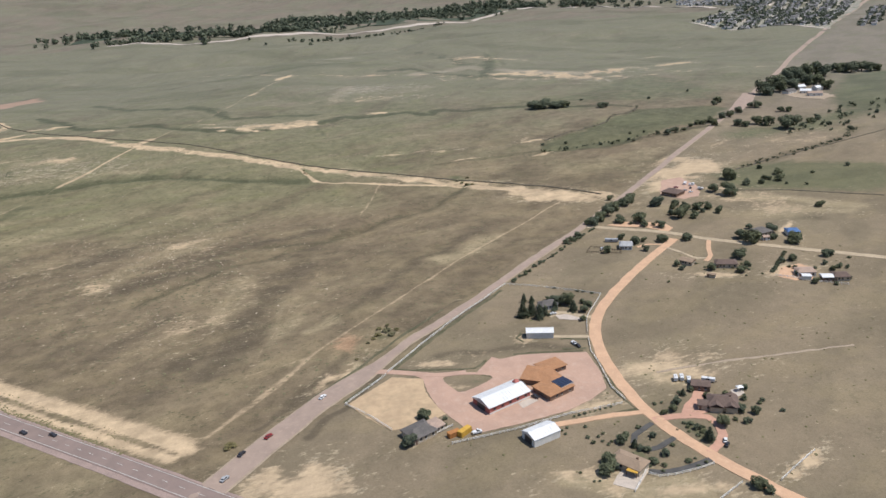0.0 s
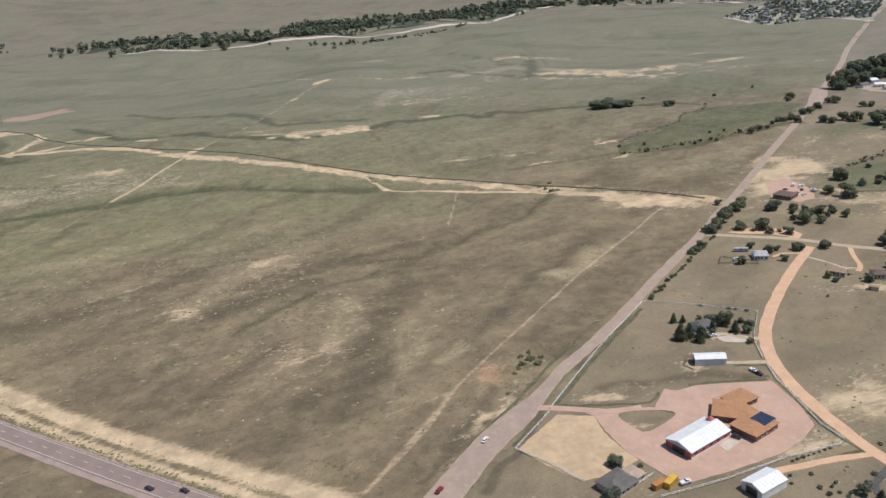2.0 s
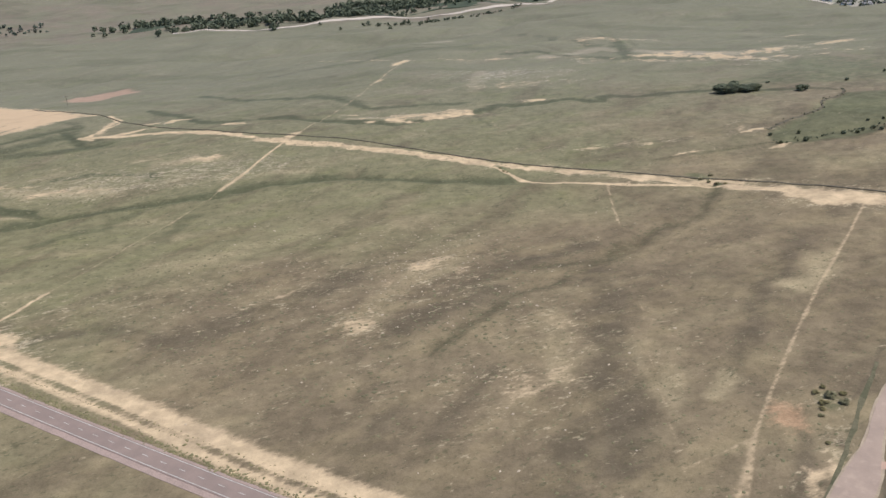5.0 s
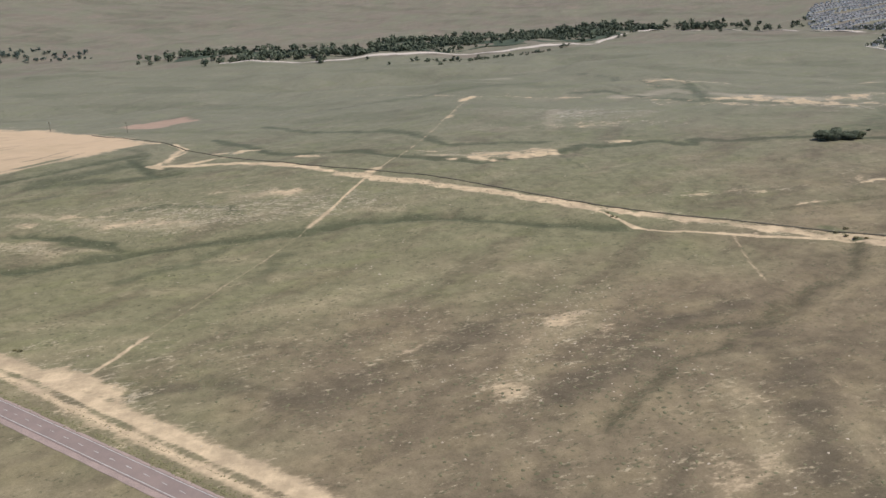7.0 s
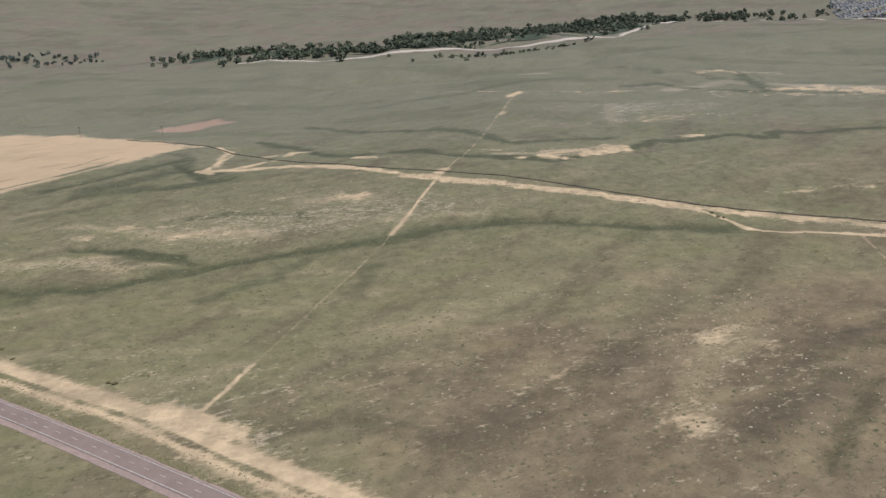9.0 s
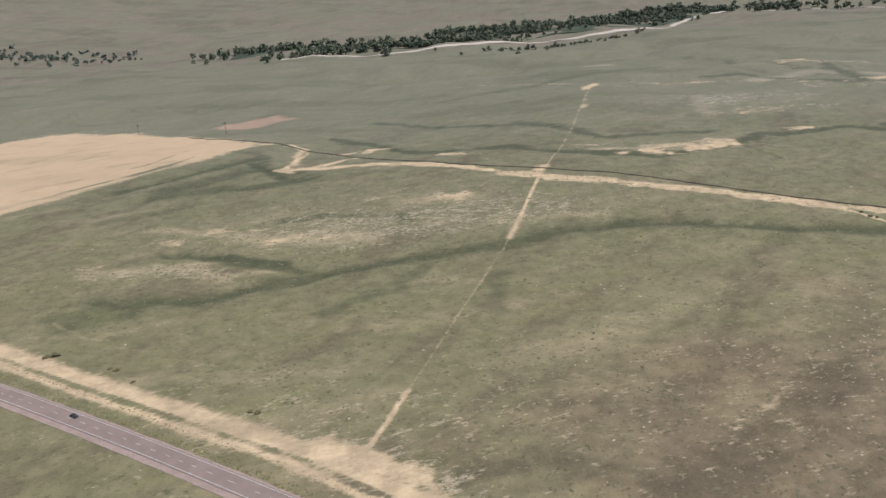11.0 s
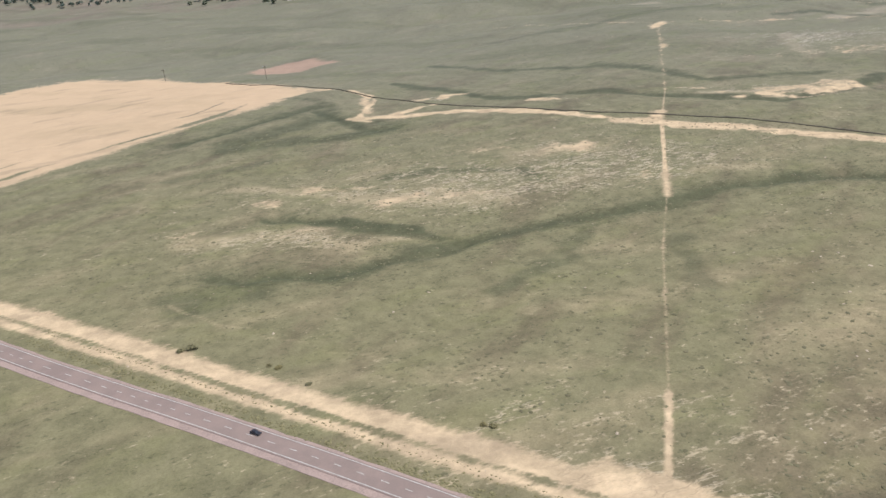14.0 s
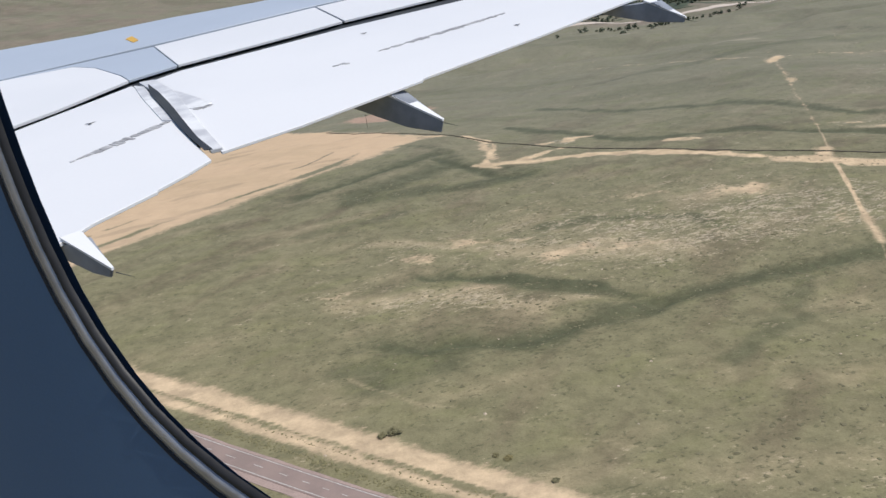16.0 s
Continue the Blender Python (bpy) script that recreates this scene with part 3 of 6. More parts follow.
# brown hollows and straw rises: line, half width, strength
HOLLOWS = [([(-330, 640), (-286, 643), (-248, 636), (-233, 617)], 9, 0.85), ([(-258, 472), (-243, 494), (-229, 508)], 8, 0.75), ([(-410, 476), (-391, 478), (-370, 482)], 12, 0.8), ([(-391, 580), (-348, 564), (-301, 545)], 4, 0.9), ([(-454, 718), (-420, 731), (-383, 735), (-352, 744)], 15, 0.95), ([(-260, 1150), (-100, 1190), (60, 1260)], 22, 0.6), ([(348, 412), (372, 428), (392, 414)], 12, 0.75), ([(405, 402), (440, 385)], 9, 0.6), ([(226, 236), (246, 240)], 5, 0.5)]
HOLLOWS += [([(190, 215), (215, 222), (250, 218)], 5, 0.75), ([(134, 156), (147, 182), (158.5, 201)], 2.6, 1.0), ([(167, 212), (180, 232), (200, 261), (218, 291)], 2.2, 1.0), ([(112, 160), (128, 187), (142, 204), (156, 219)], 3.0, 0.8), ([(170, 240), (190, 266), (208, 295)], 2.0, 0.7), ([(80, 214), (85, 252), (95, 327), (101, 383)], 15, 0.85), ([(-7, 232), (-2, 256)], 12, 0.75), ([(-13, 310), (21, 368), (58, 404), (104, 434)], 10, 0.8)]
HOLLOWS += [([(132, 263), (162, 325), (215, 420)], 9, 0.7), ([(123, 184), (147, 232)], 6, 0.8), ([(59, 200), (66, 240)], 10, 0.8), ([(-112, 320), (-79, 357), (-37, 404)], 20, 0.75), ([(-6, 325), (20, 350), (46, 370)], 13, 0.8), ([(-200, 332), (-155, 342), (-112, 320)], 13, 0.75), ([(-42, 411), (-12, 417)], 8, 0.7), ([(-250, 486), (-212, 548)], 9, 0.7), ([(-171, 530), (-175, 471)], 8, 0.7), ([(-394, 468), (-371, 496), (-320, 503)], 17, 0.8)]
HOLLOWS += [([(-401, 797), (-454, 732)], 22, 0.9), ([(-472, 660), (-422, 683)], 12, 0.7), ([(120, 420), (160, 450)], 9, 0.6), ([(20, 240), (40, 290)], 9, 0.6), ([(-368, 575), (-297, 545)], 9, 0.85)]
RISES = [([(-415, 546), (-377, 546), (-335, 531), (-292, 538)], 9, 0.85), ([(-425, 629), (-370, 616), (-322, 603), (-289, 606)], 9, 0.85), ([(-405, 469), (-375, 453), (-349, 443)], 1.6, 0.7), ([(-345, 441), (-313, 424), (-289, 408)], 1.6, 0.6), ([(140, 1130), (227, 1165), (285, 1107), (379, 1059)], 22, 0.8), ([(30, 912), (50, 1027)], 14, 0.6), ([(-120, 1446), (0, 1440)], 20, 0.8), ([(-19, 346), (-18, 380), (12, 418)], 13, 0.5), ([(274, 198), (292, 190)], 13, 0.95)]
RISES += [([(236, 124), (254, 116), (275, 118)], 7, 0.95), ([(405, 449), (440, 430), (470, 405)], 11, 0.85), ([(411, 415), (462, 396)], 9, 0.7), ([(345, 475), (352, 492)], 8, 0.8), ([(67, 275), (69, 330)], 13, 0.6), ([(104, 250), (112, 275)], 10, 0.6), ([(-25, 330), (-14, 350)], 11, 0.6), ([(0, 388), (24, 415)], 12, 0.6), ([(190, 345), (215, 385)], 12, 0.8), ([(120, 252), (131, 268)], 8, 0.8), ([(133, 188), (151, 215)], 4, 1.0)]
RISES += [([(-160, 420), (-110, 450), (-60, 500)], 24, 0.5), ([(-425, 543), (-360, 548)], 14, 0.75), ([(-345, 605), (-256, 590)], 16, 0.8), ([(-250, 676), (-190, 672)], 14, 0.7), ([(-140, 622), (-100, 625)], 9, 0.7), ([(-90, 795), (-17, 803), (28, 806)], 10, 0.8), ([(100, 300), (100, 240)], 6, 0.5), ([(-330, 400), (-230, 410)], 12, 0.5), ([(330, 560), (470, 690)], 26, 0.4), ([(350, 430), (420, 400)], 16, 0.6)]

x_steps = np.concatenate([-np.geomspace(5200, 640, 46), np.arange(-630, -226, 1.8), np.arange(-226, -110, 0.9), np.arange(-110, 440, 1.8), np.arange(440, 700, 6.0), np.geomspace(706, 5200, 44)])
y_steps = np.concatenate([-np.geomspace(5200, 20, 24), np.arange(0, 130, 6.0), np.arange(130, 720, 1.8), np.arange(720, 880, 2.6), np.arange(880, 1300, 4.5), np.geomspace(1306, 5200, 60)])


def build_ground():
    gx, gy = np.meshgrid(x_steps, y_steps)
    xs, ys = gx.ravel(), gy.ravel()
    zs = land(xs, ys)
    nx, ny = len(x_steps), len(y_steps)
    idx = np.arange(nx * ny).reshape(ny, nx)
    quads = np.stack([idx[:-1, :-1], idx[:-1, 1:], idx[1:, 1:], idx[1:, :-1]], -1).reshape(-1, 4)
    me = bpy.data.meshes.new("ground")
    me.vertices.add(len(xs))
    me.vertices.foreach_set("co", np.stack([xs, ys, zs], 1).ravel())
    me.loops.add(quads.size)
    me.loops.foreach_set("vertex_index", quads.ravel())
    me.polygons.add(len(quads))
    me.polygons.foreach_set("loop_start", np.arange(0, quads.size, 4))
    me.polygons.foreach_set("use_smooth", np.ones(len(quads), bool))
    me.update()
    near = (np.abs(xs) < 1400) & (ys > 60) & (ys < 2000)
    px, py = xs[near], ys[near]

    def close(points, reach):
        """Which places lie in the box round some points."""
        return np.flatnonzero((px > min(p[0] for p in points) - reach) & (px < max(p[0] for p in points) + reach) & (py > min(p[1] for p in points) - reach) & (py < max(p[1] for p in points) + reach))

    def gap(points, reach, xs=None, ys=None):
        """The distance to a line, worked out near it alone."""
        k = close(points, reach)
        d = np.full(px.shape, 1e6)
        d[k] = away((px if xs is None else xs)[k], (py if ys is None else ys)[k], points)
        return d

    def band(points, half):
        return np.clip(0.5 + 0.5 * (1 - gap(points, 3 * half) / half), 0, 1)

    def ragged(points, half, wander, size):
        """A band whose edges wander."""
        d = gap(points, 4 * half + 8) + wander * (swell(px, py, size) + 0.6 * swell(py, px, 0.4 * size))
        return np.clip(0.5 + 0.5 * (1 - d / half), 0, 1)

    def area(ring, soft):
        k = close(ring, 2 * soft)
        d = away(px[k], py[k], ring + ring[:1])
        out = np.zeros(px.shape)
        out[k] = np.clip(0.5 + 0.5 * np.where(inside(px[k], py[k], ring), d, -d) / soft, 0, 1)
        return out

    sand = np.zeros(px.shape)
    for line, half, top in ((smooth_line(SAND_BANK), 7.0, 1.0), (smooth_line([(x - 2.9, y - 5.6) for x, y in SAND_BANK]), 4.4, 0.95), (STRAIGHT_TRACK[:2], 3.0, 0.56), (PAD_LINE, 3.4, 0.56),
                            ([(-70, 1108), (-56, 1128)], 7.0, 0.9), ([(-372, 866), (-362, 805)], 8.0, 0.72), ([(-374, 786), (-356, 776)], 4.0, 0.8), ([(-84, 990), (-81, 1004)], 5.0, 0.7), ([(-146, 726), (-138, 744)], 7.0, 0.9)):
        sand = np.maximum(sand, top * band(line, half))
    for line, half, top, wander, size in ((smooth_line(DITCH[:7]), 6.4, 1.0, 3.0, 19), (smooth_line(DITCH[6:]), 2.3, 0.95, 0.9, 12), (smooth_line(HOOK), 3.6, 0.8, 2.0, 13), (smooth_line([(x + 2, y - 6) for x, y in DITCH[2:7]]), 5.0, 0.74, 5.0, 17),
                                          ([(-336, 782), (-300, 800), (-260, 796)], 3.0, 0.7, 1.6, 12), ([(-390, 900), (-369, 868)], 3.4, 0.8, 1.2, 14)):
        sand = np.maximum(sand, top * ragged(line, half, wander, size))
    flat = area(SAND_FLAT, 14)
    sand = np.maximum(sand, 0.95 * flat)
    sand -= 0.9 * np.clip(1 - gap(smooth_line(FLAT_FURROW), 12) / 7.0, 0, 1) * (0.6 + 0.4 * swell(px, py, 30))
    sand -= 0.6 * np.clip(1 - gap(smooth_line([(x - 26, y + 14) for x, y in FLAT_FURROW]), 12) / 4.0, 0, 1) * np.clip(swell(px, py, 40) + 0.3, 0, 1)
    track = np.zeros(px.shape)
    for line, half, top in ((STRAIGHT_TRACK[1:3], 2.0, 0.62), (STRAIGHT_TRACK[2:4], 2.0, 0.86), ([(-160, 622), (-167, 583)], 4.2, 0.72), (STRAIGHT_TRACK[3:6], 1.9, 0.56), (STRAIGHT_TRACK[5:], 2.0, 0.8), (SPUR, 2.2, 0.62), (SPUR_LOW, 1.8, 0.5), (DIAGONAL, 1.8, 0.64), ([(155, 784), (152, 724), (147, 691)], 1.8, 0.5), ([(54, 768), (58, 738)], 1.8, 0.56), ([(90, 205), (124, 223)], 1.3, 0.55), ([(-30, 344), (41, 392)], 1.4, 0.54), ([(126, 223), (95, 160)], 2.6, 0.62)):
        b = band(line, half)
        sand, track = np.maximum(sand, top * b), np.maximum(track, b)
    fleck = np.zeros(px.shape)
    for cx, cy, a, b, turn, most in BARE:
        k = close([(cx, cy)], 3.5 * max(a, b))
        sx, sy = px[k], py[k]
        qx, qy = sx - cx + 0.8 * b * swell(sx, sy, 2.6 * b) + 0.5 * b * swell(sy, sx, 1.1 * b), sy - cy + 0.8 * b * swell(sy + 50, sx, 2.4 * b) + 0.5 * b * swell(sx + 9, sy, 1.0 * b)
        u = (qx * math.cos(turn) + qy * math.sin(turn)) / a
        v = (-qx * math.sin(turn) + qy * math.cos(turn)) / b
        r = np.hypot(u, v) + (0.7 * swell(sx, sy, 10) + 0.7 * swell(sx, sy * 2, 27)) * (cy > 780)
        sand[k] = np.maximum(sand[k], most * (0.78 if cy > 900 else 1) * np.clip(1.3 - 0.62 * r, 0, 1))
        fleck[k] = np.maximum(fleck[k], 1.1 * most * np.clip(1.6 - 0.5 * r, 0, 1))
    # furrows of dry brush along the sand bank
    for off in (-2.9, -5.0):
        rut = [(x + off * 0.5, y + off) for x, y in SAND_BANK]
        sand -= 0.62 * np.clip(1 - gap(rut, 6) / 1.8, 0, 1) * (0.66 + 0.34 * swell(px, py, 13))
    green = np.maximum(np.maximum(0.9 * area(SWALE, 10), 0.62 * area(UPPER_SWALE, 26)), np.maximum(area(GREEN_FIELD, 18), area(FAR_GREEN, 20)))
    green = np.maximum(green, band([(195, 562), (207, 535)], 7.0))
    green = np.maximum(green, band([(54, 610), (60, 594)], 4.0))
    green = np.maximum(green, 0.85 * band([(470, 640), (540, 660), (620, 720)], 26.0))
    for ring, soft, most in LAWNS:
        green = np.maximum(green, most * area(ring, soft))
    red = np.maximum(0.85 * area(RED_SCAR, 16), 0.78 * area(RED_SPOT, 11))
    dark = np.zeros(px.shape)
    wx, wy = px + 5 * swell(px, py, 38) + 3 * swell(px, py, 14), py + 5 * swell(py, px, 34) + 3 * swell(py, px, 13)
    for i, line in enumerate(DRAINS):
        if i in (2, 6, 8):
            continue
        d = gap(smooth_line(line), 70, wx, wy)
        broad = i in (0, 5, 10, 11)
        dark = np.maximum(dark, (0.62 if broad else 0.42) * np.clip(1 - d / (44.0 if broad else 26.0), 0, 1) + (0.5 if broad else 0.42) * np.clip(1 - d / 9.0, 0, 1))
    for line, core, wide, most in GULLIES:
        d = gap(smooth_line(line), 2 * wide, wx, wy)
        dark = np.maximum(dark, most * (0.5 * np.clip(1.2 - d / wide, 0, 1) + 0.6 * np.clip(1.3 - d / core, 0, 1)))
    west = 1 - 1.05 * np.exp(-((px - 10) / 230) ** 2 - ((py - 310) / 170) ** 2)
    west -= 0.75 / (1 + np.exp((110 + 0.25 * (py - 400) - px) / 45)) / (1 + np.exp((py - 900) / 90))
    west = np.clip(west, 0, 1)
    speck = np.exp(-((px + 10) / 120) ** 2 - ((py - 370) / 130) ** 2) * 0.5 + np.exp(-((px + 270) / 140) ** 2 - ((py - 615) / 70) ** 2)
    speck += 0.55 * np.exp(-((px - 95) / 95) ** 2 - ((py - 1000) / 55) ** 2) + 0.7 * np.exp(-((px + 150) / 70) ** 2 - ((py - 640) / 45) ** 2)
    speck += np.exp(-((px + 350) / 80) ** 2 - ((py - 540) / 18) ** 2)
    speck += 0.6 * np.exp(-((px + 230) / 120) ** 2 - ((py - 370) / 40) ** 2) + 0.5 * np.exp(-((px - 60) / 130) ** 2 - ((py - 1010) / 70) ** 2)
    pasture = 1 / (1 + np.exp((104 + (py - 110) * 0.6 - px) / 4)) * (py > 60)
    hollow, rise = np.zeros(px.shape), np.zeros(px.shape)
    for line, half, most in HOLLOWS:
        hollow = np.maximum(hollow, most * np.clip(1.25 - gap(line, 2 * half + 20, wx, wy) / half, 0, 1))
    for line, half, most in RISES:
        rise = np.maximum(rise, most * np.clip(1.25 - gap(line, 2 * half + 20, wx, wy) / half, 0, 1))
    for name, parts in (("field", (pasture, hollow, rise)), ("soil", (sand, green, red)), ("cover", (dark, west, np.clip(np.maximum(speck, fleck), 0, 1) * (1 - 0.9 * np.clip(dark, 0, 1)) - 0.5 * np.clip(dark, 0, 1)))):
        data = np.zeros((len(xs), 4), np.float32)
        data[:, 3] = 0
        for i, p in enumerate(parts):
            data[near, i] = p
        data[near, 3] = flat if name == "field" else track
        if name == "cover":
            data[~near, 1] = 0.55
        me.attributes.new(name, "FLOAT_COLOR", "POINT").data.foreach_set("color", data.ravel())
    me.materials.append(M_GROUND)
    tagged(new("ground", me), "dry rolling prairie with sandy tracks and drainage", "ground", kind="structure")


build_ground()


def mesh_object(name, bm, material, parent=None, label="", smooth=False):
    me = bpy.data.meshes.new(name)
    bm.normal_update()
    bm.to_mesh(me)
    bm.free()
    if smooth:
        me.polygons.foreach_set("use_smooth", np.ones(len(me.polygons), bool))
    me.materials.append(material)
    ob = new(name, me)
    if parent:
        ob.parent = parent
    if label:
        ob["label"] = label
    return ob


def part(name, bm, material, parent, label="", smooth=False):
    return mesh_object(name, bm, material, parent, label, smooth)


def ribbon(name, points, width, material, lift=0.22, shift=0.0, rough=0.0, parent=None, label="", category="road", ends=None, closed=False, flare=False):
    """A strip of road on the ground, with edges that step down to it."""
    rng = random.Random(len(points) + int(width * 10))
    line = smooth_line(points, 5.0, closed)
    if closed:
        line.append(line[0])
    bm = bmesh.new()
    rows = []
    for i, (x, y) in enumerate(line):
        a, b = line[max(i - 1, 0)], line[min(i + 1, len(line) - 1)]
        d = Vector((b[0] - a[0], b[1] - a[1])).normalized()
        n = Vector((-d.y, d.x))
        w = width / 2
        if ends:
            k = i / (len(line) - 1)
            w = (ends[0] * (1 - k) + ends[1] * k) / 2
        if flare:
            k = min(max((221 - y) / 24, 0), 1)
            w += 3.2 * k * k * (3 - 2 * k) + 0.0016 * max(y - 700, 0)
        row = []
        for s, up in ((-1, 0), (-1, 1), (-0.33, 1), (0.33, 1), (1, 1), (1, 0)):
            r = rng.uniform(-rough, rough) if abs(s) == 1 and up else 0
            q = Vector((x, y)) + n * (shift + s * (w + (0.25 if not up else 0)) + r)
            row.append(bm.verts.new((q.x, q.y, height(q.x, q.y) + (lift if up else -0.3))))
        rows.append(row)
    for a, b in zip(rows, rows[1:]):
        for j in range(5):
            bm.faces.new((a[j], b[j], b[j + 1], a[j + 1]))
    for f in bm.faces:
        f.normal_update()
        if f.normal.z < 0:
            f.normal_flip()
    ob = mesh_object(name, bm, material, parent)
    if not parent:
        tagged(ob, label, category, kind="structure")
    return ob


def lot(name, ring, material, label, lift=0.12, rough=0.6, holes=(), spline=True):
    """A levelled patch of ground with an uneven edge."""
    rng = random.Random(len(ring))
    fine = ring
    if rough >= 0:
        fine = smooth_line(ring, 2.5, True) if spline else [(a[0] + (b[0] - a[0]) * i / 6, a[1] + (b[1] - a[1]) * i / 6) for a, b in zip(ring, ring[1:] + ring[:1]) for i in range(6)]
    bm = bmesh.new()
    line = [(x + rng.uniform(-rough, rough) * 0.5, y + rng.uniform(-rough, rough) * 0.5) for x, y in fine]
    top = [bm.verts.new((x, y, 0)) for x, y in line]
    edges = [bm.edges.new((a, b)) for a, b in zip(top, top[1:] + top[:1])]
    for hole in holes:
        ring_in = [bm.verts.new((x, y, 0)) for x, y in smooth_line(hole, 2.5, True)]
        edges += [bm.edges.new((a, b)) for a, b in zip(ring_in, ring_in[1:] + ring_in[:1])]
    bmesh.ops.triangle_fill(bm, use_beauty=True, edges=edges)
    for f in bm.faces:
        f.normal_update()
        if f.normal.z < 0:
            f.normal_flip()
    bmesh.ops.subdivide_edges(bm, edges=[e for e in bm.edges if e.calc_length() > 6], cuts=2, use_grid_fill=True)
    for v in bm.verts:
        v.co.z = height(v.co.x, v.co.y) + lift
    rim = [e for e in bm.edges if len(e.link_faces) == 1]
    low = bmesh.ops.extrude_edge_only(bm, edges=rim)["geom"]
    for v in low:
        if isinstance(v, bmesh.types.BMVert):
            v.co.z -= 0.5
    return tagged(mesh_object(name, bm, material), label, "lot", kind="structure")


# ---- roads ----
ribbon("road_shoulder", MAIN_ROAD, 6.0, M_SHOULDER, 0.14, rough=0.35, flare=True, label="gravel shoulder of the county road")
ribbon("road_main", MAIN_ROAD, 4.5, M_ASPHALT, 0.26, rough=0.1, flare=True, label="straight faded pink asphalt county road")
ribbon("highway_shoulder", HIGHWAY, 12.4, M_PINKSHOULDER, 0.14, shift=-0.8, rough=0.25, label="gravel shoulder of the highway")
highway = ribbon("road_highway", HIGHWAY, 8.6, M_HIGHWAY, 0.26, rough=0.08, label="two-lane highway of worn reddish asphalt")
for off in (-3.6, 3.6):
    ribbon("edge_line", HIGHWAY, 0.28, M_PAINTLINE, 0.31, shift=off, parent=highway)


def dashes(parent, points, shift, step=9.0, size=3.0):
    line = smooth_line(points, 1.0)
    run, i = 0, 0
    while i + int(size) < len(line):
        a, b = line[i], line[i + int(size)]
        if -470 < a[0] < 120 and 100 < a[1] < 460:
            d = Vector((b[0] - a[0], b[1] - a[1])).normalized()
            n = Vector((-d.y, d.x))
            bm = bmesh.new()
            vs = []
            for p, s in ((a, -0.14), (b, -0.14), (b, 0.14), (a, 0.14)):
                q = Vector(p) + n * (shift + s)
                vs.append(bm.verts.new((q.x, q.y, height(q.x, q.y) + 0.31)))
            bm.faces.new(vs)
            part("lane_dash", bm, M_PAINTLINE, parent)
        i += int(step)


dashes(highway, HIGHWAY, 0.0)
ribbon("road_dirt", DIRT_ROAD, 5.4, M_DIRTROAD, 0.2, rough=0.35, label="curving orange dirt road")
ribbon("road_cross", CROSS_ROAD, 5.0, M_PALEROAD, 0.2, rough=0.4, label="pale gravel cross road")
lot("road_turnout", [(495, 749), (545, 850), (560, 846), (540, 800), (510, 748)], M_ASPHALT, "pale gravel turnout beside the county road", 0.24, 1.0, spline=False)
ribbon("suburb_road", [(735, 1742), (786, 1664), (866, 1560), (938, 1494)], 9, M_CONCRETE, 0.5, label="pale road along the edge of the suburb")
ribbon("far_road", [(-700, 1990), (-373, 2031), (-100, 2095), (126, 2158), (239, 2230), (345, 2402), (540, 2530), (736, 2393), (833, 2347), (960, 2190)], 16, M_CONCRETE, 1.0, label="pale far road along a creek")
ribbon("creek_bed", CREEK, 2.4, M_CANAL, 0.2, rough=0.7, label="dark narrow creek winding round a green swale")
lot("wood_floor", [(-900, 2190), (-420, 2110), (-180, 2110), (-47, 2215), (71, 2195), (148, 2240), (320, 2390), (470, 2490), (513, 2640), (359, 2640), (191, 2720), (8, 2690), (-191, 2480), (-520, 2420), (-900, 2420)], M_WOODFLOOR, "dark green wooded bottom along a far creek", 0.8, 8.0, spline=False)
ribbon("canal_bank", CANAL, 1.5, M_CANAL, 0.5, rough=0.4, label="thin dark raised canal bank across the prairie")
ribbon("field_ditch", [(426, 520), (445, 535), (462, 547), (505, 571), (545, 593), (600, 626)], 1.6, M_CANAL, 0.3, rough=0.4, label="dark weedy ditch along the green field")
ribbon("field_hedge", [(408, 463), (425, 459), (443, 455), (474, 441), (500, 430)], 1.2, M_CANAL, 0.3, rough=0.4, label="thin dark line of weeds below the green field")
ribbon("yard_drive", [(155, 206), (164, 205), (176, 202), (186, 199), (200, 200)], 3.6, M_YARD, 0.2, rough=0.3, label="pink gravel driveway off the county road")
for verge, broad in VERGES:
    ribbon("grass_verge", verge, broad, M_VERGE, 0.09, rough=0.45, label="rank dark grass along a ditch", category="verge")
ribbon("shed_drive", [(242, 231), (250, 230), (261, 229)], 2.6, M_PALEROAD, 0.16, rough=0.3, label="pale gravel drive to the white shed")
ribbon("ranch_drive", [(232, 155), (246, 158), (258, 160.5), (270, 162)], 2.8, M_DIRTROAD, 0.2, rough=0.3, label="orange dirt drive along a white fence")
ribbon("dark_drive", [(263, 124.5), (268, 123.6), (274.6, 125), (280.4, 127), (286, 130)], 2.4, M_DARKDRIVE, 0.2, rough=0.15, label="dark asphalt driveway beside a white fence")
ribbon("garden_drive", [(261, 141), (262.7, 146.6), (266.4, 150), (271, 154)], 2.2, M_DARKDRIVE, 0.18, rough=0.2, label="dark asphalt driveway between shrubs")
ribbon("upper_drive", [(264.5, 136.5), (269.9, 138.3), (273.3, 141), (277, 144)], 2.2, M_DARKDRIVE, 0.2, rough=0.2, label="dark asphalt driveway to the dirt road")
ribbon("loop_drive", [(272, 156), (277, 157.4), (282, 158), (288, 158), (293.3, 156.7), (295.6, 151.4), (295.1, 144.5), (292.2, 139.3), (287, 134)], 3.4, M_SALMON, 0.2, rough=0.2, label="pink gravel loop driveway")
ribbon("town_drive", [(355, 358), (350, 342), (347, 329), (342, 322)], 2.6, M_DIRTROAD, 0.16, rough=0.2, label="dirt driveway to a low house")
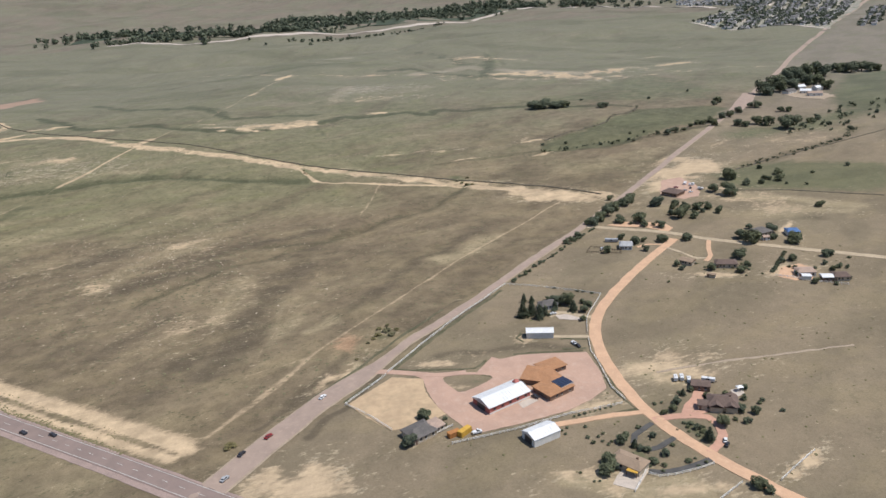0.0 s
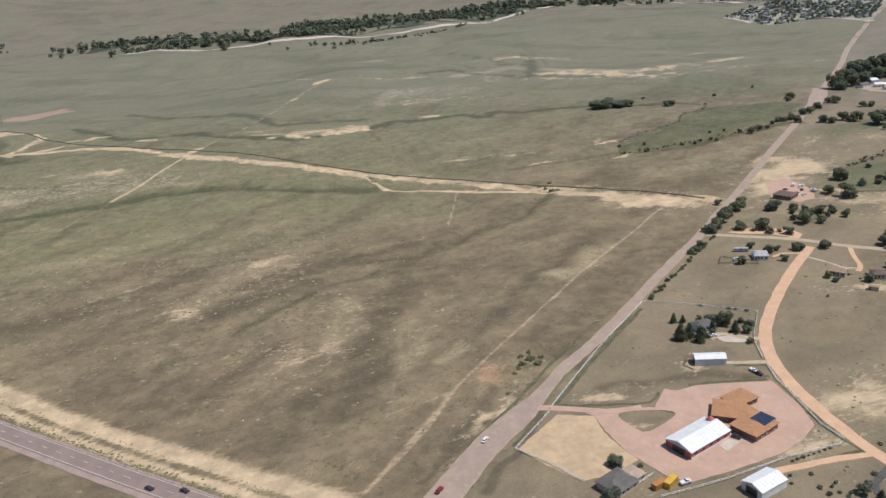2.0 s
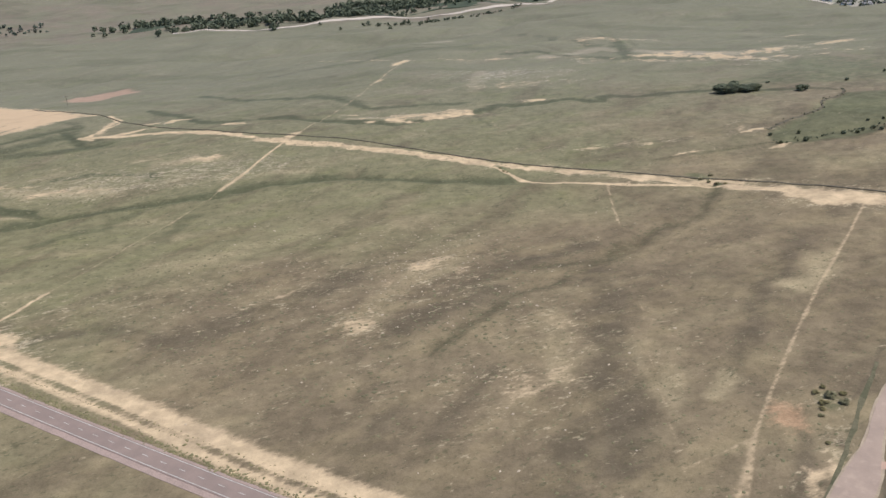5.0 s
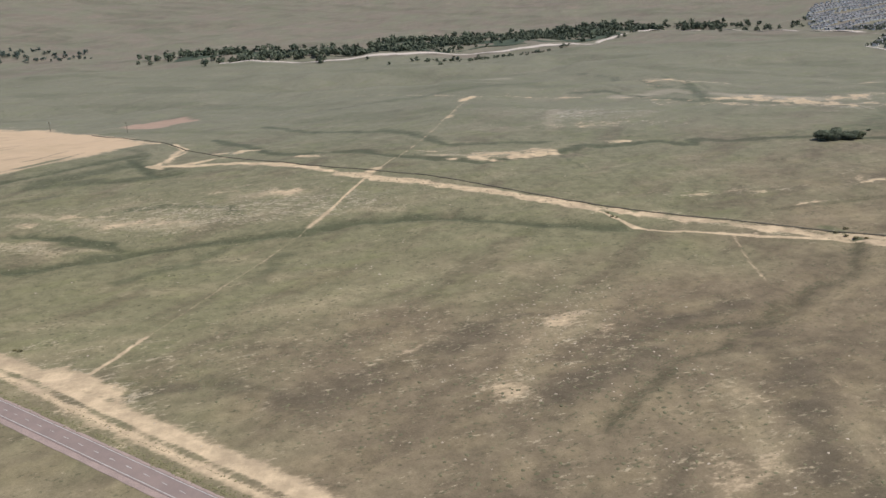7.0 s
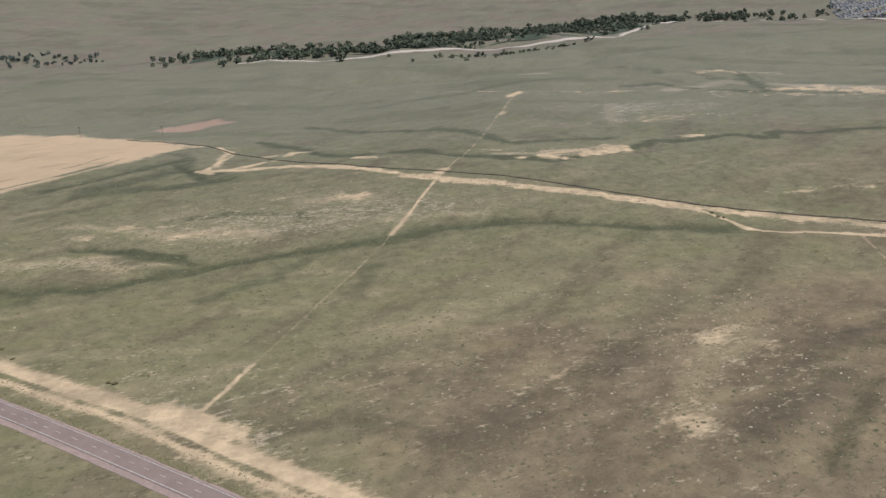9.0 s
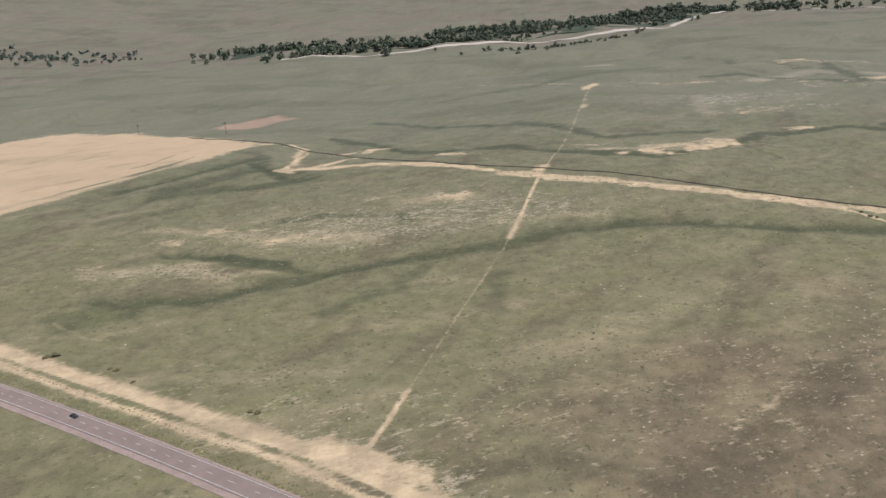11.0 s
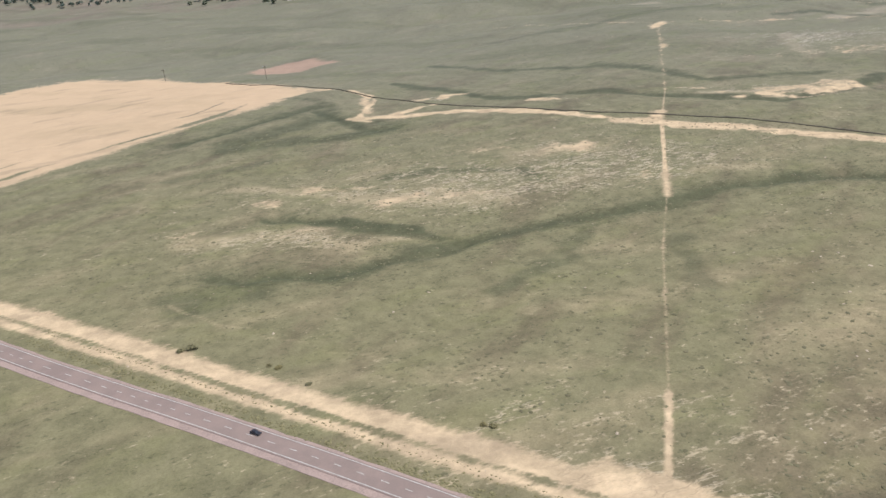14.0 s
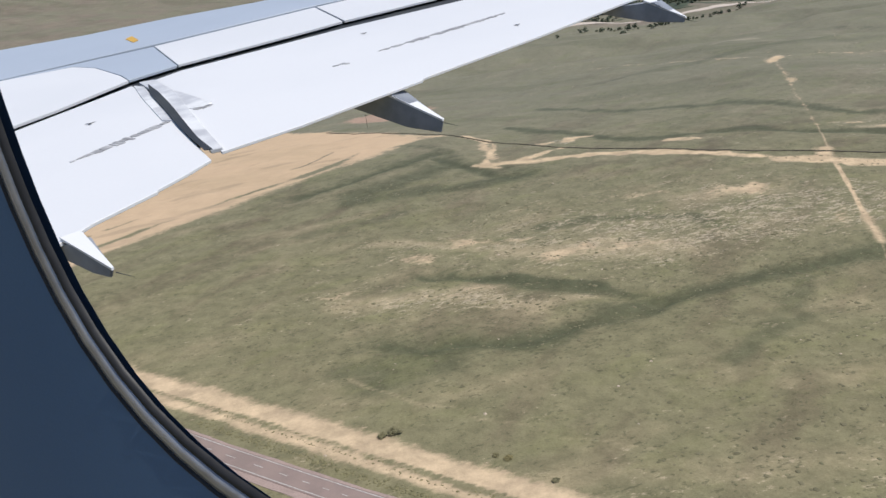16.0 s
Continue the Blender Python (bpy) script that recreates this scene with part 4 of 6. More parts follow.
ribbon("house_track", [(326, 349), (333.9, 336.3), (338.1, 327.3), (344.8, 326.3)], 2.2, M_PALEROAD, 0.16, rough=0.3, label="pale dirt track to the low house")
ribbon("pasture_track", [(282, 192.5), (306, 198.6), (343, 205.1), (375, 211)], 1.2, M_SHOULDER, 0.1, rough=0.5, label="faint pale track across the pasture")
ribbon("corral_drive", [(309, 352), (316.9, 356.5), (326, 354)], 2.0, M_DIRTROAD, 0.15, rough=0.3, label="orange dirt drive to the corral house")
ribbon("house_drive", [(243, 254), (248.7, 258), (253, 257), (259, 251.5), (265, 251)], 3.0, M_PALEROAD, 0.16, rough=0.4, label="pale gravel drive to a house under trees")
lot("yard_gravel", [(178, 199), (192, 200.5), (205, 199.5), (212, 213), (216, 210.5), (224, 213.5), (240, 214), (255.5, 213.5), (258.5, 195), (258.5, 181), (250, 172), (240, 165), (221, 157.5), (205, 152.5), (198, 157), (188, 172), (183, 186), (181, 196)],
    M_YARD, "wide pink gravel farm yard", holes=[[(190, 196.5), (204, 197.5), (211.5, 194), (199, 183.5), (194.5, 186)]], rough=0.4, spline=False)
lot("tan_lot", [(167, 200), (181, 196.5), (182, 187), (184, 181), (191, 167), (182, 160), (170, 157), (159, 167), (150, 178.5), (158, 189)], M_TANLOT, "dry tan mown lot beside the road", 0.06, spline=False)
lot("town_lot", [(362, 503), (378, 508), (384, 480), (378, 455), (364, 450), (351, 466)], M_YARD, "pink gravel lot round a low building", rough=1.5, spline=False)
lot("court_yard", [(284, 159), (287, 166), (291, 171), (294, 177), (297.5, 176), (295, 168), (294, 160)], M_SALMON, "pink gravel forecourt between house and garage", 0.14)
lot("house_apron", [(251, 122), (254, 125.5), (260, 122.5), (263.8, 129), (262, 124), (256, 114), (249, 118.5)], M_CONCRETE, "pale pink concrete apron before a house", 0.1, rough=-1)
lot("barn_pad", [(220.5, 171.3), (224.9, 175), (229.1, 173.7), (222.9, 168.5)], M_CONCRETE, "pale concrete pad beside the barn", 0.2, rough=-1)
lot("red_lot", [(299, 401), (308, 404.5), (318, 405), (331, 400), (338, 394), (340, 386), (334.5, 378.5), (329, 385), (322.5, 391), (306, 396.5)], M_DIRTROAD, "broad orange dirt lot under trees", 0.14, rough=0.6, spline=False)
lot("suburb_ground", [(735, 1745), (786, 1668), (866, 1565), (936, 1500), (1050, 1690), (1190, 1910), (1330, 2180), (1390, 2560), (1225, 2570), (1080, 2230), (900, 2020)], M_SUBGROUND, "dry pale ground between suburban houses", 0.6, 4.0, spline=False)
lot("dirt_apron", [(373, 293), (379.4, 306), (391.5, 311), (397, 303), (389, 287.5), (380, 287)], M_DIRTROAD, "orange dirt apron round a pink-roofed house", 0.1, rough=0.8, spline=False)
lot("house_court", [(246, 254.5), (254, 256.5), (261.5, 253.5), (261, 247.5), (248, 250)], M_CONCRETE, "pale gravel court before a house under trees", 0.13, rough=0.5, spline=False)
lot("farm_lot", [(585, 838), (615, 840), (632, 822), (634, 800), (612, 786), (588, 806)], M_SHOULDER, "bare pale farm yard", 0.3, 5.0, spline=False)


# ---- building blocks ----
def box(bm, x0, x1, y0, y1, z0, z1, bevel=0.0):
    vs = [bm.verts.new((x, y, z)) for z in (z0, z1) for y in (y0, y1) for x in (x0, x1)]
    faces = [bm.faces.new([vs[i] for i in f]) for f in ((0, 2, 3, 1), (4, 5, 7, 6), (0, 1, 5, 4), (2, 6, 7, 3), (0, 4, 6, 2), (1, 3, 7, 5))]
    if bevel:
        edges = {e for f in faces for e in f.edges}
        bmesh.ops.bevel(bm, geom=list(edges), offset=bevel, segments=2, affect="EDGES", profile=0.6)
    return bm


def boxed(*sizes, bevel=0.0):
    return box(bmesh.new(), *sizes, bevel=bevel)


def solid(rings):
    """A closed body through rings of equal length."""
    bm = bmesh.new()
    rows = [[bm.verts.new(p) for p in r] for r in rings]
    n = len(rows[0])
    for a, b in zip(rows, rows[1:]):
        for i in range(n):
            bm.faces.new((a[i], a[(i + 1) % n], b[(i + 1) % n], b[i]))
    bm.faces.new(rows[0][::-1])
    bm.faces.new(rows[-1])
    bmesh.ops.recalc_face_normals(bm, faces=bm.faces)
    return bm


def empty(name, x, y, turn, label, category, group="", sink=0.0):
    ob = new(name)
    ob.matrix_basis = pose(x, y, height(x, y) - sink, 0, 0, turn)
    return tagged(ob, label, category, group)


def roof_mesh(w, d, h, rise, over, hip, thick=0.22):
    """A pitched roof of some thickness over a w by d plan; hip: how far the ridge's ends draw in."""
    x, y, r = w / 2 + over, d / 2 + over, w / 2 + over - hip
    z0 = h - rise * over / (d / 2)
    under, upper = [], []
    for lst, up in ((under, 0), (upper, thick)):
        lst += [(-x, -y, z0 + up), (x, -y, z0 + up), (x, y, z0 + up), (-x, y, z0 + up), (-r, 0, h + rise + up), (r, 0, h + rise + up)]
    bm = bmesh.new()
    a, b = [bm.verts.new(p) for p in under], [bm.verts.new(p) for p in upper]
    for q in ((0, 1, 5, 4), (2, 3, 4, 5), (1, 2, 5), (3, 0, 4)):
        bm.faces.new([b[i] for i in q])
        bm.faces.new([a[i] for i in q[::-1]])
    for i in range(4):
        j = (i + 1) % 4
        bm.faces.new((a[i], a[j], b[j], b[i]))
    bmesh.ops.recalc_face_normals(bm, faces=bm.faces)
    return bm


def wall_mesh(w, d, h, rise, gable):
    """The walls of a house, with gables where the roof has none of its own ends."""
    bm = bmesh.new()
    x, y, lo = w / 2, d / 2, -1.2
    ring = [(-x, -y), (x, -y), (x, y), (-x, y)]
    low, top = [bm.verts.new((*p, lo)) for p in ring], [bm.verts.new((*p, h)) for p in ring]
    for i in range(4):
        j = (i + 1) % 4
        bm.faces.new((low[i], low[j], top[j], top[i]))
    if gable:
        for i, j, s in ((1, 2, 1), (3, 0, -1)):
            bm.faces.new((top[i], top[j], bm.verts.new((s * x, 0, h + rise * 0.98))))
    bmesh.ops.recalc_face_normals(bm, faces=bm.faces)
    return bm


def ribbed(w, d, h, rise, over, parent, material):
    """Standing seams along both slopes of a metal roof."""
    bm = bmesh.new()
    n = int(w / 1.4)
    slope = rise / (d / 2)
    for i in range(n + 1):
        x = -w / 2 + i * w / n
        for s in (-1, 1):
            y1, z1 = s * (d / 2 + over), h - slope * over
            vs = [bm.verts.new((x + dx, y, z + 0.22 + dz)) for y, z in ((0, h + rise), (y1, z1)) for dx, dz in ((-0.04, 0), (0.04, 0), (0, 0.07))]
            bm.faces.new((vs[0], vs[2], vs[5], vs[3]))
            bm.faces.new((vs[2], vs[1], vs[4], vs[5]))
    part("roof_seams", bm, material, parent)


def house(name, label, x, y, w, d, turn, h=2.6, rise=1.1, hip=0.0, over=0.35, wall=None, roof=None, windows=3, door=True, seams=False, category="house", chimney=False):
    """A building: walls, pitched roof, and windows and a door on the long sides."""
    ob = empty(name, x, y, turn, label, category)
    part("wall", wall_mesh(w, d, h, rise, hip == 0), wall or M_TANWALL, ob)
    top = part("roof", roof_mesh(w, d, h, rise, over, hip), roof or M_BROWNROOF, ob)
    if seams:
        ribbed(w, d, h, rise, over, ob, roof)
    for s in (-1, 1):
        for i in range(windows):
            cx = -w / 2 + (i + 0.5 + (0.35 if door and i == 0 else 0)) * w / windows
            a, b = sorted((s * (d / 2 - 0.1), s * (d / 2 + 0.03)))
            win = part("window", boxed(cx - 0.5, cx + 0.5, a, b, 0.9, 2.0), M_GLASS, ob)
            a, b = sorted((s * (d / 2), s * (d / 2 + 0.08)))
            part("sill", boxed(cx - 0.6, cx + 0.6, a, b, 0.78, 0.9), M_WHITEWALL, win)
    if door:
        a, b = -d / 2 - 0.05, -d / 2 + 0.1
        part("door", boxed(-w / 2 + 0.4, -w / 2 + 1.3, a, b, 0, 2.0), M_BROWNWALL, ob)
    if chimney:
        part("chimney", boxed(w * 0.2, w * 0.2 + 0.7, 0.3, 1.0, h, h + rise + 0.8), M_BROWNWALL, top)
    return ob


def cylinder(bm, x, y, z0, z1, r0, r1=None, n=10, axis="z"):
    r1 = r0 if r1 is None else r1
    rings = []
    for z, r in ((z0, r0), (z1, r1)):
        ring = []
        for i in range(n):
            a = 2 * math.pi * i / n
            p = (x + r * math.cos(a), y + r * math.sin(a), z)
            ring.append(bm.verts.new(p if axis == "z" else (p[0], p[2], p[1])))
        rings.append(ring)
    for i in range(n):
        j = (i + 1) % n
        bm.faces.new((rings[0][i], rings[0][j], rings[1][j], rings[1][i]))
    bm.faces.new(rings[0][::-1])
    bm.faces.new(rings[1])
    return bm


def car(name, label, x, y, turn, paint, length=3.4, tall=1.25, cargo=False, group=""):
    """A road vehicle: body, glasshouse and four wheels."""
    ob = empty(name, x, y, turn, label, "truck" if cargo else "car", group, -0.25)
    L, W = length / 2, length * 0.2
    ring = lambda z, a, b, w: [(a, -w, z), (b, -w, z), (b, w, z), (a, w, z)]
    part("body", solid([ring(0.25, -L, L, W * 0.95), ring(0.5, -L - 0.05, L + 0.05, W), ring(tall * 0.58, -L, L * 0.96, W * 0.97), ring(tall * 0.62, -L * 0.95, L * 0.9, W * 0.9)]), paint, ob)
    a, b = (-L * 0.1, L * 0.55) if cargo else (-L * 0.72, L * 0.45)
    part("cabin_glass", solid([ring(tall * 0.61, a, b, W * 0.88), ring(tall * 0.95, a + 0.25, b - 0.4, W * 0.76)]), M_GLASS, ob)
    part("cabin_roof", solid([ring(tall * 0.945, a + 0.2, b - 0.36, W * 0.78), ring(tall, a + 0.35, b - 0.5, W * 0.7)]), paint, ob)
    for wx in (-0.62, 0.62):
        for s in (-1, 1):
            wheel = part("wheel", cylinder(bmesh.new(), wx * L, 0.3, s * W - 0.1, s * W + 0.1, 0.3, n=12, axis="y"), M_RUBBER, ob)
            part("rim", cylinder(bmesh.new(), wx * L, 0.3, s * W - 0.11, s * W + 0.11, 0.17, n=8, axis="y"), M_CARSILVER, wheel)
    return ob


def trailer(name, label, x, y, turn, length=5.0, width=2.0, tall=2.4, paint=None, group=""):
    ob = empty(name, x, y, turn, label, "trailer", group)
    part("body", boxed(-length / 2, length / 2, -width / 2, width / 2, 0.45, tall, bevel=0.2), paint or M_CARWHITE, ob)
    part("roof_vent", boxed(-0.4, 0.4, -0.3, 0.3, tall, tall + 0.15), M_CARSILVER, ob)
    part("hitch", boxed(length / 2, length / 2 + 0.8, -0.1, 0.1, 0.45, 0.6), M_CARDARK, ob)
    for s in (-1, 1):
        a, b = sorted((s * width * 0.5, s * (width * 0.5 + 0.02)))
        part("window", boxed(-0.9, 0.6, a, b, 1.3, 1.9), M_GLASS, ob)
        part("wheel", cylinder(bmesh.new(), -0.2, 0.35, s * width * 0.45 - 0.1, s * width * 0.45 + 0.1, 0.35, n=12, axis="y"), M_RUBBER, ob)
    return ob


# one post and one rail of unit length, shared by all fences
def shared_mesh(name, bm, material):
    me = bpy.data.meshes.new(name)
    bm.normal_update()
    bm.to_mesh(me)
    bm.free()
    me.materials.append(material)
    return me


POST = shared_mesh("post", boxed(-0.1, 0.1, -0.1, 0.1, -0.4, 1.25, bevel=0.02), M_WHITEFENCE)
RAIL = shared_mesh("rail", boxed(0, 1, -0.05, 0.05, -0.07, 0.07), M_WHITEFENCE)
WOODPOST = shared_mesh("post", cylinder(bmesh.new(), 0, 0, -0.4, 1.2, 0.09, 0.07, 8), M_WOODPOLE)
WOODRAIL = shared_mesh("rail", boxed(0, 1, -0.04, 0.04, -0.07, 0.07), M_WOODPOLE)


def fence(name, label, points, step=3.2, rails=(0.55, 1.08), post=None, rail=None):
    ob = new(name)
    tagged(ob, label, "fence")
    x0, y0 = points[0]
    ob.matrix_basis = pose(x0, y0, height(x0, y0))
    back = ob.matrix_basis.inverted()
    spots = []
    for (ax, ay), (bx, by) in zip(points, points[1:]):
        k = max(1, round(math.hypot(bx - ax, by - ay) / step))
        spots += [(ax + (bx - ax) * i / k, ay + (by - ay) * i / k) for i in range(k)]
    spots.append(points[-1])
    tops = [Vector((x, y, height(x, y))) for x, y in spots]
    for p in tops:
        o = new("post", post or POST)
        o.parent = ob
        o.matrix_basis = back @ Matrix.Translation(p)
    for a, b in zip(tops, tops[1:]):
        d = b - a
        turn = Vector((1, 0, 0)).rotation_difference(d).to_matrix().to_4x4()
        for z in rails:
            o = new("rail", rail or RAIL)
            o.parent = ob
            o.matrix_basis = back @ Matrix.Translation(a + Vector((0, 0, z))) @ turn @ Matrix.Diagonal((d.length, 1, 1, 1))
    return ob


# ---- trees ----
def limb(bm, a, b, r0, r1, n=6):
    a, b = Vector(a), Vector(b)
    q = (b - a).to_track_quat("Z", "Y")
    rows = []
    for p, r in ((a, r0), (b, r1)):
        rows.append([bm.verts.new(p + q @ Vector((r * math.cos(2 * math.pi * i / n), r * math.sin(2 * math.pi * i / n), 0))) for i in range(n)])
    for i in range(n):
        j = (i + 1) % n
        bm.faces.new((rows[0][i], rows[0][j], rows[1][j], rows[1][i]))
    bm.faces.new(rows[1])


def leaves(rng, lobes, count, size):
    """Many small folded leaf sprays, on and within uneven lobes (centre, radius)."""
    verts, faces = [], []
    weight = [r ** 2 for _, r in lobes]
    for _ in range(count):
        c, r = rng.choices(lobes, weight)[0]
        u = Vector((rng.gauss(0, 1), rng.gauss(0, 1), rng.gauss(0, 1))).normalized()
        p = Vector(c) + u * r * (rng.random() ** 0.28)
        n = (u + Vector((rng.gauss(0, 0.5), rng.gauss(0, 0.5), rng.gauss(0.3, 0.5)))).normalized()
        t = n.orthogonal().normalized()
        t.rotate(Matrix.Rotation(rng.uniform(0, 6.3), 3, n))
        b = n.cross(t)
        s = size * rng.uniform(0.6, 1.4)
        k = len(verts)
        fold = n * s * 0.35
        verts += [p - t * s, p - b * s * 0.7 - fold, p + t * s, p + b * s * 0.7 - fold]
        faces += [(k, k + 1, k + 2), (k, k + 2, k + 3)]
    return verts, faces


def leaf_mesh(rng, lobes, count, size, material):
    v, f = leaves(rng, lobes, count, size)
    me = bpy.data.meshes.new("crown")
    me.from_pydata(v, [], f)
    me.materials.append(material)
    return me


def tree_kind(kind, seed):
    """A tree of unit crown width at the origin, hidden away below the ground's sheet until copied."""
    rng = random.Random(seed)
    ob = new("tree")
    bm = bmesh.new()
    lobes = []
    if kind == "broad":
        limb(bm, (0, 0, -0.1), (0.01, 0, 0.3), 0.045, 0.032)
        for i in range(9):
            a, r = i * 2.4 + rng.uniform(-0.4, 0.4), rng.uniform(0.12, 0.33)
            c = (r * math.cos(a), r * math.sin(a), rng.uniform(0.2, 0.62))
            lobes.append((c, rng.uniform(0.14, 0.24)))
            limb(bm, (0.01, 0, rng.uniform(0.15, 0.3)), c, 0.02, 0.006, 5)
        lobes.append(((rng.uniform(-0.1, 0.1), rng.uniform(-0.1, 0.1), 0.5), 0.28))
        crown, label, name = leaf_mesh(rng, lobes, 1700, 0.045, M_LEAF), "dark green broadleaf tree with an uneven round crown", "tree"
    elif kind == "conifer":
        limb(bm, (0, 0, -0.1), (0, 0, 1.42), 0.05, 0.008)
        for i in range(26):
            z = 0.1 + 1.3 * i / 25
            r = 0.5 * (1 - i / 27) ** 0.8
            a = i * 2.4
            c = (r * 0.55 * math.cos(a), r * 0.55 * math.sin(a), z)
            lobes.append((c, 0.06 + r * 0.42))
            limb(bm, (0, 0, z), (r * math.cos(a), r * math.sin(a), z - 0.06), 0.012, 0.004, 4)
        crown, label, name = leaf_mesh(rng, lobes, 1700, 0.042, M_NEEDLE), "dark pointed conifer tree with dense boughs", "conifer"
    else:
        for i in range(6):
            a, r = i * 1.05, rng.uniform(0.1, 0.32)
            c = (r * math.cos(a), r * math.sin(a), rng.uniform(0.15, 0.4))
            lobes.append((c, rng.uniform(0.15, 0.24)))
            limb(bm, (0, 0, -0.05), c, 0.02, 0.006, 5)
        crown, label, name = leaf_mesh(rng, lobes, 520, 0.06, M_SAGE if kind == "scrub" else M_LEAF), "low rounded dark green shrub", "shrub"
    ob.name = name
    tagged(ob, label, "shrub" if kind in ("shrub", "scrub") else "tree")
    part("trunk", bm, M_BARK, ob)
    c = new("crown", crown)
    c.parent = ob
    return ob


KINDS = {k: [tree_kind(k, i + 7 * len(k)) for i in range(3)] for k in ("broad", "conifer", "shrub", "scrub")}
PLACED = {}


def plant(spots, group, conifers=0.15, small=2.6, seed=1, low="shrub", flat=1.0):
    """Trees at (x, y, crown width)."""
    rng = random.Random(seed)
    for x, y, s in spots:
        kind = low if s < small else ("conifer" if rng.random() < conifers else "broad")
        proto = rng.choice(KINDS[kind])
        k = s * (0.85 if kind == "conifer" else 1.15)
        m = pose(x, y, height(x, y), 0, 0, rng.uniform(0, 360)) @ Matrix.Diagonal((k * rng.uniform(0.9, 1.1), k, k * flat * rng.uniform(0.72, 0.95), 1))
        if proto not in PLACED:
            PLACED[proto] = proto
            proto.matrix_basis = m
            tagged(proto, group=group)
            SIZES[proto] = proto.scale.copy()
            continue
        ob = copy_thing(proto, m @ Matrix.Diagonal([1 / v for v in SIZES[proto]] + [1]))
        ob["group"] = group


SIZES = {}

# ---- farm yard ----
barn = house("barn", "long barn with a white metal roof and red siding", 214.3, 175.2, 21.0, 11.2, 34.7, 3.0, 1.7, 0, 0.35, M_REDWALL, M_WHITEROOF, 0, False, True, "barn")
part("gable_door", boxed(-10.62, -10.5, -2.6, 2.6, -0.2, 3.2), M_CARDARK, barn, "dark open gable door")
part("base_band", boxed(-10.4, 10.4, -5.72, -5.6, -0.4, 0.8), M_WHITEWALL, barn)
for i in range(5):
    part("window", boxed(-8.5 + i * 4, -7.3 + i * 4, -5.66, -5.58, 1.3, 2.2), M_GLASS, barn)
cup = empty("roof_tower", 220.8, 182.2, 34.7, "small red hipped tower at the barn's corner", "tower")
part("wall", boxed(-1.1, 1.1, -1.1, 1.1, -0.5, 4.6), M_REDWALL, cup)
part("roof", roof_mesh(2.2, 2.2, 4.6, 0.9, 0.15, 0.9), M_REDWALL, cup)


def wing(name, label, x, y, w, d, turn, h, rise, hip, roof):
    return house(name, label, x, y, w, d, turn, h, rise, hip, 0.5, M_BROWNWALL, roof, 3, True, False, "building")


wing("workshop_wing", "low brown hall with an orange hipped roof", 236.2, 180.5, 13.2, 10.6, 36, 2.5, 0.4, 4.2, M_ORANGEROOF)
wing("workshop_hall", "low hall with a wide orange hipped roof", 229.5, 191.5, 11.5, 9.0, 70, 2.55, 0.45, 3.8, M_ORANGEROOF)
wing("workshop_link", "low middle hall with an orange hipped roof", 234.8, 189.0, 12.5, 9.0, -62, 2.62, 0.45, 3.6, M_ORANGEROOF)
wing("workshop_end", "low end hall with an orange hipped roof", 237.2, 199.0, 11.0, 8.0, 30, 2.4, 0.35, 3.2, M_ORANGEROOF)


def solar_array(x, y, turn):
    ob = empty("solar_array", x, y, turn, "tilted array of dark blue solar panels on a roof", "solar panels", sink=-2.85)
    part("rack", boxed(-3.4, 3.4, -3.2, 3.2, -0.25, 0.30), M_CARSILVER, ob)
    for i in range(4):
        for j in range(4):
            part("panel", boxed(-3.36 + i * 1.69, -1.75 + i * 1.69, -3.15 + j * 1.59, -1.62 + j * 1.59, 0.32, 0.40), M_SOLAR, ob)


solar_array(240.2, 182.6, 36)
shed = house("storage_shed", "long white-roofed shed with blue-grey siding", 236.0, 232.2, 12.8, 5.4, -4, 3.0, 0.9, 0, 0.25, M_WHITEWALL, M_WHITEROOF, 0, False, True, "shed")
part("roller_door", boxed(-6.46, -6.38, -1.6, 1.6, 0, 2.6), M_CARDARK, shed)
for i in range(3):
    part("side_door", boxed(-4.5 + i * 4, -2.6 + i * 4, -2.74, -2.66, 0, 2.3), M_WHITEWALL, shed)
shed = house("white_shed", "white metal shed with a dark gable door", 227.6, 147.6, 12.0, 8.0, 30.5, 3.0, 1.3, 0, 0.2, M_WHITEWALL, M_WHITEROOF, 0, False, True, "shed")
part("roller_door", boxed(-6.08, -5.98, -2.2, 2.2, -0.1, 2.8), M_CARDARK, shed)
car("parked_car", "dark car parked beside the barn", 228.2, 175.8, -40, M_CARDARK)
car("pickup_truck", "white pickup parked by the shed drive", 251.0, 222.0, -62, M_CARWHITE, 3.8, 1.4, True)
car("parked_car", "dark car behind the white pickup", 252.3, 219.2, -62, M_CARDARK)
house("lot_house", "low house with a dark grey hipped roof", 181.0, 152.8, 10.5, 9.0, 38, 2.6, 1.3, 3.0, 0.5, M_TANWALL, M_GREYROOF, 3, True, False)
house("lot_annex", "low annex with a pale beige roof", 186.8, 156.8, 6.0, 6.5, 38, 2.4, 0.7, 1.5, 0.3, M_TANWALL, M_PINKROOF, 2, True, False)
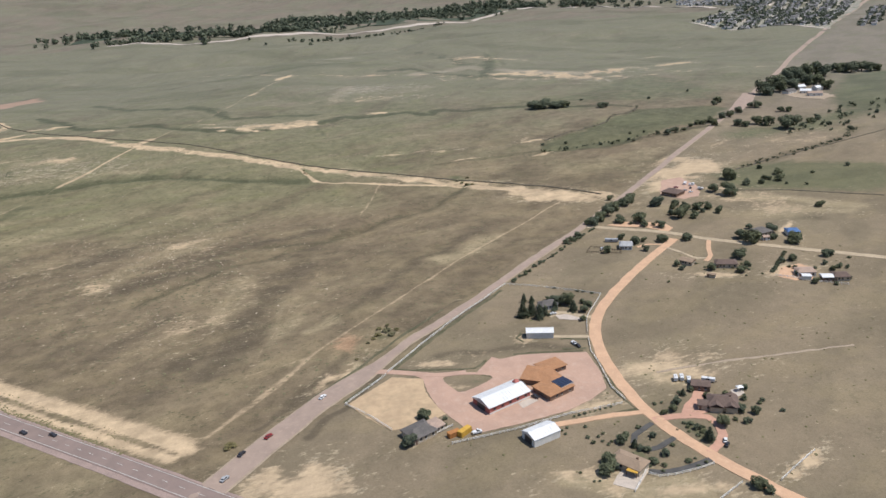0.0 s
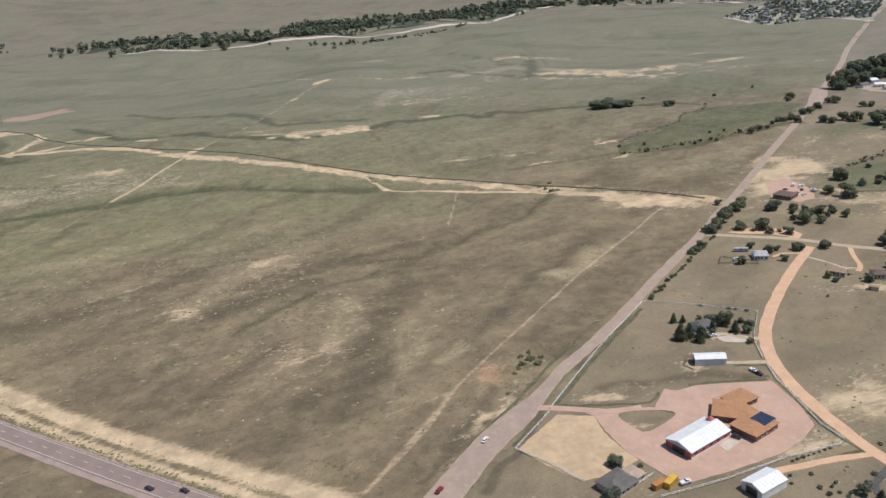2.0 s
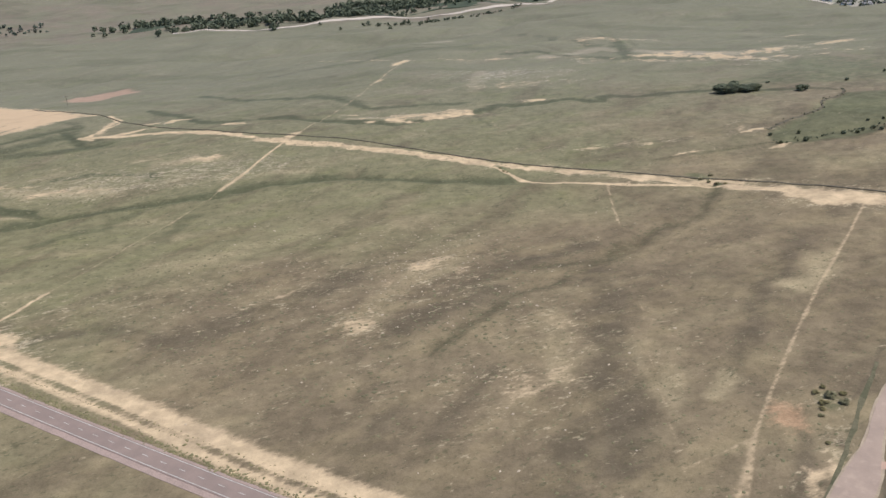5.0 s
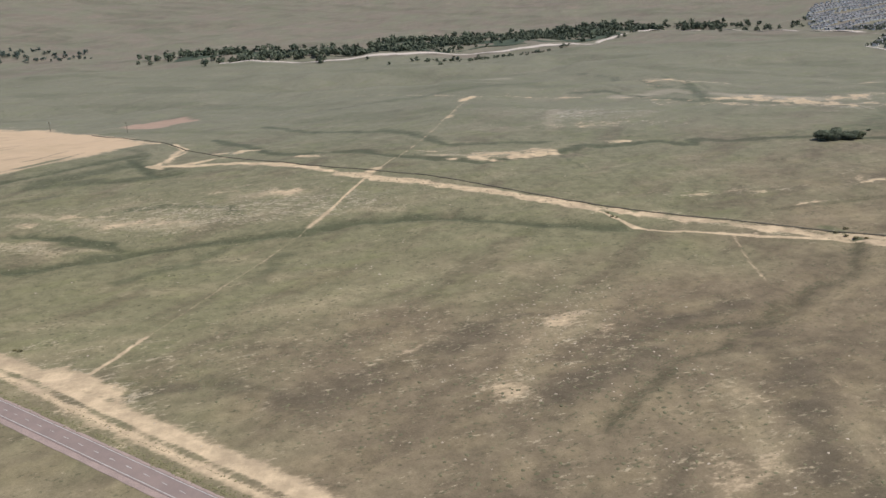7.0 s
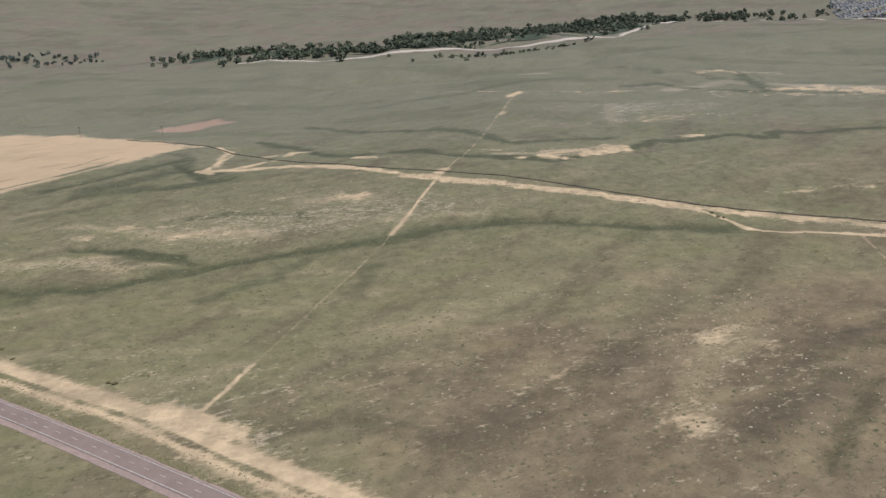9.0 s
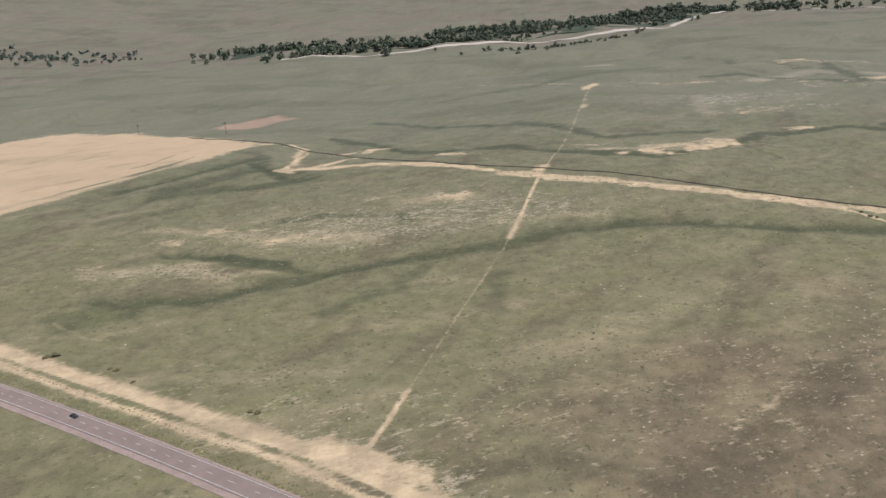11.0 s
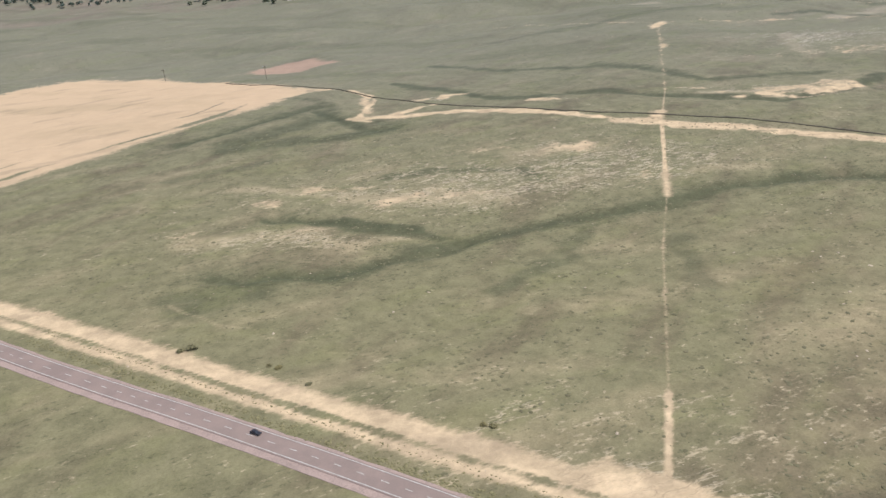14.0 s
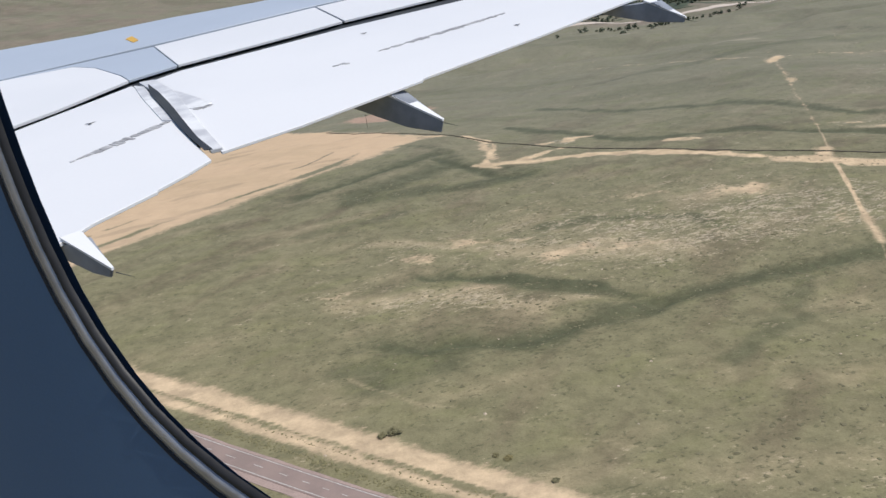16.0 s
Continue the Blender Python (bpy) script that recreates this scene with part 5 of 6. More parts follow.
for n, lab, x, y, tn, L, W, Hh, pt in (("container", "faded yellow steel container", 198.6, 152.4, 48, 6.0, 2.3, 2.3, M_YELLOW), ("container", "rusty orange steel container", 194.4, 151.4, 32, 5.0, 2.2, 2.1, M_ORANGE)):
    c = empty(n, x, y, tn, lab, "container")
    part("body", boxed(-L / 2, L / 2, -W / 2, W / 2, -0.2, Hh, bevel=0.05), pt, c)
    for i in range(int(L / 0.5)):
        part("rib", boxed(-L / 2 + 0.2 + i * 0.5, -L / 2 + 0.4 + i * 0.5, -W / 2 - 0.05, -W / 2 + 0.02, 0, Hh - 0.1), pt, c)
    part("door", boxed(L / 2 - 0.02, L / 2 + 0.05, -W / 2 + 0.1, W / 2 - 0.1, 0.05, Hh - 0.1), pt, c)
car("pickup_truck", "white truck beside the yellow container", 203.4, 152.2, 20, M_CARWHITE, 4.0, 1.6, True)
fence("fence", "white rail fence along the county road", [(164.8, 204.2), (193.0, 252.4), (223.3, 300.6)])
fence("fence", "white rail fence round the tan lot", [(164.0, 201.6), (148.8, 178.2), (160, 168), (170, 157)])
fence("fence", "white rail fence round the paddock", [(223.5, 300.7), (237.9, 295.7), (252.2, 289.2), (273.5, 279.1), (269.1, 268.1), (263.8, 256.6), (261.1, 248.8), (258.8, 232.9)])
fence("fence", "white rail fence along the dirt road", [(258.4, 226.7), (257.4, 214.2), (258.8, 204.0), (260.6, 181.0), (264.2, 171.0)])
fence("fence", "white rail fence below the farm yard", [(193.7, 145.8), (206, 149.2), (218.1, 153.0), (241.0, 162.3), (262.4, 168.2)])
fence("fence", "white rail fence behind the low house", [(180.0, 147.2), (187, 152.3), (194.0, 157.8)])
fence("fence", "white rail fence along the dark driveway", [(262.4, 122.8), (265.9, 121.0), (271.3, 121.6), (279.9, 124.2), (286.4, 127.0)])
fence("fence", "white rail fence beside the apron", [(255.7, 113.6), (260, 121), (264.2, 129.1)])
fence("fence", "dark wooden corral fence", [(277, 347), (297, 342), (298, 346), (281, 357), (277, 347)], 3.0, (0.5, 1.0), WOODPOST, WOODRAIL)
fence("fence", "white rail fence of the eastern houses", [(372, 294.5), (380, 290.5), (388, 284), (404, 278)])
fence("fence", "white rail fence of the southern pasture", [(292.5, 116.2), (288, 112.5), (284, 109.2), (278, 104)])
fence("fence", "pale rail fence across the southern pasture", [(306, 116.8), (315, 125), (324, 132.8)])

# ---- houses by the dirt road ----
ranch = house("ranch_house", "wide brown-roofed ranch house", 301.0, 163.8, 11.0, 8.0, -14, 2.8, 1.6, 3.0, 0.5, M_TANWALL, M_BROWNROOF, 4, True, False, chimney=True)
for cx, cy, w, d, up in ((-2.6, -3.2, 4.6, 4.0, 1.1), (2.8, -3.0, 3.6, 3.6, 0.9), (3.4, 3.2, 4.0, 3.4, 1.0)):
    bay = part("bay", wall_mesh(d, w, 2.7, up, True), M_TANWALL, ranch)
    bay.matrix_basis = pose(cx, cy, 0, 0, 0, 90)
    part("bay_roof", roof_mesh(d, w, 2.72, up, 0.35, 0.0), M_BROWNROOF, bay)
house("garage", "small garage with a brown roof", 293.6, 163.4, 4.6, 4.2, -14, 2.3, 0.8, 0, 0.3, M_TANWALL, M_BROWNROOF, 1, True, False, "garage")
house("outbuilding", "dark-roofed outbuilding behind trailers", 296.6, 178.2, 7.4, 5.0, -16, 2.3, 0.6, 0, 0.25, M_BROWNWALL, M_BROWNROOF, 2, True, False, "shed")
for x, y in ((288.3, 185.4), (290.9, 185.6), (293.4, 183.6)):
    trailer("camping_trailer", "white camping trailer parked in the grass", x, y, 82, 3.6, 1.6, 2.0, group="parked trailers")
trailer("camping_trailer", "long white trailer behind the outbuilding", 301.3, 183.2, -20, 5.5, 1.7, 2.0)
lot("patio", [(307.8, 175.4), (311.7, 176.6), (312.7, 172.9), (308.8, 170.2)], M_CONCRETE, "pale paved patio behind the house", 0.15, -1)
can = empty("garden_canopy", 311.5, 175.0, 10, "white garden canopy on four posts", "canopy")
part("cover", roof_mesh(2.6, 2.0, 2.0, 0.5, 0.1, 0.9, 0.06), M_WHITEROOF, can)
for sx in (-1.2, 1.2):
    for sy in (-0.9, 0.9):
        part("post", boxed(sx - 0.05, sx + 0.05, sy - 0.05, sy + 0.05, -0.3, 2.0), M_WHITEFENCE, can)
car("parked_car", "white car at the edge of the loop drive", 294.6, 140.2, 70, M_CARWHITE, 3.2)
car("parked_car", "dark car on the loop drive", 294.4, 137.6, 60, M_CARDARK, 3.0)
tan = house("tan_house", "low tan-roofed house with a yellow porch", 256.8, 127.8, 11.5, 7.0, -42, 2.6, 1.1, 2.4, 0.45, M_TANWALL, M_TANROOF, 4, True, False, chimney=True)
porch = empty("porch", 256.9, 122.6, -32, "yellow-roofed porch on dark posts", "porch")
part("cover", boxed(-2.0, 2.0, -1.6, 1.6, 2.3, 2.5, bevel=0.05), M_YELLOW, porch)
for sx in (-1.8, 1.8):
    for sy in (-1.4, 1.4):
        part("post", boxed(sx - 0.08, sx + 0.08, sy - 0.08, sy + 0.08, -0.4, 2.3), M_BROWNWALL, porch)
house("fenced_house", "grey-roofed house among tall trees", 243.5, 265.5, 8.5, 6.5, 20, 2.6, 1.2, 1.8, 0.4, M_WHITEWALL, M_GREYROOF, 3, True, False)
car("parked_car", "white car before the grey-roofed house", 245.4, 256.0, 10, M_CARWHITE, 3.2)

# ---- houses by the cross road ----
house("road_house", "brown-roofed long building on a gravel lot", 360.5, 463.5, 12.5, 11.5, -45, 2.8, 1.5, 3.6, 0.5, M_BROWNWALL, M_BROWNROOF, 4, True, False)
for x, y, tn, pt, lab in ((371, 470, 20, M_CARSILVER, "silver car on the gravel lot"), (374, 465, 30, M_CARWHITE, "white car on the gravel lot"), (377, 476, 80, M_CARDARK, "dark car on the gravel lot"), (367, 480, 10, M_CARRED, "red car on the gravel lot")):
    car("parked_car", lab, x, y, tn, pt, 3.6, group="cars on the gravel lot")
for x, y, tn, lab in ((380, 484, 15, "white trailer on the gravel lot"), (376, 488, 60, "white trailer beside parked cars on the gravel lot"), (383, 471, -30, "pale trailer at the edge of the gravel lot")):
    trailer("camping_trailer", lab, x, y, tn, 4.2, 1.8, 2.0, group="trailers on the gravel lot")
house("corral_house", "pale grey-roofed house beside a corral", 302.0, 352.5, 7.5, 8.5, -10, 2.6, 1.2, 1.5, 0.4, M_WHITEWALL, M_PALEROOF, 3, True, False)
trailer("camping_trailer", "small white trailer inside the corral fence", 287.5, 350.5, 20, 3.0, 1.5, 1.8)
trailer("long_trailer", "long pale trailer home", 295.4, 364.8, -10, 8.0, 2.2, 2.3, M_CARSILVER)
house("low_house", "low tan-roofed house by the dirt road", 330.8, 319.3, 7.5, 5.5, -38, 2.4, 0.9, 0, 0.3, M_TANWALL, M_TANROOF, 3, True, False)
house("red_brown_house", "long house with a red-brown roof", 350.6, 312.6, 11.5, 7.0, -8, 2.6, 1.2, 2.0, 0.4, M_TANWALL, M_BROWNROOF, 4, True, False)
house("small_shed", "small pale yellow shed in grass", 337.7, 296.8, 4.6, 2.4, -32, 1.9, 0.4, 0, 0.2, M_TANWALL, M_TANROOF, 0, True, False, "shed")
house("grey_house", "grey-roofed house among trees", 389.0, 364.0, 10.5, 9.5, 25, 2.6, 1.3, 2.5, 0.4, M_TANWALL, M_GREYROOF, 3, True, False)
house("white_cottage", "small white cottage under trees", 388.2, 353.2, 4.0, 3.0, 5, 2.2, 0.8, 0, 0.2, M_WHITEWALL, M_PINKROOF, 1, True, False)
house("blue_house", "house with a bright blue metal roof", 407.7, 361.0, 7.5, 8.5, -5, 2.6, 1.0, 1.6, 0.3, M_WHITEWALL, M_BLUEROOF, 2, True, True)
house("pink_house", "low house with a pale pink roof", 388.2, 295.2, 9.2, 7.5, -3, 2.6, 1.0, 1.8, 0.4, M_WHITEWALL, M_PINKROOF, 3, True, False)
house("white_carport", "flat white-roofed carport before a house", 386.0, 288.4, 4.6, 3.6, -8, 2.2, 0.25, 0, 0.2, M_WHITEWALL, M_WHITEROOF, 0, False, False, "carport")
house("small_white_house", "small white-roofed house behind shrubs", 395.8, 286.0, 5.6, 5.0, -5, 2.4, 0.7, 0, 0.3, M_BROWNWALL, M_WHITEROOF, 2, True, False)
house("dark_roof_house", "house with a dark brown roof", 403.5, 286.8, 8.0, 7.0, -5, 2.5, 1.1, 1.6, 0.4, M_TANWALL, M_BROWNROOF, 3, True, False)

# ---- farm by the wood ----
for x, y, w, d, tn, lab, rf in ((594, 834, 14, 9, 30, "white farmhouse beside the wood", M_GREYROOF), (617, 858, 9, 9, 10, "tall white farm barn beside a wood", M_WHITEROOF), (611, 829, 12, 7, -20, "low white farm shed", M_WHITEROOF), (632, 846, 10, 8, 25, "white farm barn by the wood", M_WHITEROOF), (614, 811, 16, 6, -10, "long pale farm shed", M_PINKROOF)):
    house("farm_building", lab, x, y, w, d, tn, 3.4, 1.8, 0, 0.3, M_WHITEWALL, rf, 2, True, False, "farm building")


# ---- trees ----
plant([(287, 175, 2.1), (288, 173, 3.3), (292, 176, 2.9), (284, 167, 3.6), (281, 162, 3.6), (277, 160, 3.2), (278, 168, 1.6), (275, 167, 1.8), (297, 171, 2.9), (305, 172, 3.3), (314, 176, 3.0), (311, 168, 2.9), (307, 160, 4.9), (312, 158, 4.1), (307, 152, 3.2), (297, 151, 5.5), (289, 141, 5.7), (287, 149, 3.1), (289, 149, 2.3), (283, 153, 1.9), (323, 159, 2.3), (318, 167, 2.3), (316, 165, 2.1), (303, 154, 2.2), (269, 145, 2.3), (271, 134, 3.3), (275, 139, 1.9), (278, 129, 2.5)], "trees round the loop drive", 0.05, seed=483)
plant([(177, 146, 6.3), (183, 164, 5.9), (191, 163, 2.2), (191, 159, 1.9)], "trees by the grey-roofed house", 0, seed=74)
plant([(257, 142, 5.2), (248, 124, 6.7), (251, 127, 5.0), (261, 139, 3.7), (269, 145, 2.6), (271, 133, 3.1), (278, 129, 2.5), (269, 127, 2.2), (266, 129, 3.6), (275, 139, 1.8), (265, 151, 2.3), (251, 148, 1.7), (249, 146, 1.6), (250, 143, 1.5), (252, 141, 1.6), (239, 125, 1.3), (265, 136, 2.9), (263, 137, 2.9), (243, 120, 1.1), (245, 120, 1.1)], "garden trees by the tan house", 0.08, seed=346)
plant([(230, 255, 8.4), (232, 274, 4.6), (236, 273, 4.4), (238, 252, 7.4), (234.5, 257, 7.0), (256, 259, 5.8), (247, 263, 5.0), (241, 256, 5.0)], "conifers round the fenced house", 1.0, 2.6, 279)
plant([(253, 268, 8.6), (249, 271, 6.0), (264, 264, 5.2), (261, 258, 4.6), (259, 248, 3.4), (243, 255, 2.4), (241, 262, 4.0), (246, 259, 2.8), (262, 269, 3.4), (242, 270, 3.0), (245, 276, 2.6), (250, 291, 2.1), (262, 285, 2.1), (265, 284, 2.1), (269, 281, 2.1), (256, 275, 2.6)], "trees round the fenced house", 0, seed=280)
plant([(412, 321, 6.2), (390, 316, 5.0), (405, 308, 3.6), (405, 299, 4.0), (410, 302, 3.6), (384, 294, 4.0), (388, 282, 4.5), (398, 279, 2.8), (407, 285, 4.0), (386, 304, 2.8), (403, 344, 9.0), (422, 316, 2.4), (414, 301, 2.6), (383, 314, 3.6), (396, 301, 2.8), (384, 306, 2.3)], "trees by the eastern houses", 0, seed=279)
plant([(291, 403, 7.8), (297, 413, 9.0), (304, 422, 9.8), (311, 435, 8.7), (320, 444, 10.6), (326, 453, 8.6), (287, 405, 5.8), (276, 380, 4.8), (271, 372, 4.7), (267, 367, 4.7), (312, 459, 5.1)], "trees along the county road", 0, seed=195)
plant([(341, 438, 10.2), (309, 404, 7.9), (321, 401, 9.5), (323, 393, 5.8), (333, 389, 7.0), (315, 399, 2.7), (329, 394, 3.1), (355, 435, 6.3), (366, 423, 7.0), (349, 407, 8.9), (359, 404, 6.0), (374, 422, 6.2), (378, 412, 6.1), (355, 415, 8.2), (342, 360, 7.2), (309, 359, 6.5), (302, 369, 4.8), (289, 345, 5.6), (313, 345, 4.6), (326, 360, 7.0), (315, 362, 4.0)], "trees by the cross road", 0.0, seed=366)
plant([(362, 323, 7.9), (362, 311, 4.4), (356, 302, 5.7), (324, 316, 4.0), (325, 310, 4.0), (341, 308, 5.7), (375, 359, 8.3), (378, 349, 11.2), (397, 366, 8.5), (386, 376, 4.6), (393, 354, 5.6), (403, 346, 8.6), (447, 413, 6.4), (412, 321, 6.9), (313, 292, 1.9), (512, 511, 4.5)], "trees by the cross road", 0.0, seed=281)
plant([(411, 494, 10.7), (399, 452, 12.3), (390, 464, 8.0), (437, 488, 5.2), (452, 498, 7.2), (446, 481, 8.0), (419, 475, 6.4), (431, 477, 5.5), (440, 485, 4.2), (445, 518, 3.9), (448, 471, 2.8), (461, 466, 2.8), (478, 496, 2.9)], "trees in the green field", 0, seed=231)
plant([(291, 817, 19.7), (301, 816, 19.7), (316, 816, 17.5), (325, 820, 14.8), (370, 808, 12.1), (352, 855, 4.4)], "grove on the prairie", 0, seed=115, flat=0.68)
plant([(282, 624, 4.1), (283, 651, 3.5), (302, 624, 5.4), (305, 647, 3.5), (337, 637, 3.5), (348, 637, 3.5), (355, 643, 3.5), (366, 648, 4.3), (369, 641, 3.5), (372, 671, 2.9), (387, 675, 2.9), (398, 664, 4.4), (406, 656, 7.3), (415, 665, 7.4), (425, 670, 5.2), (437, 688, 5.3), (447, 699, 7.0), (452, 698, 7.0), (461, 702, 7.8), (459, 684, 8.4), (478, 717, 8.8), (487, 720, 8.9), (502, 739, 9.1), (480, 676, 9.2), (486, 671, 8.4), (500, 679, 10.9), (509, 671, 11.7), (520, 652, 18.7), (550, 673, 7.1), (563, 684, 7.2), (562, 658, 5.4), (573, 637, 6.1)], "bushes along the creek", 0, seed=555)
plant([(626, 740, 4.3), (630, 701, 5.0), (544, 732, 7.5), (552, 730, 7.5), (531, 760, 10.3), (523, 763, 7.7), (498, 798, 9.7), (491, 785, 6.9), (432, 847, 4.5), (489, 884, 3.7), (546, 599, 3.6), (502, 565, 3.4), (509, 569, 2.7), (487, 555, 2.6), (444, 518, 4.3), (455, 545, 2.6)], "bushes along the creek", 0, seed=282)
plant([(565, 837, 19.1), (587, 868, 19.8), (606, 889, 20.3), (622, 904, 22.9), (645, 932, 21.4), (660, 941, 21.7), (675, 951, 21.9), (680, 940, 19.5), (588, 848, 17.4), (611, 865, 17.8), (634, 884, 18.3), (648, 887, 18.4), (642, 849, 16.7), (638, 953, 16.0), (569, 830, 14.0), (717, 967, 19.0), (724, 957, 18.9), (741, 964, 16.8), (750, 960, 16.8), (760, 961, 13.4), (713, 979, 12.2)], "farm wood", 0, seed=385)
plant([(161, 246, 4.4), (164, 241, 3.6), (157, 249, 3.0), (157, 242, 3.4), (153, 234, 2.2), (161, 252, 2.6), (166, 247, 3.0), (149, 219, 2.0), (155, 238, 2.4), (206, 539, 4.0), (202, 544, 3.2), (198, 551, 3.0), (211, 535, 2.6), (207, 557, 3.4), (55, 608, 2.6), (57, 600, 3.0), (60, 597, 2.2)], "green bushes on the prairie", 0, 9.0, 91, "scrub", 0.7)
plant([(107, 152, 5.2), (-381, 432, 4.6), (-385, 430, 3.4), (-343, 415, 3.0), (-347, 417, 2.4), (-265, 373, 3.0), (-268, 374, 2.4), (-329, 402, 2.8)], "lone bushes", 0, 9.0, 92, "scrub", 0.5)
rng = random.Random(5)
hedge = [(224 + t * 60 + 6.0 - 1.5 * rng.random(), 306 + t * 90 - rng.random() * 2, rng.uniform(1.6, 3.2)) for t in [i / 44 for i in range(45)] if rng.random() < 0.85]
plant(hedge, "roadside bushes", 0, 6.0, 93)
hedge = [(372.6 + t * 18, 300 + t * 29, rng.uniform(2.2, 3.4)) for t in [i / 9 for i in range(10)]]
plant(hedge, "hedge of the eastern houses", 0, 6.0, 94)


plant([(341, 437, 6.0), (351, 428, 5.5), (360, 430, 5.0), (371, 430, 4.6), (368, 416, 4.2), (374, 424, 3.6), (356, 422, 4.4), (380, 418, 3.8), (346, 415, 4.8), (362, 412, 4.0)], "thicket behind the gravel lot", 0, 3.9, 96)
plant([(297, 113.8, 5.6), (300, 111, 4.0), (250.5, 129.5, 6.0)], "broad trees by the dirt road", 0, 2.6, 101)
plant([(285, 152, 2.4), (288.5, 147, 2.8), (289.5, 142.5, 3.4), (283.5, 150, 1.8), (286, 144.5, 1.9)], "shrubs inside the loop drive", 0, 2.9, 97)
rng = random.Random(8)
plant([(rng.uniform(352, 372), rng.uniform(296, 316), rng.uniform(1.2, 2.4)) for _ in range(9)] + [(rng.uniform(326, 345), rng.uniform(305, 325), rng.uniform(1.1, 2.0)) for _ in range(5)], "garden shrubs by the long house", 0, 2.6, 98)
plant([(rng.uniform(250, 285), rng.uniform(122, 152), rng.uniform(0.9, 1.7)) for _ in range(12)] + [(rng.uniform(252, 263), rng.uniform(256, 276), rng.uniform(1.0, 2.0)) for _ in range(6)], "garden shrubs by the dirt road", 0, 2.6, 99)
plant([(242 + i * 2.2, 160.5 + i * 0.85, rng.uniform(0.9, 1.7)) for i in range(8)] + [(rng.uniform(236, 248), rng.uniform(142, 153), rng.uniform(1.0, 1.9)) for _ in range(6)], "shrubs along the white fence", 0, 2.6, 100)

def pole(x, y, tall, turn):
    ob = empty("power_pole", x, y, turn, "tall weathered wooden power pole with a crossarm", "power pole", "power poles")
    bm = cylinder(bmesh.new(), 0, 0, -1, tall, 0.26, 0.17, 10)
    part("mast", bm, M_WOODPOLE, ob)
    part("crossarm", boxed(-2.2, 2.2, -0.16, 0.16, tall - 1.6, tall - 1.25), M_WOODPOLE, ob)
    for s in (-2.0, -1.2, 1.2, 2.0):
        part("insulator", cylinder(bmesh.new(), s, 0, tall - 1.25, tall - 0.8, 0.1, 0.07, 8), M_GREYWALL, ob)


pole(-503, 1026, 14, 20)
pole(-640, 1085, 14, 20)

# ---- traffic, standing ----
for x, y, tn, pt, lab in ((138, 186, 60, M_CARWHITE, "white car on the county road"), (121, 157, 60, M_CARRED, "red car on the county road"), (110.5, 131, 62, M_CARSILVER, "silver car at the road's end"),
                          (-340, 373.5, -29, M_CARDARK, "dark car on the highway"), (15, 170.5, -29, M_CARDARK, "dark car on the highway near the junction"), (29, 167.5, -29, M_CARDARK, "dark car on the highway near the junction"), (113, 146, 65, M_CARDARK, "dark car at the junction")):
    c = car("car", lab, x, y, tn, pt, 3.8, group="cars on the roads")
    c.location.z = height(x, y) + 0.27


# ---- ground cover ----
def scatter(name, count, spread, size, material, label, category, seed, tall=0.5, sides=6, keep=None):
    """Many low uneven lumps on the ground, in one sheet of stuff."""
    rng = random.Random(seed)
    verts, faces = [], []
    while count > 0:
        x, y = spread(rng)
        if keep and not keep(x, y):
            continue
        count -= 1
        s, z = size * rng.uniform(0.5, 1.5) * (0.6 + 0.8 * rng.random()), height(x, y)
        k, long, a0 = len(verts), rng.uniform(0.7, 1.6), rng.uniform(0, 6.3)
        for ring, up in ((1.0, -0.12), (0.6, tall * 0.75)):
            for i in range(sides):
                a = 2 * math.pi * i / sides
                r = s * ring * rng.uniform(0.7, 1.25)
                u, v = r * math.cos(a) * long, r * math.sin(a)
                verts.append((x + u * math.cos(a0) - v * math.sin(a0), y + u * math.sin(a0) + v * math.cos(a0), z + up * s))
        verts.append((x, y, z + s * tall))
        for i in range(sides):
            j = (i + 1) % sides
            faces += [(k + i, k + j, k + sides + j, k + sides + i), (k + sides + i, k + sides + j, k + 2 * sides)]
    me = bpy.data.meshes.new(name)
    me.from_pydata(verts, [], faces)
    me.materials.append(material)
    return tagged(new(name, me), label, category, kind="stuff")


def on_prairie(x, y):
    """West of the county road and north of the highway."""
    return x < 88 + (y - 110) * 0.6 and y > 186 - 0.565 * x


M_TUSSOCK = foliage("dark_grass_tussocks", (0.110, 0.101, 0.060), (0.165, 0.149, 0.092))


def tussock_spot(r):
    """Clustered places on the western prairie."""
    while True:
        x, y = r.uniform(-470, 60), r.uniform(260, 740)
        if float(swell(x, y, 55)) + 0.7 * float(swell(x + 300, y, 21)) > r.uniform(-0.9, 0.7):
            return x, y


scatter("grass_tussocks", 5200, tussock_spot, 0.66, M_TUSSOCK, "dark low grass tussocks over the prairie", "tussocks", 41, 0.22, keep=lambda x, y: y > 236 - 0.565 * x and on_prairie(x, y))
scatter("bare_mounds", 230, lambda r: (r.gauss(-30, 90), r.gauss(380, 80)), 0.4, M_STONE, "pale bare burrow mounds scattered over the prairie", "mounds", 11, 0.3, keep=on_prairie)
scatter("burrow_mounds", 240, lambda r: (r.gauss(8, 30), r.gauss(395, 42)), 0.45, M_STONE, "cluster of pale bare burrow mounds", "mounds", 16, 0.3, keep=on_prairie)
scatter("bare_stones", 170, lambda r: (r.uniform(-460, 160), r.uniform(200, 760)), 0.42, M_STONE, "pale stones scattered over the prairie", "stones", 12, 0.4, keep=on_prairie)
scatter("sage_scrub", 6500, lambda r: (r.uniform(-480, 230), r.uniform(190, 760)), 0.48, M_SAGE, "low grey-green sage tufts", "scrub", 13, 0.3, keep=lambda x, y: y > 228 - 0.565 * x and on_prairie(x, y))
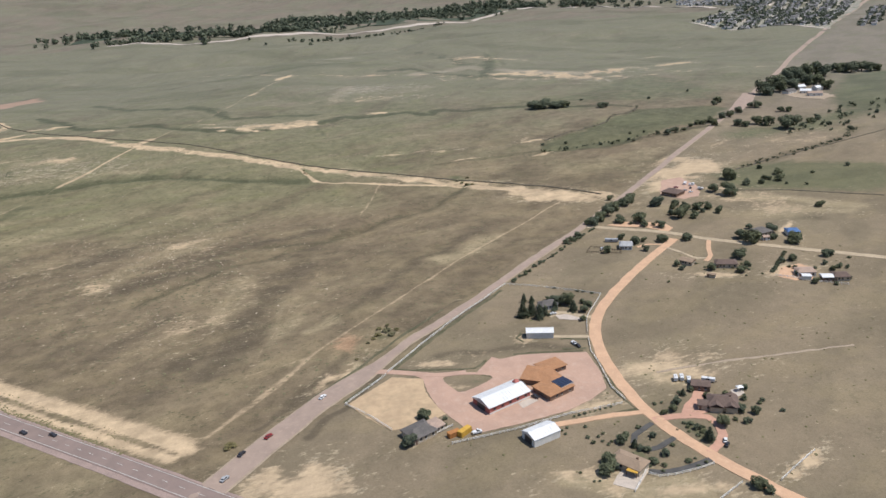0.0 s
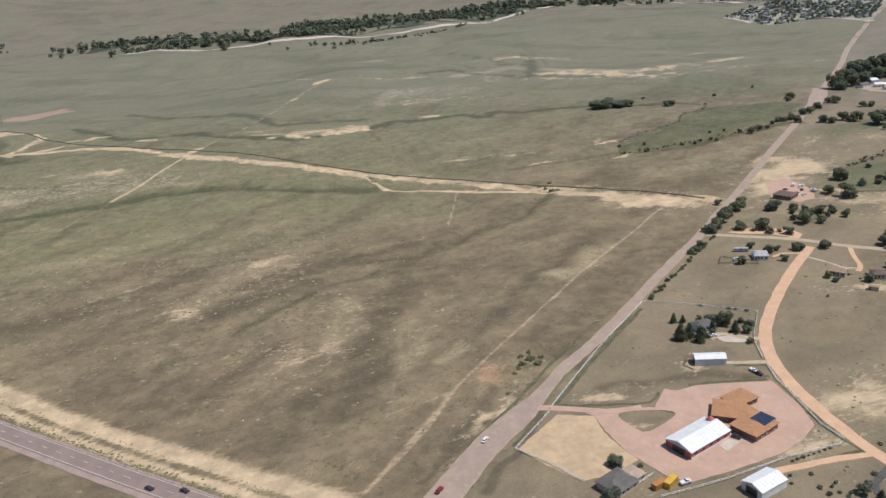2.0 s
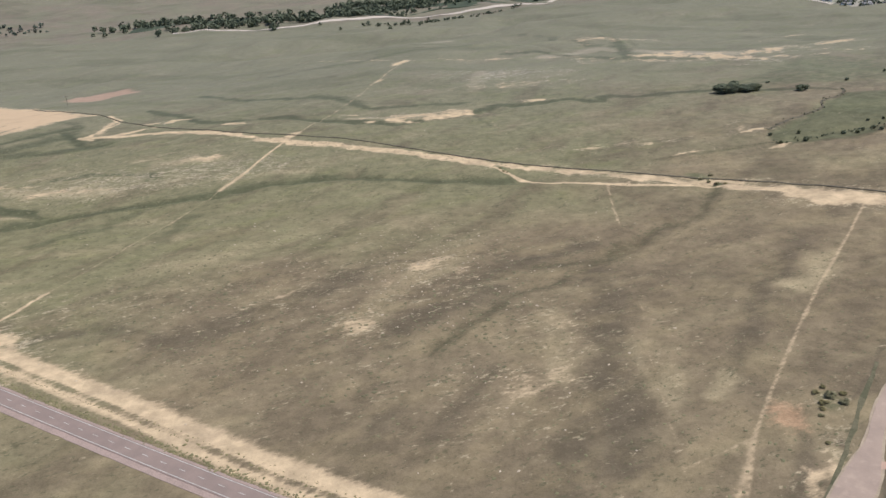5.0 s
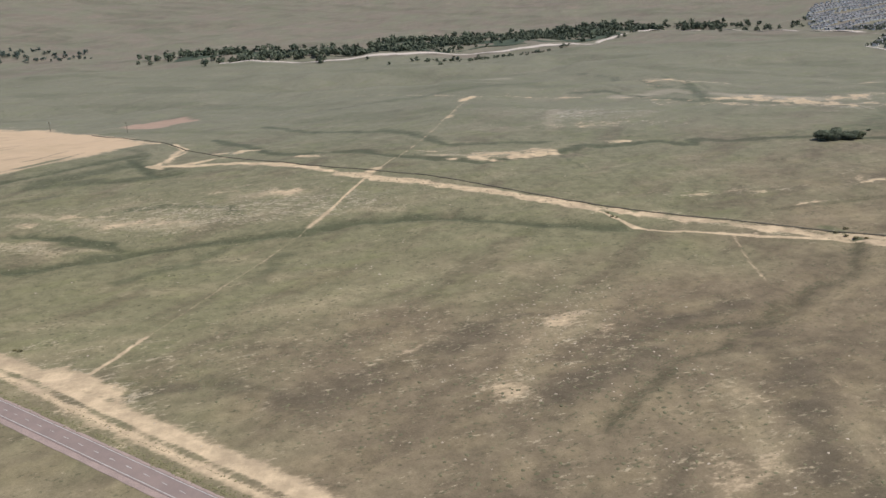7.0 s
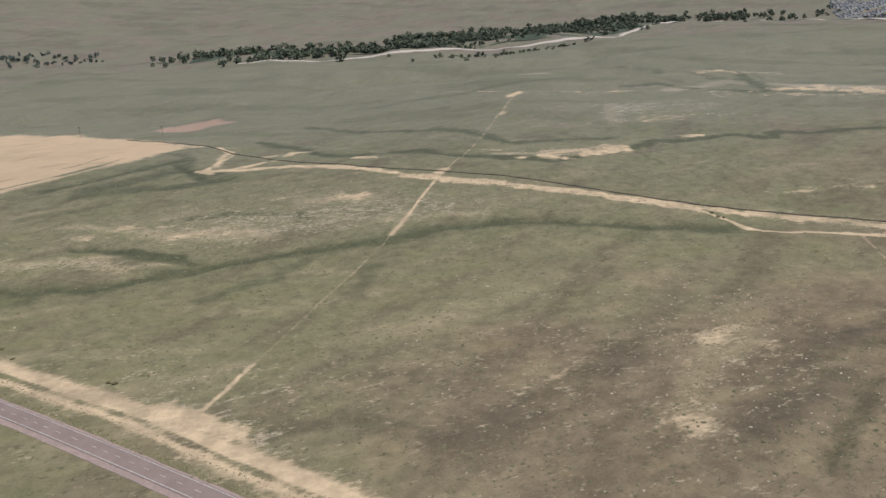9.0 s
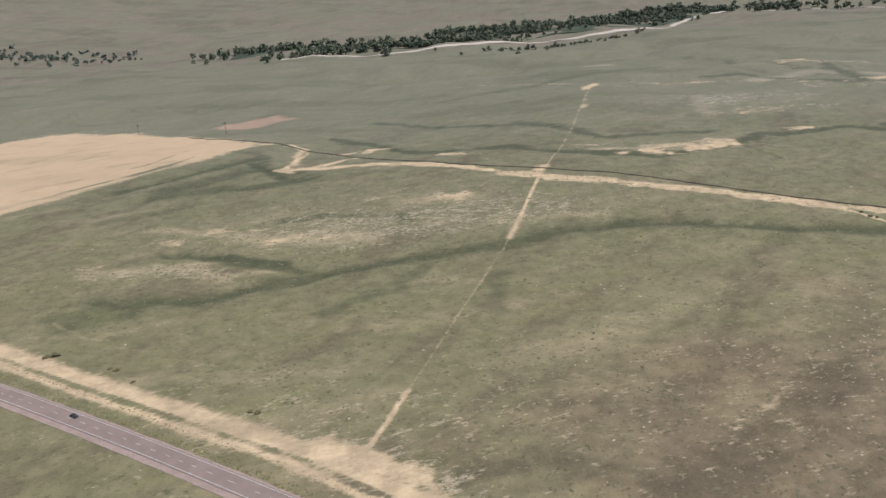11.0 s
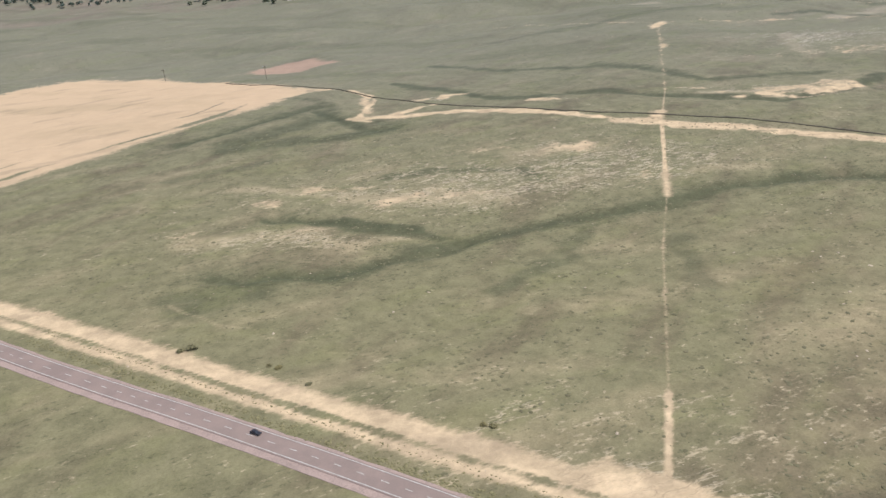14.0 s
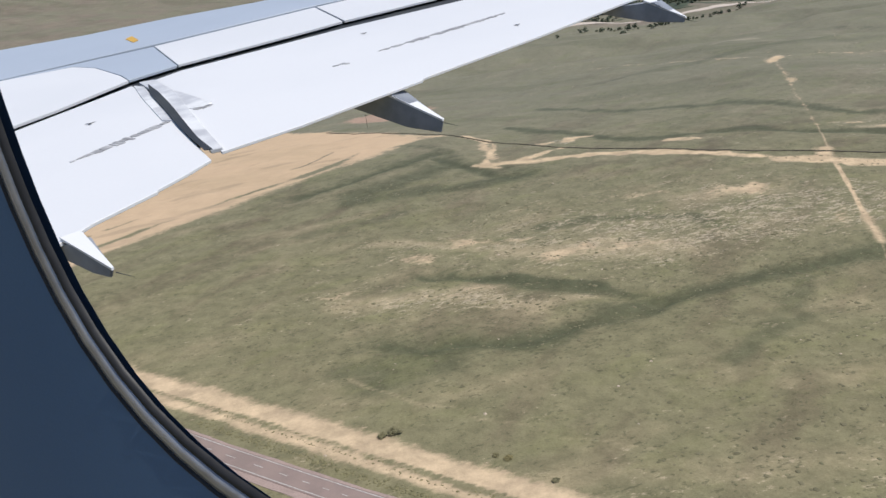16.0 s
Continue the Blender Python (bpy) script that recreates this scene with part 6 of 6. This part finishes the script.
scatter("roadside_brush", 2400, lambda r: (lambda t, o: (-450 + 520 * t + o * 0.5, 458 - 295 * t + o))(r.random(), r.gauss(-11.0, 1.1)), 0.42, M_SAGE, "low brush between the sandy bank and the highway", "scrub", 17, 0.45)
scatter("sage_scrub", 900, lambda r: (lambda t, o: (-450 + 520 * t + o * 0.5, 458 - 295 * t + o))(r.random(), r.choice((-2.9, -5.0, -5.0)) + r.gauss(0, 0.35)), 0.26, M_SAGE, "brush along the sandy bank", "scrub", 14, 0.5)
def in_pasture(x, y):
    """Off the roads, drives and yards."""
    xs, ys = np.array([x]), np.array([y])
    return away(xs, ys, DIRT_ROAD)[0] > 4.5 and away(xs, ys, CROSS_ROAD)[0] > 4 and not inside(xs, ys, YARD_RING)[0] and x > 108 + (y - 110) * 0.64


YARD_RING = [(176, 200), (260, 216), (261, 180), (241, 160), (204, 150), (180, 150), (148, 178)]
scatter("yard_scrub", 420, lambda r: (r.uniform(190, 430), r.uniform(120, 345)), 0.42, M_SAGE, "low tufts in the pastures", "scrub", 15, 0.6, keep=in_pasture)


def clumps(name, spots, count, leaf, material, label, seed):
    """Far tree crowns as many leaf sprays, in one sheet of stuff."""
    rng = random.Random(seed)
    verts, faces = [], []
    for x, y, s in spots:
        z = height(x, y)
        lobes = [((x + rng.uniform(-0.3, 0.3) * s, y + rng.uniform(-0.3, 0.3) * s, z + s * rng.uniform(0.2, 0.6)), s * rng.uniform(0.2, 0.36)) for _ in range(5)]
        v, f = leaves(rng, lobes, count, leaf * s)
        k = len(verts)
        verts += v
        faces += [tuple(i + k for i in q) for q in f]
    me = bpy.data.meshes.new(name)
    me.from_pydata(verts, [], faces)
    me.materials.append(material)
    return tagged(new(name, me), label, "woods", kind="stuff")


def along(rng, points, count, wide, lo, hi):
    line = smooth_line(points, 10)
    out = []
    for _ in range(count):
        x, y = rng.choice(line)
        out.append((x + rng.gauss(0, wide), y + rng.gauss(0, wide), rng.uniform(lo, hi)))
    return out


rng = random.Random(21)
belt = along(rng, [(-700, 2080), (-350, 2200), (-186, 2420), (-16, 2560), (237, 2620), (472, 2600), (705, 2600)], 420, 55, 14, 26)
belt += along(rng, [(-900, 2250), (-500, 2350), (-250, 2560)], 200, 70, 14, 26)
belt += along(rng, [(-420, 2010), (-113, 1876), (-230, 2100)], 14, 30, 10, 16)
belt += along(rng, [(-160, 1930), (-60, 1925), (60, 2020), (170, 2160)], 60, 14, 5, 10)
belt += along(rng, [(-300, 2220), (-40, 2320), (150, 2420), (340, 2500)], 330, 55, 9, 20)
belt += along(rng, [(700, 2480), (900, 2560)], 20, 40, 10, 18)
clumps("creek_woods", belt, 46, 0.16, M_HAZYLEAF, "far belt of cottonwood trees along a creek", 22)
bank = along(rng, CREEK, 60, 1.6, 0.7, 1.8)
bank += along(rng, [(283, 628), (337, 640), (419, 675), (482, 715)], 70, 4, 0.9, 2.6)
bank += along(rng, [(580, 643), (550, 605), (491, 566), (437, 531)], 110, 1.5, 1.2, 2.4)
bank += along(rng, [(520, 650), (600, 690), (680, 760)], 40, 12, 3, 7)
clumps("creek_brush", bank, 60, 0.13, M_LEAF, "dark brush along a winding creek", 23)
far_hill = [(lambda t, o: (-1300 - 700 * t + o, 2400 + 260 * t + o, rng.uniform(9, 18)))(rng.random(), rng.gauss(0, 35)) for _ in range(130)]
clumps("hill_woods", far_hill, 30, 0.18, M_HAZYLEAF, "far dark scrub on distant slopes", 24)


# ---- suburb ----
def suburb_house(seed, w, d):
    ob = new("suburb_house")
    tagged(ob, "far suburban house with a shingle roof", "house", "suburb houses")
    part("wall", wall_mesh(w, d, 4.2, 1.8, True), M_SUBWALL, ob)
    part("roof", roof_mesh(w, d, 4.2, 1.8, 0.4, 0.0 if seed % 2 else 2.5), M_SUBROOF, ob)
    return ob


SUBURB_EDGE = [(745, 1748), (790, 1674), (868, 1572), (932, 1510), (1040, 1700), (1175, 1920), (1310, 2180), (1371, 2551), (1230, 2560), (1088, 2215), (911, 2010)]
SUBURB_EAST = [(985, 1520), (1090, 1430), (1330, 1750), (1215, 1890)]
SUBURB_FAR = [(880, 2420), (975, 2230), (1088, 2215), (1230, 2560), (1300, 2900), (1290, 3040), (1079, 2930), (950, 2640)]
rng = random.Random(31)
protos = [suburb_house(i, 8.5 + i, 7.5 + (i % 2)) for i in range(4)]
used, yard_trees, far_roofs = set(), [], []


def rows_in(ring, row, gap, turn):
    c, s = math.cos(turn), math.sin(turn)
    cx, cy = sum(p[0] for p in ring) / len(ring), sum(p[1] for p in ring) / len(ring)
    out = []
    for i in range(-60, 60):
        for j in range(-60, 60):
            v = j * row + (row * 0.22 if j % 2 else -row * 0.22)
            u = i * gap
            out.append((cx + u * c - v * s, cy + u * s + v * c))
    ok = inside(np.array([p[0] for p in out]), np.array([p[1] for p in out]), ring)
    return [p for p, k in zip(out, ok) if k]


spots = rows_in(SUBURB_EDGE, 19, 11.5, radians(60)) + rows_in(SUBURB_EAST, 34, 24, radians(60)) + rows_in(SUBURB_FAR, 22, 12.5, radians(25))
for n, (x, y) in enumerate(spots):
    if rng.random() < 0.12:
        continue
    x, y = x + rng.uniform(-1.5, 1.5), y + rng.uniform(-1.5, 1.5)
    if rng.random() < 0.95 and y < 2350:
        yard_trees += [(x + rng.uniform(-9, 9), y + rng.uniform(-9, 9), rng.uniform(6, 12)) for _ in range(3 if x < 1000 or y < 1800 else 2)]
    elif rng.random() < 0.2:
        yard_trees.append((x + rng.uniform(-9, 9), y + rng.uniform(-9, 9), rng.uniform(3, 6)))
    i = rng.randrange(4)
    turn = (60 if y < 2350 else 25) + rng.choice((0, 90)) + rng.uniform(-4, 4)
    m = pose(x, y, height(x, y), 0, 0, turn)
    if len(used) < 4 and i not in used:
        used.add(i)
        protos[i].matrix_basis = m
    elif len(far_roofs) + n < 290:
        copy_thing(protos[i], m)
    else:
        far_roofs.append((x, y, turn))
clumps("suburb_trees", yard_trees, 26, 0.18, M_HAZYLEAF, "far street and garden trees of the suburb", 33)


def far_estate():
    for name, material, label in (("estate_roofs", M_SUBROOF, "far rows of dark shingle roofs"), ("estate_walls", M_SUBWALL, "pale walls of far rows of houses")):
        verts, faces = [], []
        for x, y, turn in far_roofs:
            src = roof_mesh(9.5, 8, 4.2, 1.8, 0.4, 0) if name == "estate_roofs" else wall_mesh(9.5, 8, 4.2, 1.8, True)
            m, k = pose(x, y, height(x, y), 0, 0, turn), len(verts)
            verts += [m @ v.co for v in src.verts]
            src.verts.index_update()
            faces += [[v.index + k for v in f.verts] for f in src.faces]
            src.free()
        me = bpy.data.meshes.new(name)
        me.from_pydata(verts, [], faces)
        me.materials.append(material)
        tagged(new(name, me), label, "houses", kind="stuff")


far_estate()
for i in range(5):
    a = Vector((790 + i * 36, 1760 - i * 60))
    ribbon("suburb_street", [(a.x, a.y), (a.x + 130, a.y + 220), (a.x + 250, a.y + 430)], 8, M_CONCRETE, 0.5, label="pale street between far houses")

# prototypes that stand nowhere
for group in KINDS.values():
    for proto in group:
        if proto not in PLACED:
            for o in list(proto.children) + [proto]:
                bpy.data.objects.remove(o)

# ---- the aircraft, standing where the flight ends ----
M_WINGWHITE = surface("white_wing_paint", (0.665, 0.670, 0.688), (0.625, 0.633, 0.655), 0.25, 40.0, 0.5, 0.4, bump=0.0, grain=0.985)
M_WINGGREY = surface("grey_wing_paint", (0.40, 0.445, 0.515), (0.38, 0.425, 0.495), 0.5, 60.0, 0.4, 0.5, bump=0.0, grain=0.97)
M_SLOT = surface("dark_slot", (0.035, 0.04, 0.05), (0.05, 0.055, 0.06), 2.0, 8.0, 0.7, bump=0.0)
M_GRIME = surface("oily_grime", (0.26, 0.26, 0.27), (0.45, 0.45, 0.46), 3.0, 9.0, 0.6, bump=0.0)
M_METAL = surface("bare_worn_metal", (0.78, 0.78, 0.78), (0.50, 0.50, 0.52), 3.0, 9.0, 0.35, 0.5, 0.0, 0.05, grain=0.9)
# grey paint made darker, to carry the shade on the fairings' sides
M_FAIRING = surface("grey_fairing_paint_shaded", (0.24, 0.26, 0.30), (0.28, 0.30, 0.34), 1.0, 6.0, 0.5, bump=0.02)
# dark blue-grey stands in for the unlit cabin's shade on pale plastic
M_CABIN = surface("shaded_cabin_plastic", (0.085, 0.150, 0.245), (0.078, 0.138, 0.23), 6.0, 900.0, 0.6, 0.3, bump=0.02, grain=0.95)
M_SEAL = surface("dark_window_seal", (0.02, 0.02, 0.022), (0.03, 0.03, 0.032), 20.0, 90.0, 0.5, bump=0.02)
M_RIM = surface("silver_window_rim", (0.44, 0.43, 0.44), (0.37, 0.36, 0.37), 15.0, 80.0, 0.32, 0.5, 0.5, 0.02)
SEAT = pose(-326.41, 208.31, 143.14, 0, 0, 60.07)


def skin_z(o, f):
    """The wing's upper side, out from the cabin and forward of the seat."""
    return -1.6 + 0.12 * o + 0.05 * f


def plate(name, ring, material, parent, thick=0.06, lift=0.0, bevel=0.012, label=""):
    bm = bmesh.new()
    top = [bm.verts.new((o, f, skin_z(o, f) + lift)) for o, f in ring]
    low = [bm.verts.new((o, f, skin_z(o, f) + lift - thick)) for o, f in ring]
    n = len(ring)
    bm.faces.new(top)
    bm.faces.new(low[::-1])
    for i in range(n):
        j = (i + 1) % n
        bm.faces.new((top[j], top[i], low[i], low[j]))
    bmesh.ops.recalc_face_normals(bm, faces=bm.faces)
    if bevel:
        bmesh.ops.bevel(bm, geom=bm.edges[:], offset=min(bevel, thick * 0.3), segments=1, affect="EDGES")
    return part(name, bm, material, parent, label)


def build_wing():
    ob = new("aircraft_wing")
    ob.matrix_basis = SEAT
    tagged(ob, "white airliner wing with lowered flaps and track fairings", "aircraft wing")
    plate("wing_box", [(1.6, 10.6), (4.66, 9.96), (6.46, 9.04), (8.42, 8.22), (13.5, 5.2), (15.5, 3.9), (15.5, 5.4), (9.6, 9.4), (8.81, 9.95), (7.88, 10.86), (6.82, 11.56), (5.97, 12.47), (1.6, 15.2)], M_WINGGREY, ob, 0.35, 0, 0.004, "pale grey wing box")
    plate("slot_floor", [(1.6, 10.4), (4.7, 9.9), (6.44, 9.0), (8.8, 8.06), (13.0, 5.0), (13.0, 3.6), (8.6, 5.4), (4.9, 6.9), (4.3, 6.0), (3.70, 4.98), (3.60, 5.0), (4.0, 5.9), (4.5, 6.9), (1.6, 6.9)], M_SLOT, ob, 0.03, -0.06, 0.0)
    plate("shroud_panel", [(4.62, 9.88), (6.18, 8.98), (5.42, 7.53), (4.86, 7.62), (5.0, 7.95), (5.25, 8.83), (5.27, 9.34)], M_WINGGREY, ob, 0.03, 0, 0.003)
    plate("shroud_panel", [(1.6, 10.3), (4.60, 9.88), (5.25, 9.32), (5.235, 8.82), (4.985, 7.95), (4.845, 7.61), (3.91, 7.42), (3.33, 7.38), (1.6, 7.34)], M_WINGWHITE, ob, 0.03, 0, 0.003)
    plate("spoiler", [(6.205, 8.99), (6.40, 8.90), (8.27, 8.12), (7.39, 6.83), (6.88, 6.99), (5.445, 7.54)], M_WINGWHITE, ob, 0.03, 0, 0.003)
    plate("spoiler", [(8.30, 8.11), (10.6, 6.98), (9.7, 5.72), (7.42, 6.82)], M_WINGWHITE, ob, 0.03, 0, 0.003)
    plate("spoiler", [(10.64, 6.96), (12.6, 5.82), (11.9, 4.6), (9.74, 5.70)], M_WINGWHITE, ob, 0.03, 0, 0.003)
    inner = plate("inboard_flap", [(1.4, 7.12), (3.22, 7.16), (3.92, 7.23), (4.68, 7.31), (4.45, 6.73), (4.16, 6.11), (3.80, 5.43), (3.52, 4.89), (3.29, 4.43), (3.04, 4.38), (2.785, 4.35), (2.77, 4.325), (2.3, 4.31), (2.05, 4.25), (1.4, 4.16)], M_WINGWHITE, ob, 0.022, 0, 0.003)
    outer = plate("outboard_flap", [(4.84, 7.22), (5.24, 7.22), (7.02, 6.48), (8.25, 5.78), (9.81, 4.86), (11.4, 3.9), (10.4, 2.74), (7.98, 3.41), (6.55, 3.69), (5.23, 4.03), (5.17, 4.0), (4.0, 4.28), (3.43, 4.48), (3.58, 4.76), (3.78, 5.14), (4.14, 5.82), (4.54, 6.55)], M_WINGWHITE, ob, 0.022, 0, 0.003)
    plate("flap_seal", [(4.75, 7.28), (4.86, 7.17), (4.62, 6.58), (4.22, 5.86), (3.84, 5.19), (3.46, 4.50), (3.40, 4.56), (3.68, 5.12), (4.03, 5.76), (4.42, 6.50)], M_METAL, ob, 0.03, 0.018, 0.004, "curved bare metal flap seal")
    plate("seal_gap", [(4.70, 7.06), (4.50, 6.62), (4.17, 5.99), (3.82, 5.36), (3.58, 4.92), (3.41, 4.55), (3.38, 4.60), (3.54, 4.94), (3.76, 5.38), (4.10, 6.02), (4.42, 6.64)], M_SLOT, ob, 0.006, 0.022, 0)
    plate("wear_plate", [(4.60, 6.60), (4.58, 6.43), (4.36, 5.69), (4.24, 5.65), (4.16, 5.77)], M_METAL, outer, 0.010, 0.008, 0)
    plate("wear_plate", [(4.67, 7.26), (4.66, 7.08), (4.24, 6.26), (3.89, 5.58), (3.86, 5.72), (4.36, 6.70)], M_METAL, inner, 0.010, 0.008, 0)
    rng = random.Random(3)
    for a, b, count, host in (((2.97, 5.63), (3.92, 5.66), 22, inner), ((6.04, 5.16), (7.60, 4.64), 44, outer), ((5.5, 5.28), (5.61, 5.22), 3, outer), ((4.30, 5.64), (4.16, 5.70), 4, outer)):
        for i in range(count):
            t = (i + rng.random() * 0.5) / count
            o, f = a[0] + (b[0] - a[0]) * t, a[1] + (b[1] - a[1]) * t
            w, d = rng.uniform(0.008, 0.024), rng.uniform(0.02, 0.10) * (0.35 + 0.65 * math.sin(math.pi * t))
            plate("grime_streak", [(o - w, f - d), (o + w, f - d), (o + w, f + d * 0.4), (o - w, f + d * 0.4)], M_GRIME, host, 0.004, 0.005, 0)
    for o, f, host in ((3.64, 6.47, inner), (6.72, 5.94, outer), (7.00, 4.16, outer)):
        text = bpy.data.curves.new("marking", "FONT")
        text.body, text.size, text.extrude, text.align_x = "2", 0.15, 0.001, "CENTER"
        text.materials.append(M_SLOT)
        t = new("marking", text)
        t.parent = host
        t.matrix_basis = pose(o, f, skin_z(o, f) + 0.010, 0, 0, -78) @ Matrix.Diagonal((0.8, 2.0, 1, 1))
    plate("warning_mark", [(6.56, 10.13), (6.72, 10.20), (6.50, 9.74), (6.38, 9.69)], M_YELLOW, ob, 0.004, 0.006, 0, "small yellow warning mark")

    def fairing(o, wide, side):
        """A tapering keel under the flap: its inboard side through (forward, up), coloured dark for shade, its white
        upper face, and a wick at the tip.
        """
        taper = (1, 1, 0.12, 0.12, 0.75, 1)
        near, far = [(o, f, z) for f, z in side], [(o + wide * k, f, z) for k, (f, z) in zip(taper, side)]
        body = solid([near, far])
        bmesh.ops.bevel(body, geom=body.edges[:], offset=0.006, segments=2, affect="EDGES")
        body = part("track_fairing", body, M_FAIRING, ob, "keel-shaped flap track fairing, grey paint darkened for shade")
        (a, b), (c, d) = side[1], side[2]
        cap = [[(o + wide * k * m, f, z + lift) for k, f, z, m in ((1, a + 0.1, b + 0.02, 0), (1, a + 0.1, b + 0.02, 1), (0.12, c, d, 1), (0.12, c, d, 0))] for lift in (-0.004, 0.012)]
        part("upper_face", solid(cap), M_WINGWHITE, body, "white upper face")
        tip = side[2]
        wick = bmesh.new()
        limb(wick, (o + 0.02, tip[0], tip[1] - 0.02), (o + 0.06, tip[0] - 0.10, tip[1] - 0.05), 0.003, 0.001, 5)
        part("static_wick", wick, M_SLOT, body)

    fairing(2.07, 0.13, [(4.70, -1.20), (4.176, -1.146), (3.824, -1.254), (3.857, -1.304), (4.03, -1.300), (4.35, -1.24)])
    fairing(4.85, 0.20, [(4.95, -0.86), (4.094, -0.838), (3.608, -1.045), (3.639, -1.138), (3.968, -1.10), (4.463, -0.960)])
    fairing(7.91, 0.25, [(4.10, -0.52), (3.11, -0.499), (2.78, -0.67), (2.80, -0.712), (3.145, -0.689), (3.68, -0.570)])


def outline(scale, o, drop=0.0):
    """The cabin window's rounded outline, in the plane o out from the seat."""
    out = []
    for i in range(72):
        a = 2 * math.pi * i / 72
        c, s = math.cos(a), math.sin(a)
        k = (abs(c) ** 3.0 + abs(s) ** 3.0) ** (-1 / 3.0)
        out.append((o, 0.113 + 0.2 * scale * k * c, 0.03 + 0.2 * scale * k * s))
    return out


def hoop(name, profile, material, parent, label=""):
    """A band round the window through outlines of (scale, o)."""
    bm = bmesh.new()
    rows = [[bm.verts.new(p) for p in outline(*q)] for q in profile]
    for a, b in zip(rows, rows[1:]):
        for i in range(72):
            j = (i + 1) % 72
            bm.faces.new((a[i], a[j], b[j], b[i]))
    return part(name, bm, material, parent, label, True)


def build_window():
    ob = new("cabin_window")
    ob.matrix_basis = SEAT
    tagged(ob, "rounded aircraft cabin window with dark seal and silver rim", "window")
    hoop("outer_seal", [(0.996, 0.1415), (0.996, 0.1395), (1.006, 0.1388), (1.012, 0.1400), (0.996, 0.1415)], M_SEAL, ob)
    hoop("rim", [(1.008, 0.1395), (1.011, 0.1385), (1.025, 0.1376), (1.038, 0.1380), (1.040, 0.1395), (1.008, 0.1395)], M_RIM, ob, "silver window rim")
    hoop("inner_seal", [(1.038, 0.1388), (1.040, 0.1376), (1.044, 0.1370), (1.052, 0.1378), (1.034, 0.1388)], M_SEAL, ob)
    hoop("reveal_panel", [(1.046, 0.1376), (1.12, 0.134), (1.5, 0.118), (2.2, 0.098), (3.2, 0.08), (3.2, 0.11), (2.2, 0.13), (1.05, 0.15)], M_CABIN, ob, "moulded cabin panel, shade put into its dark blue-grey")


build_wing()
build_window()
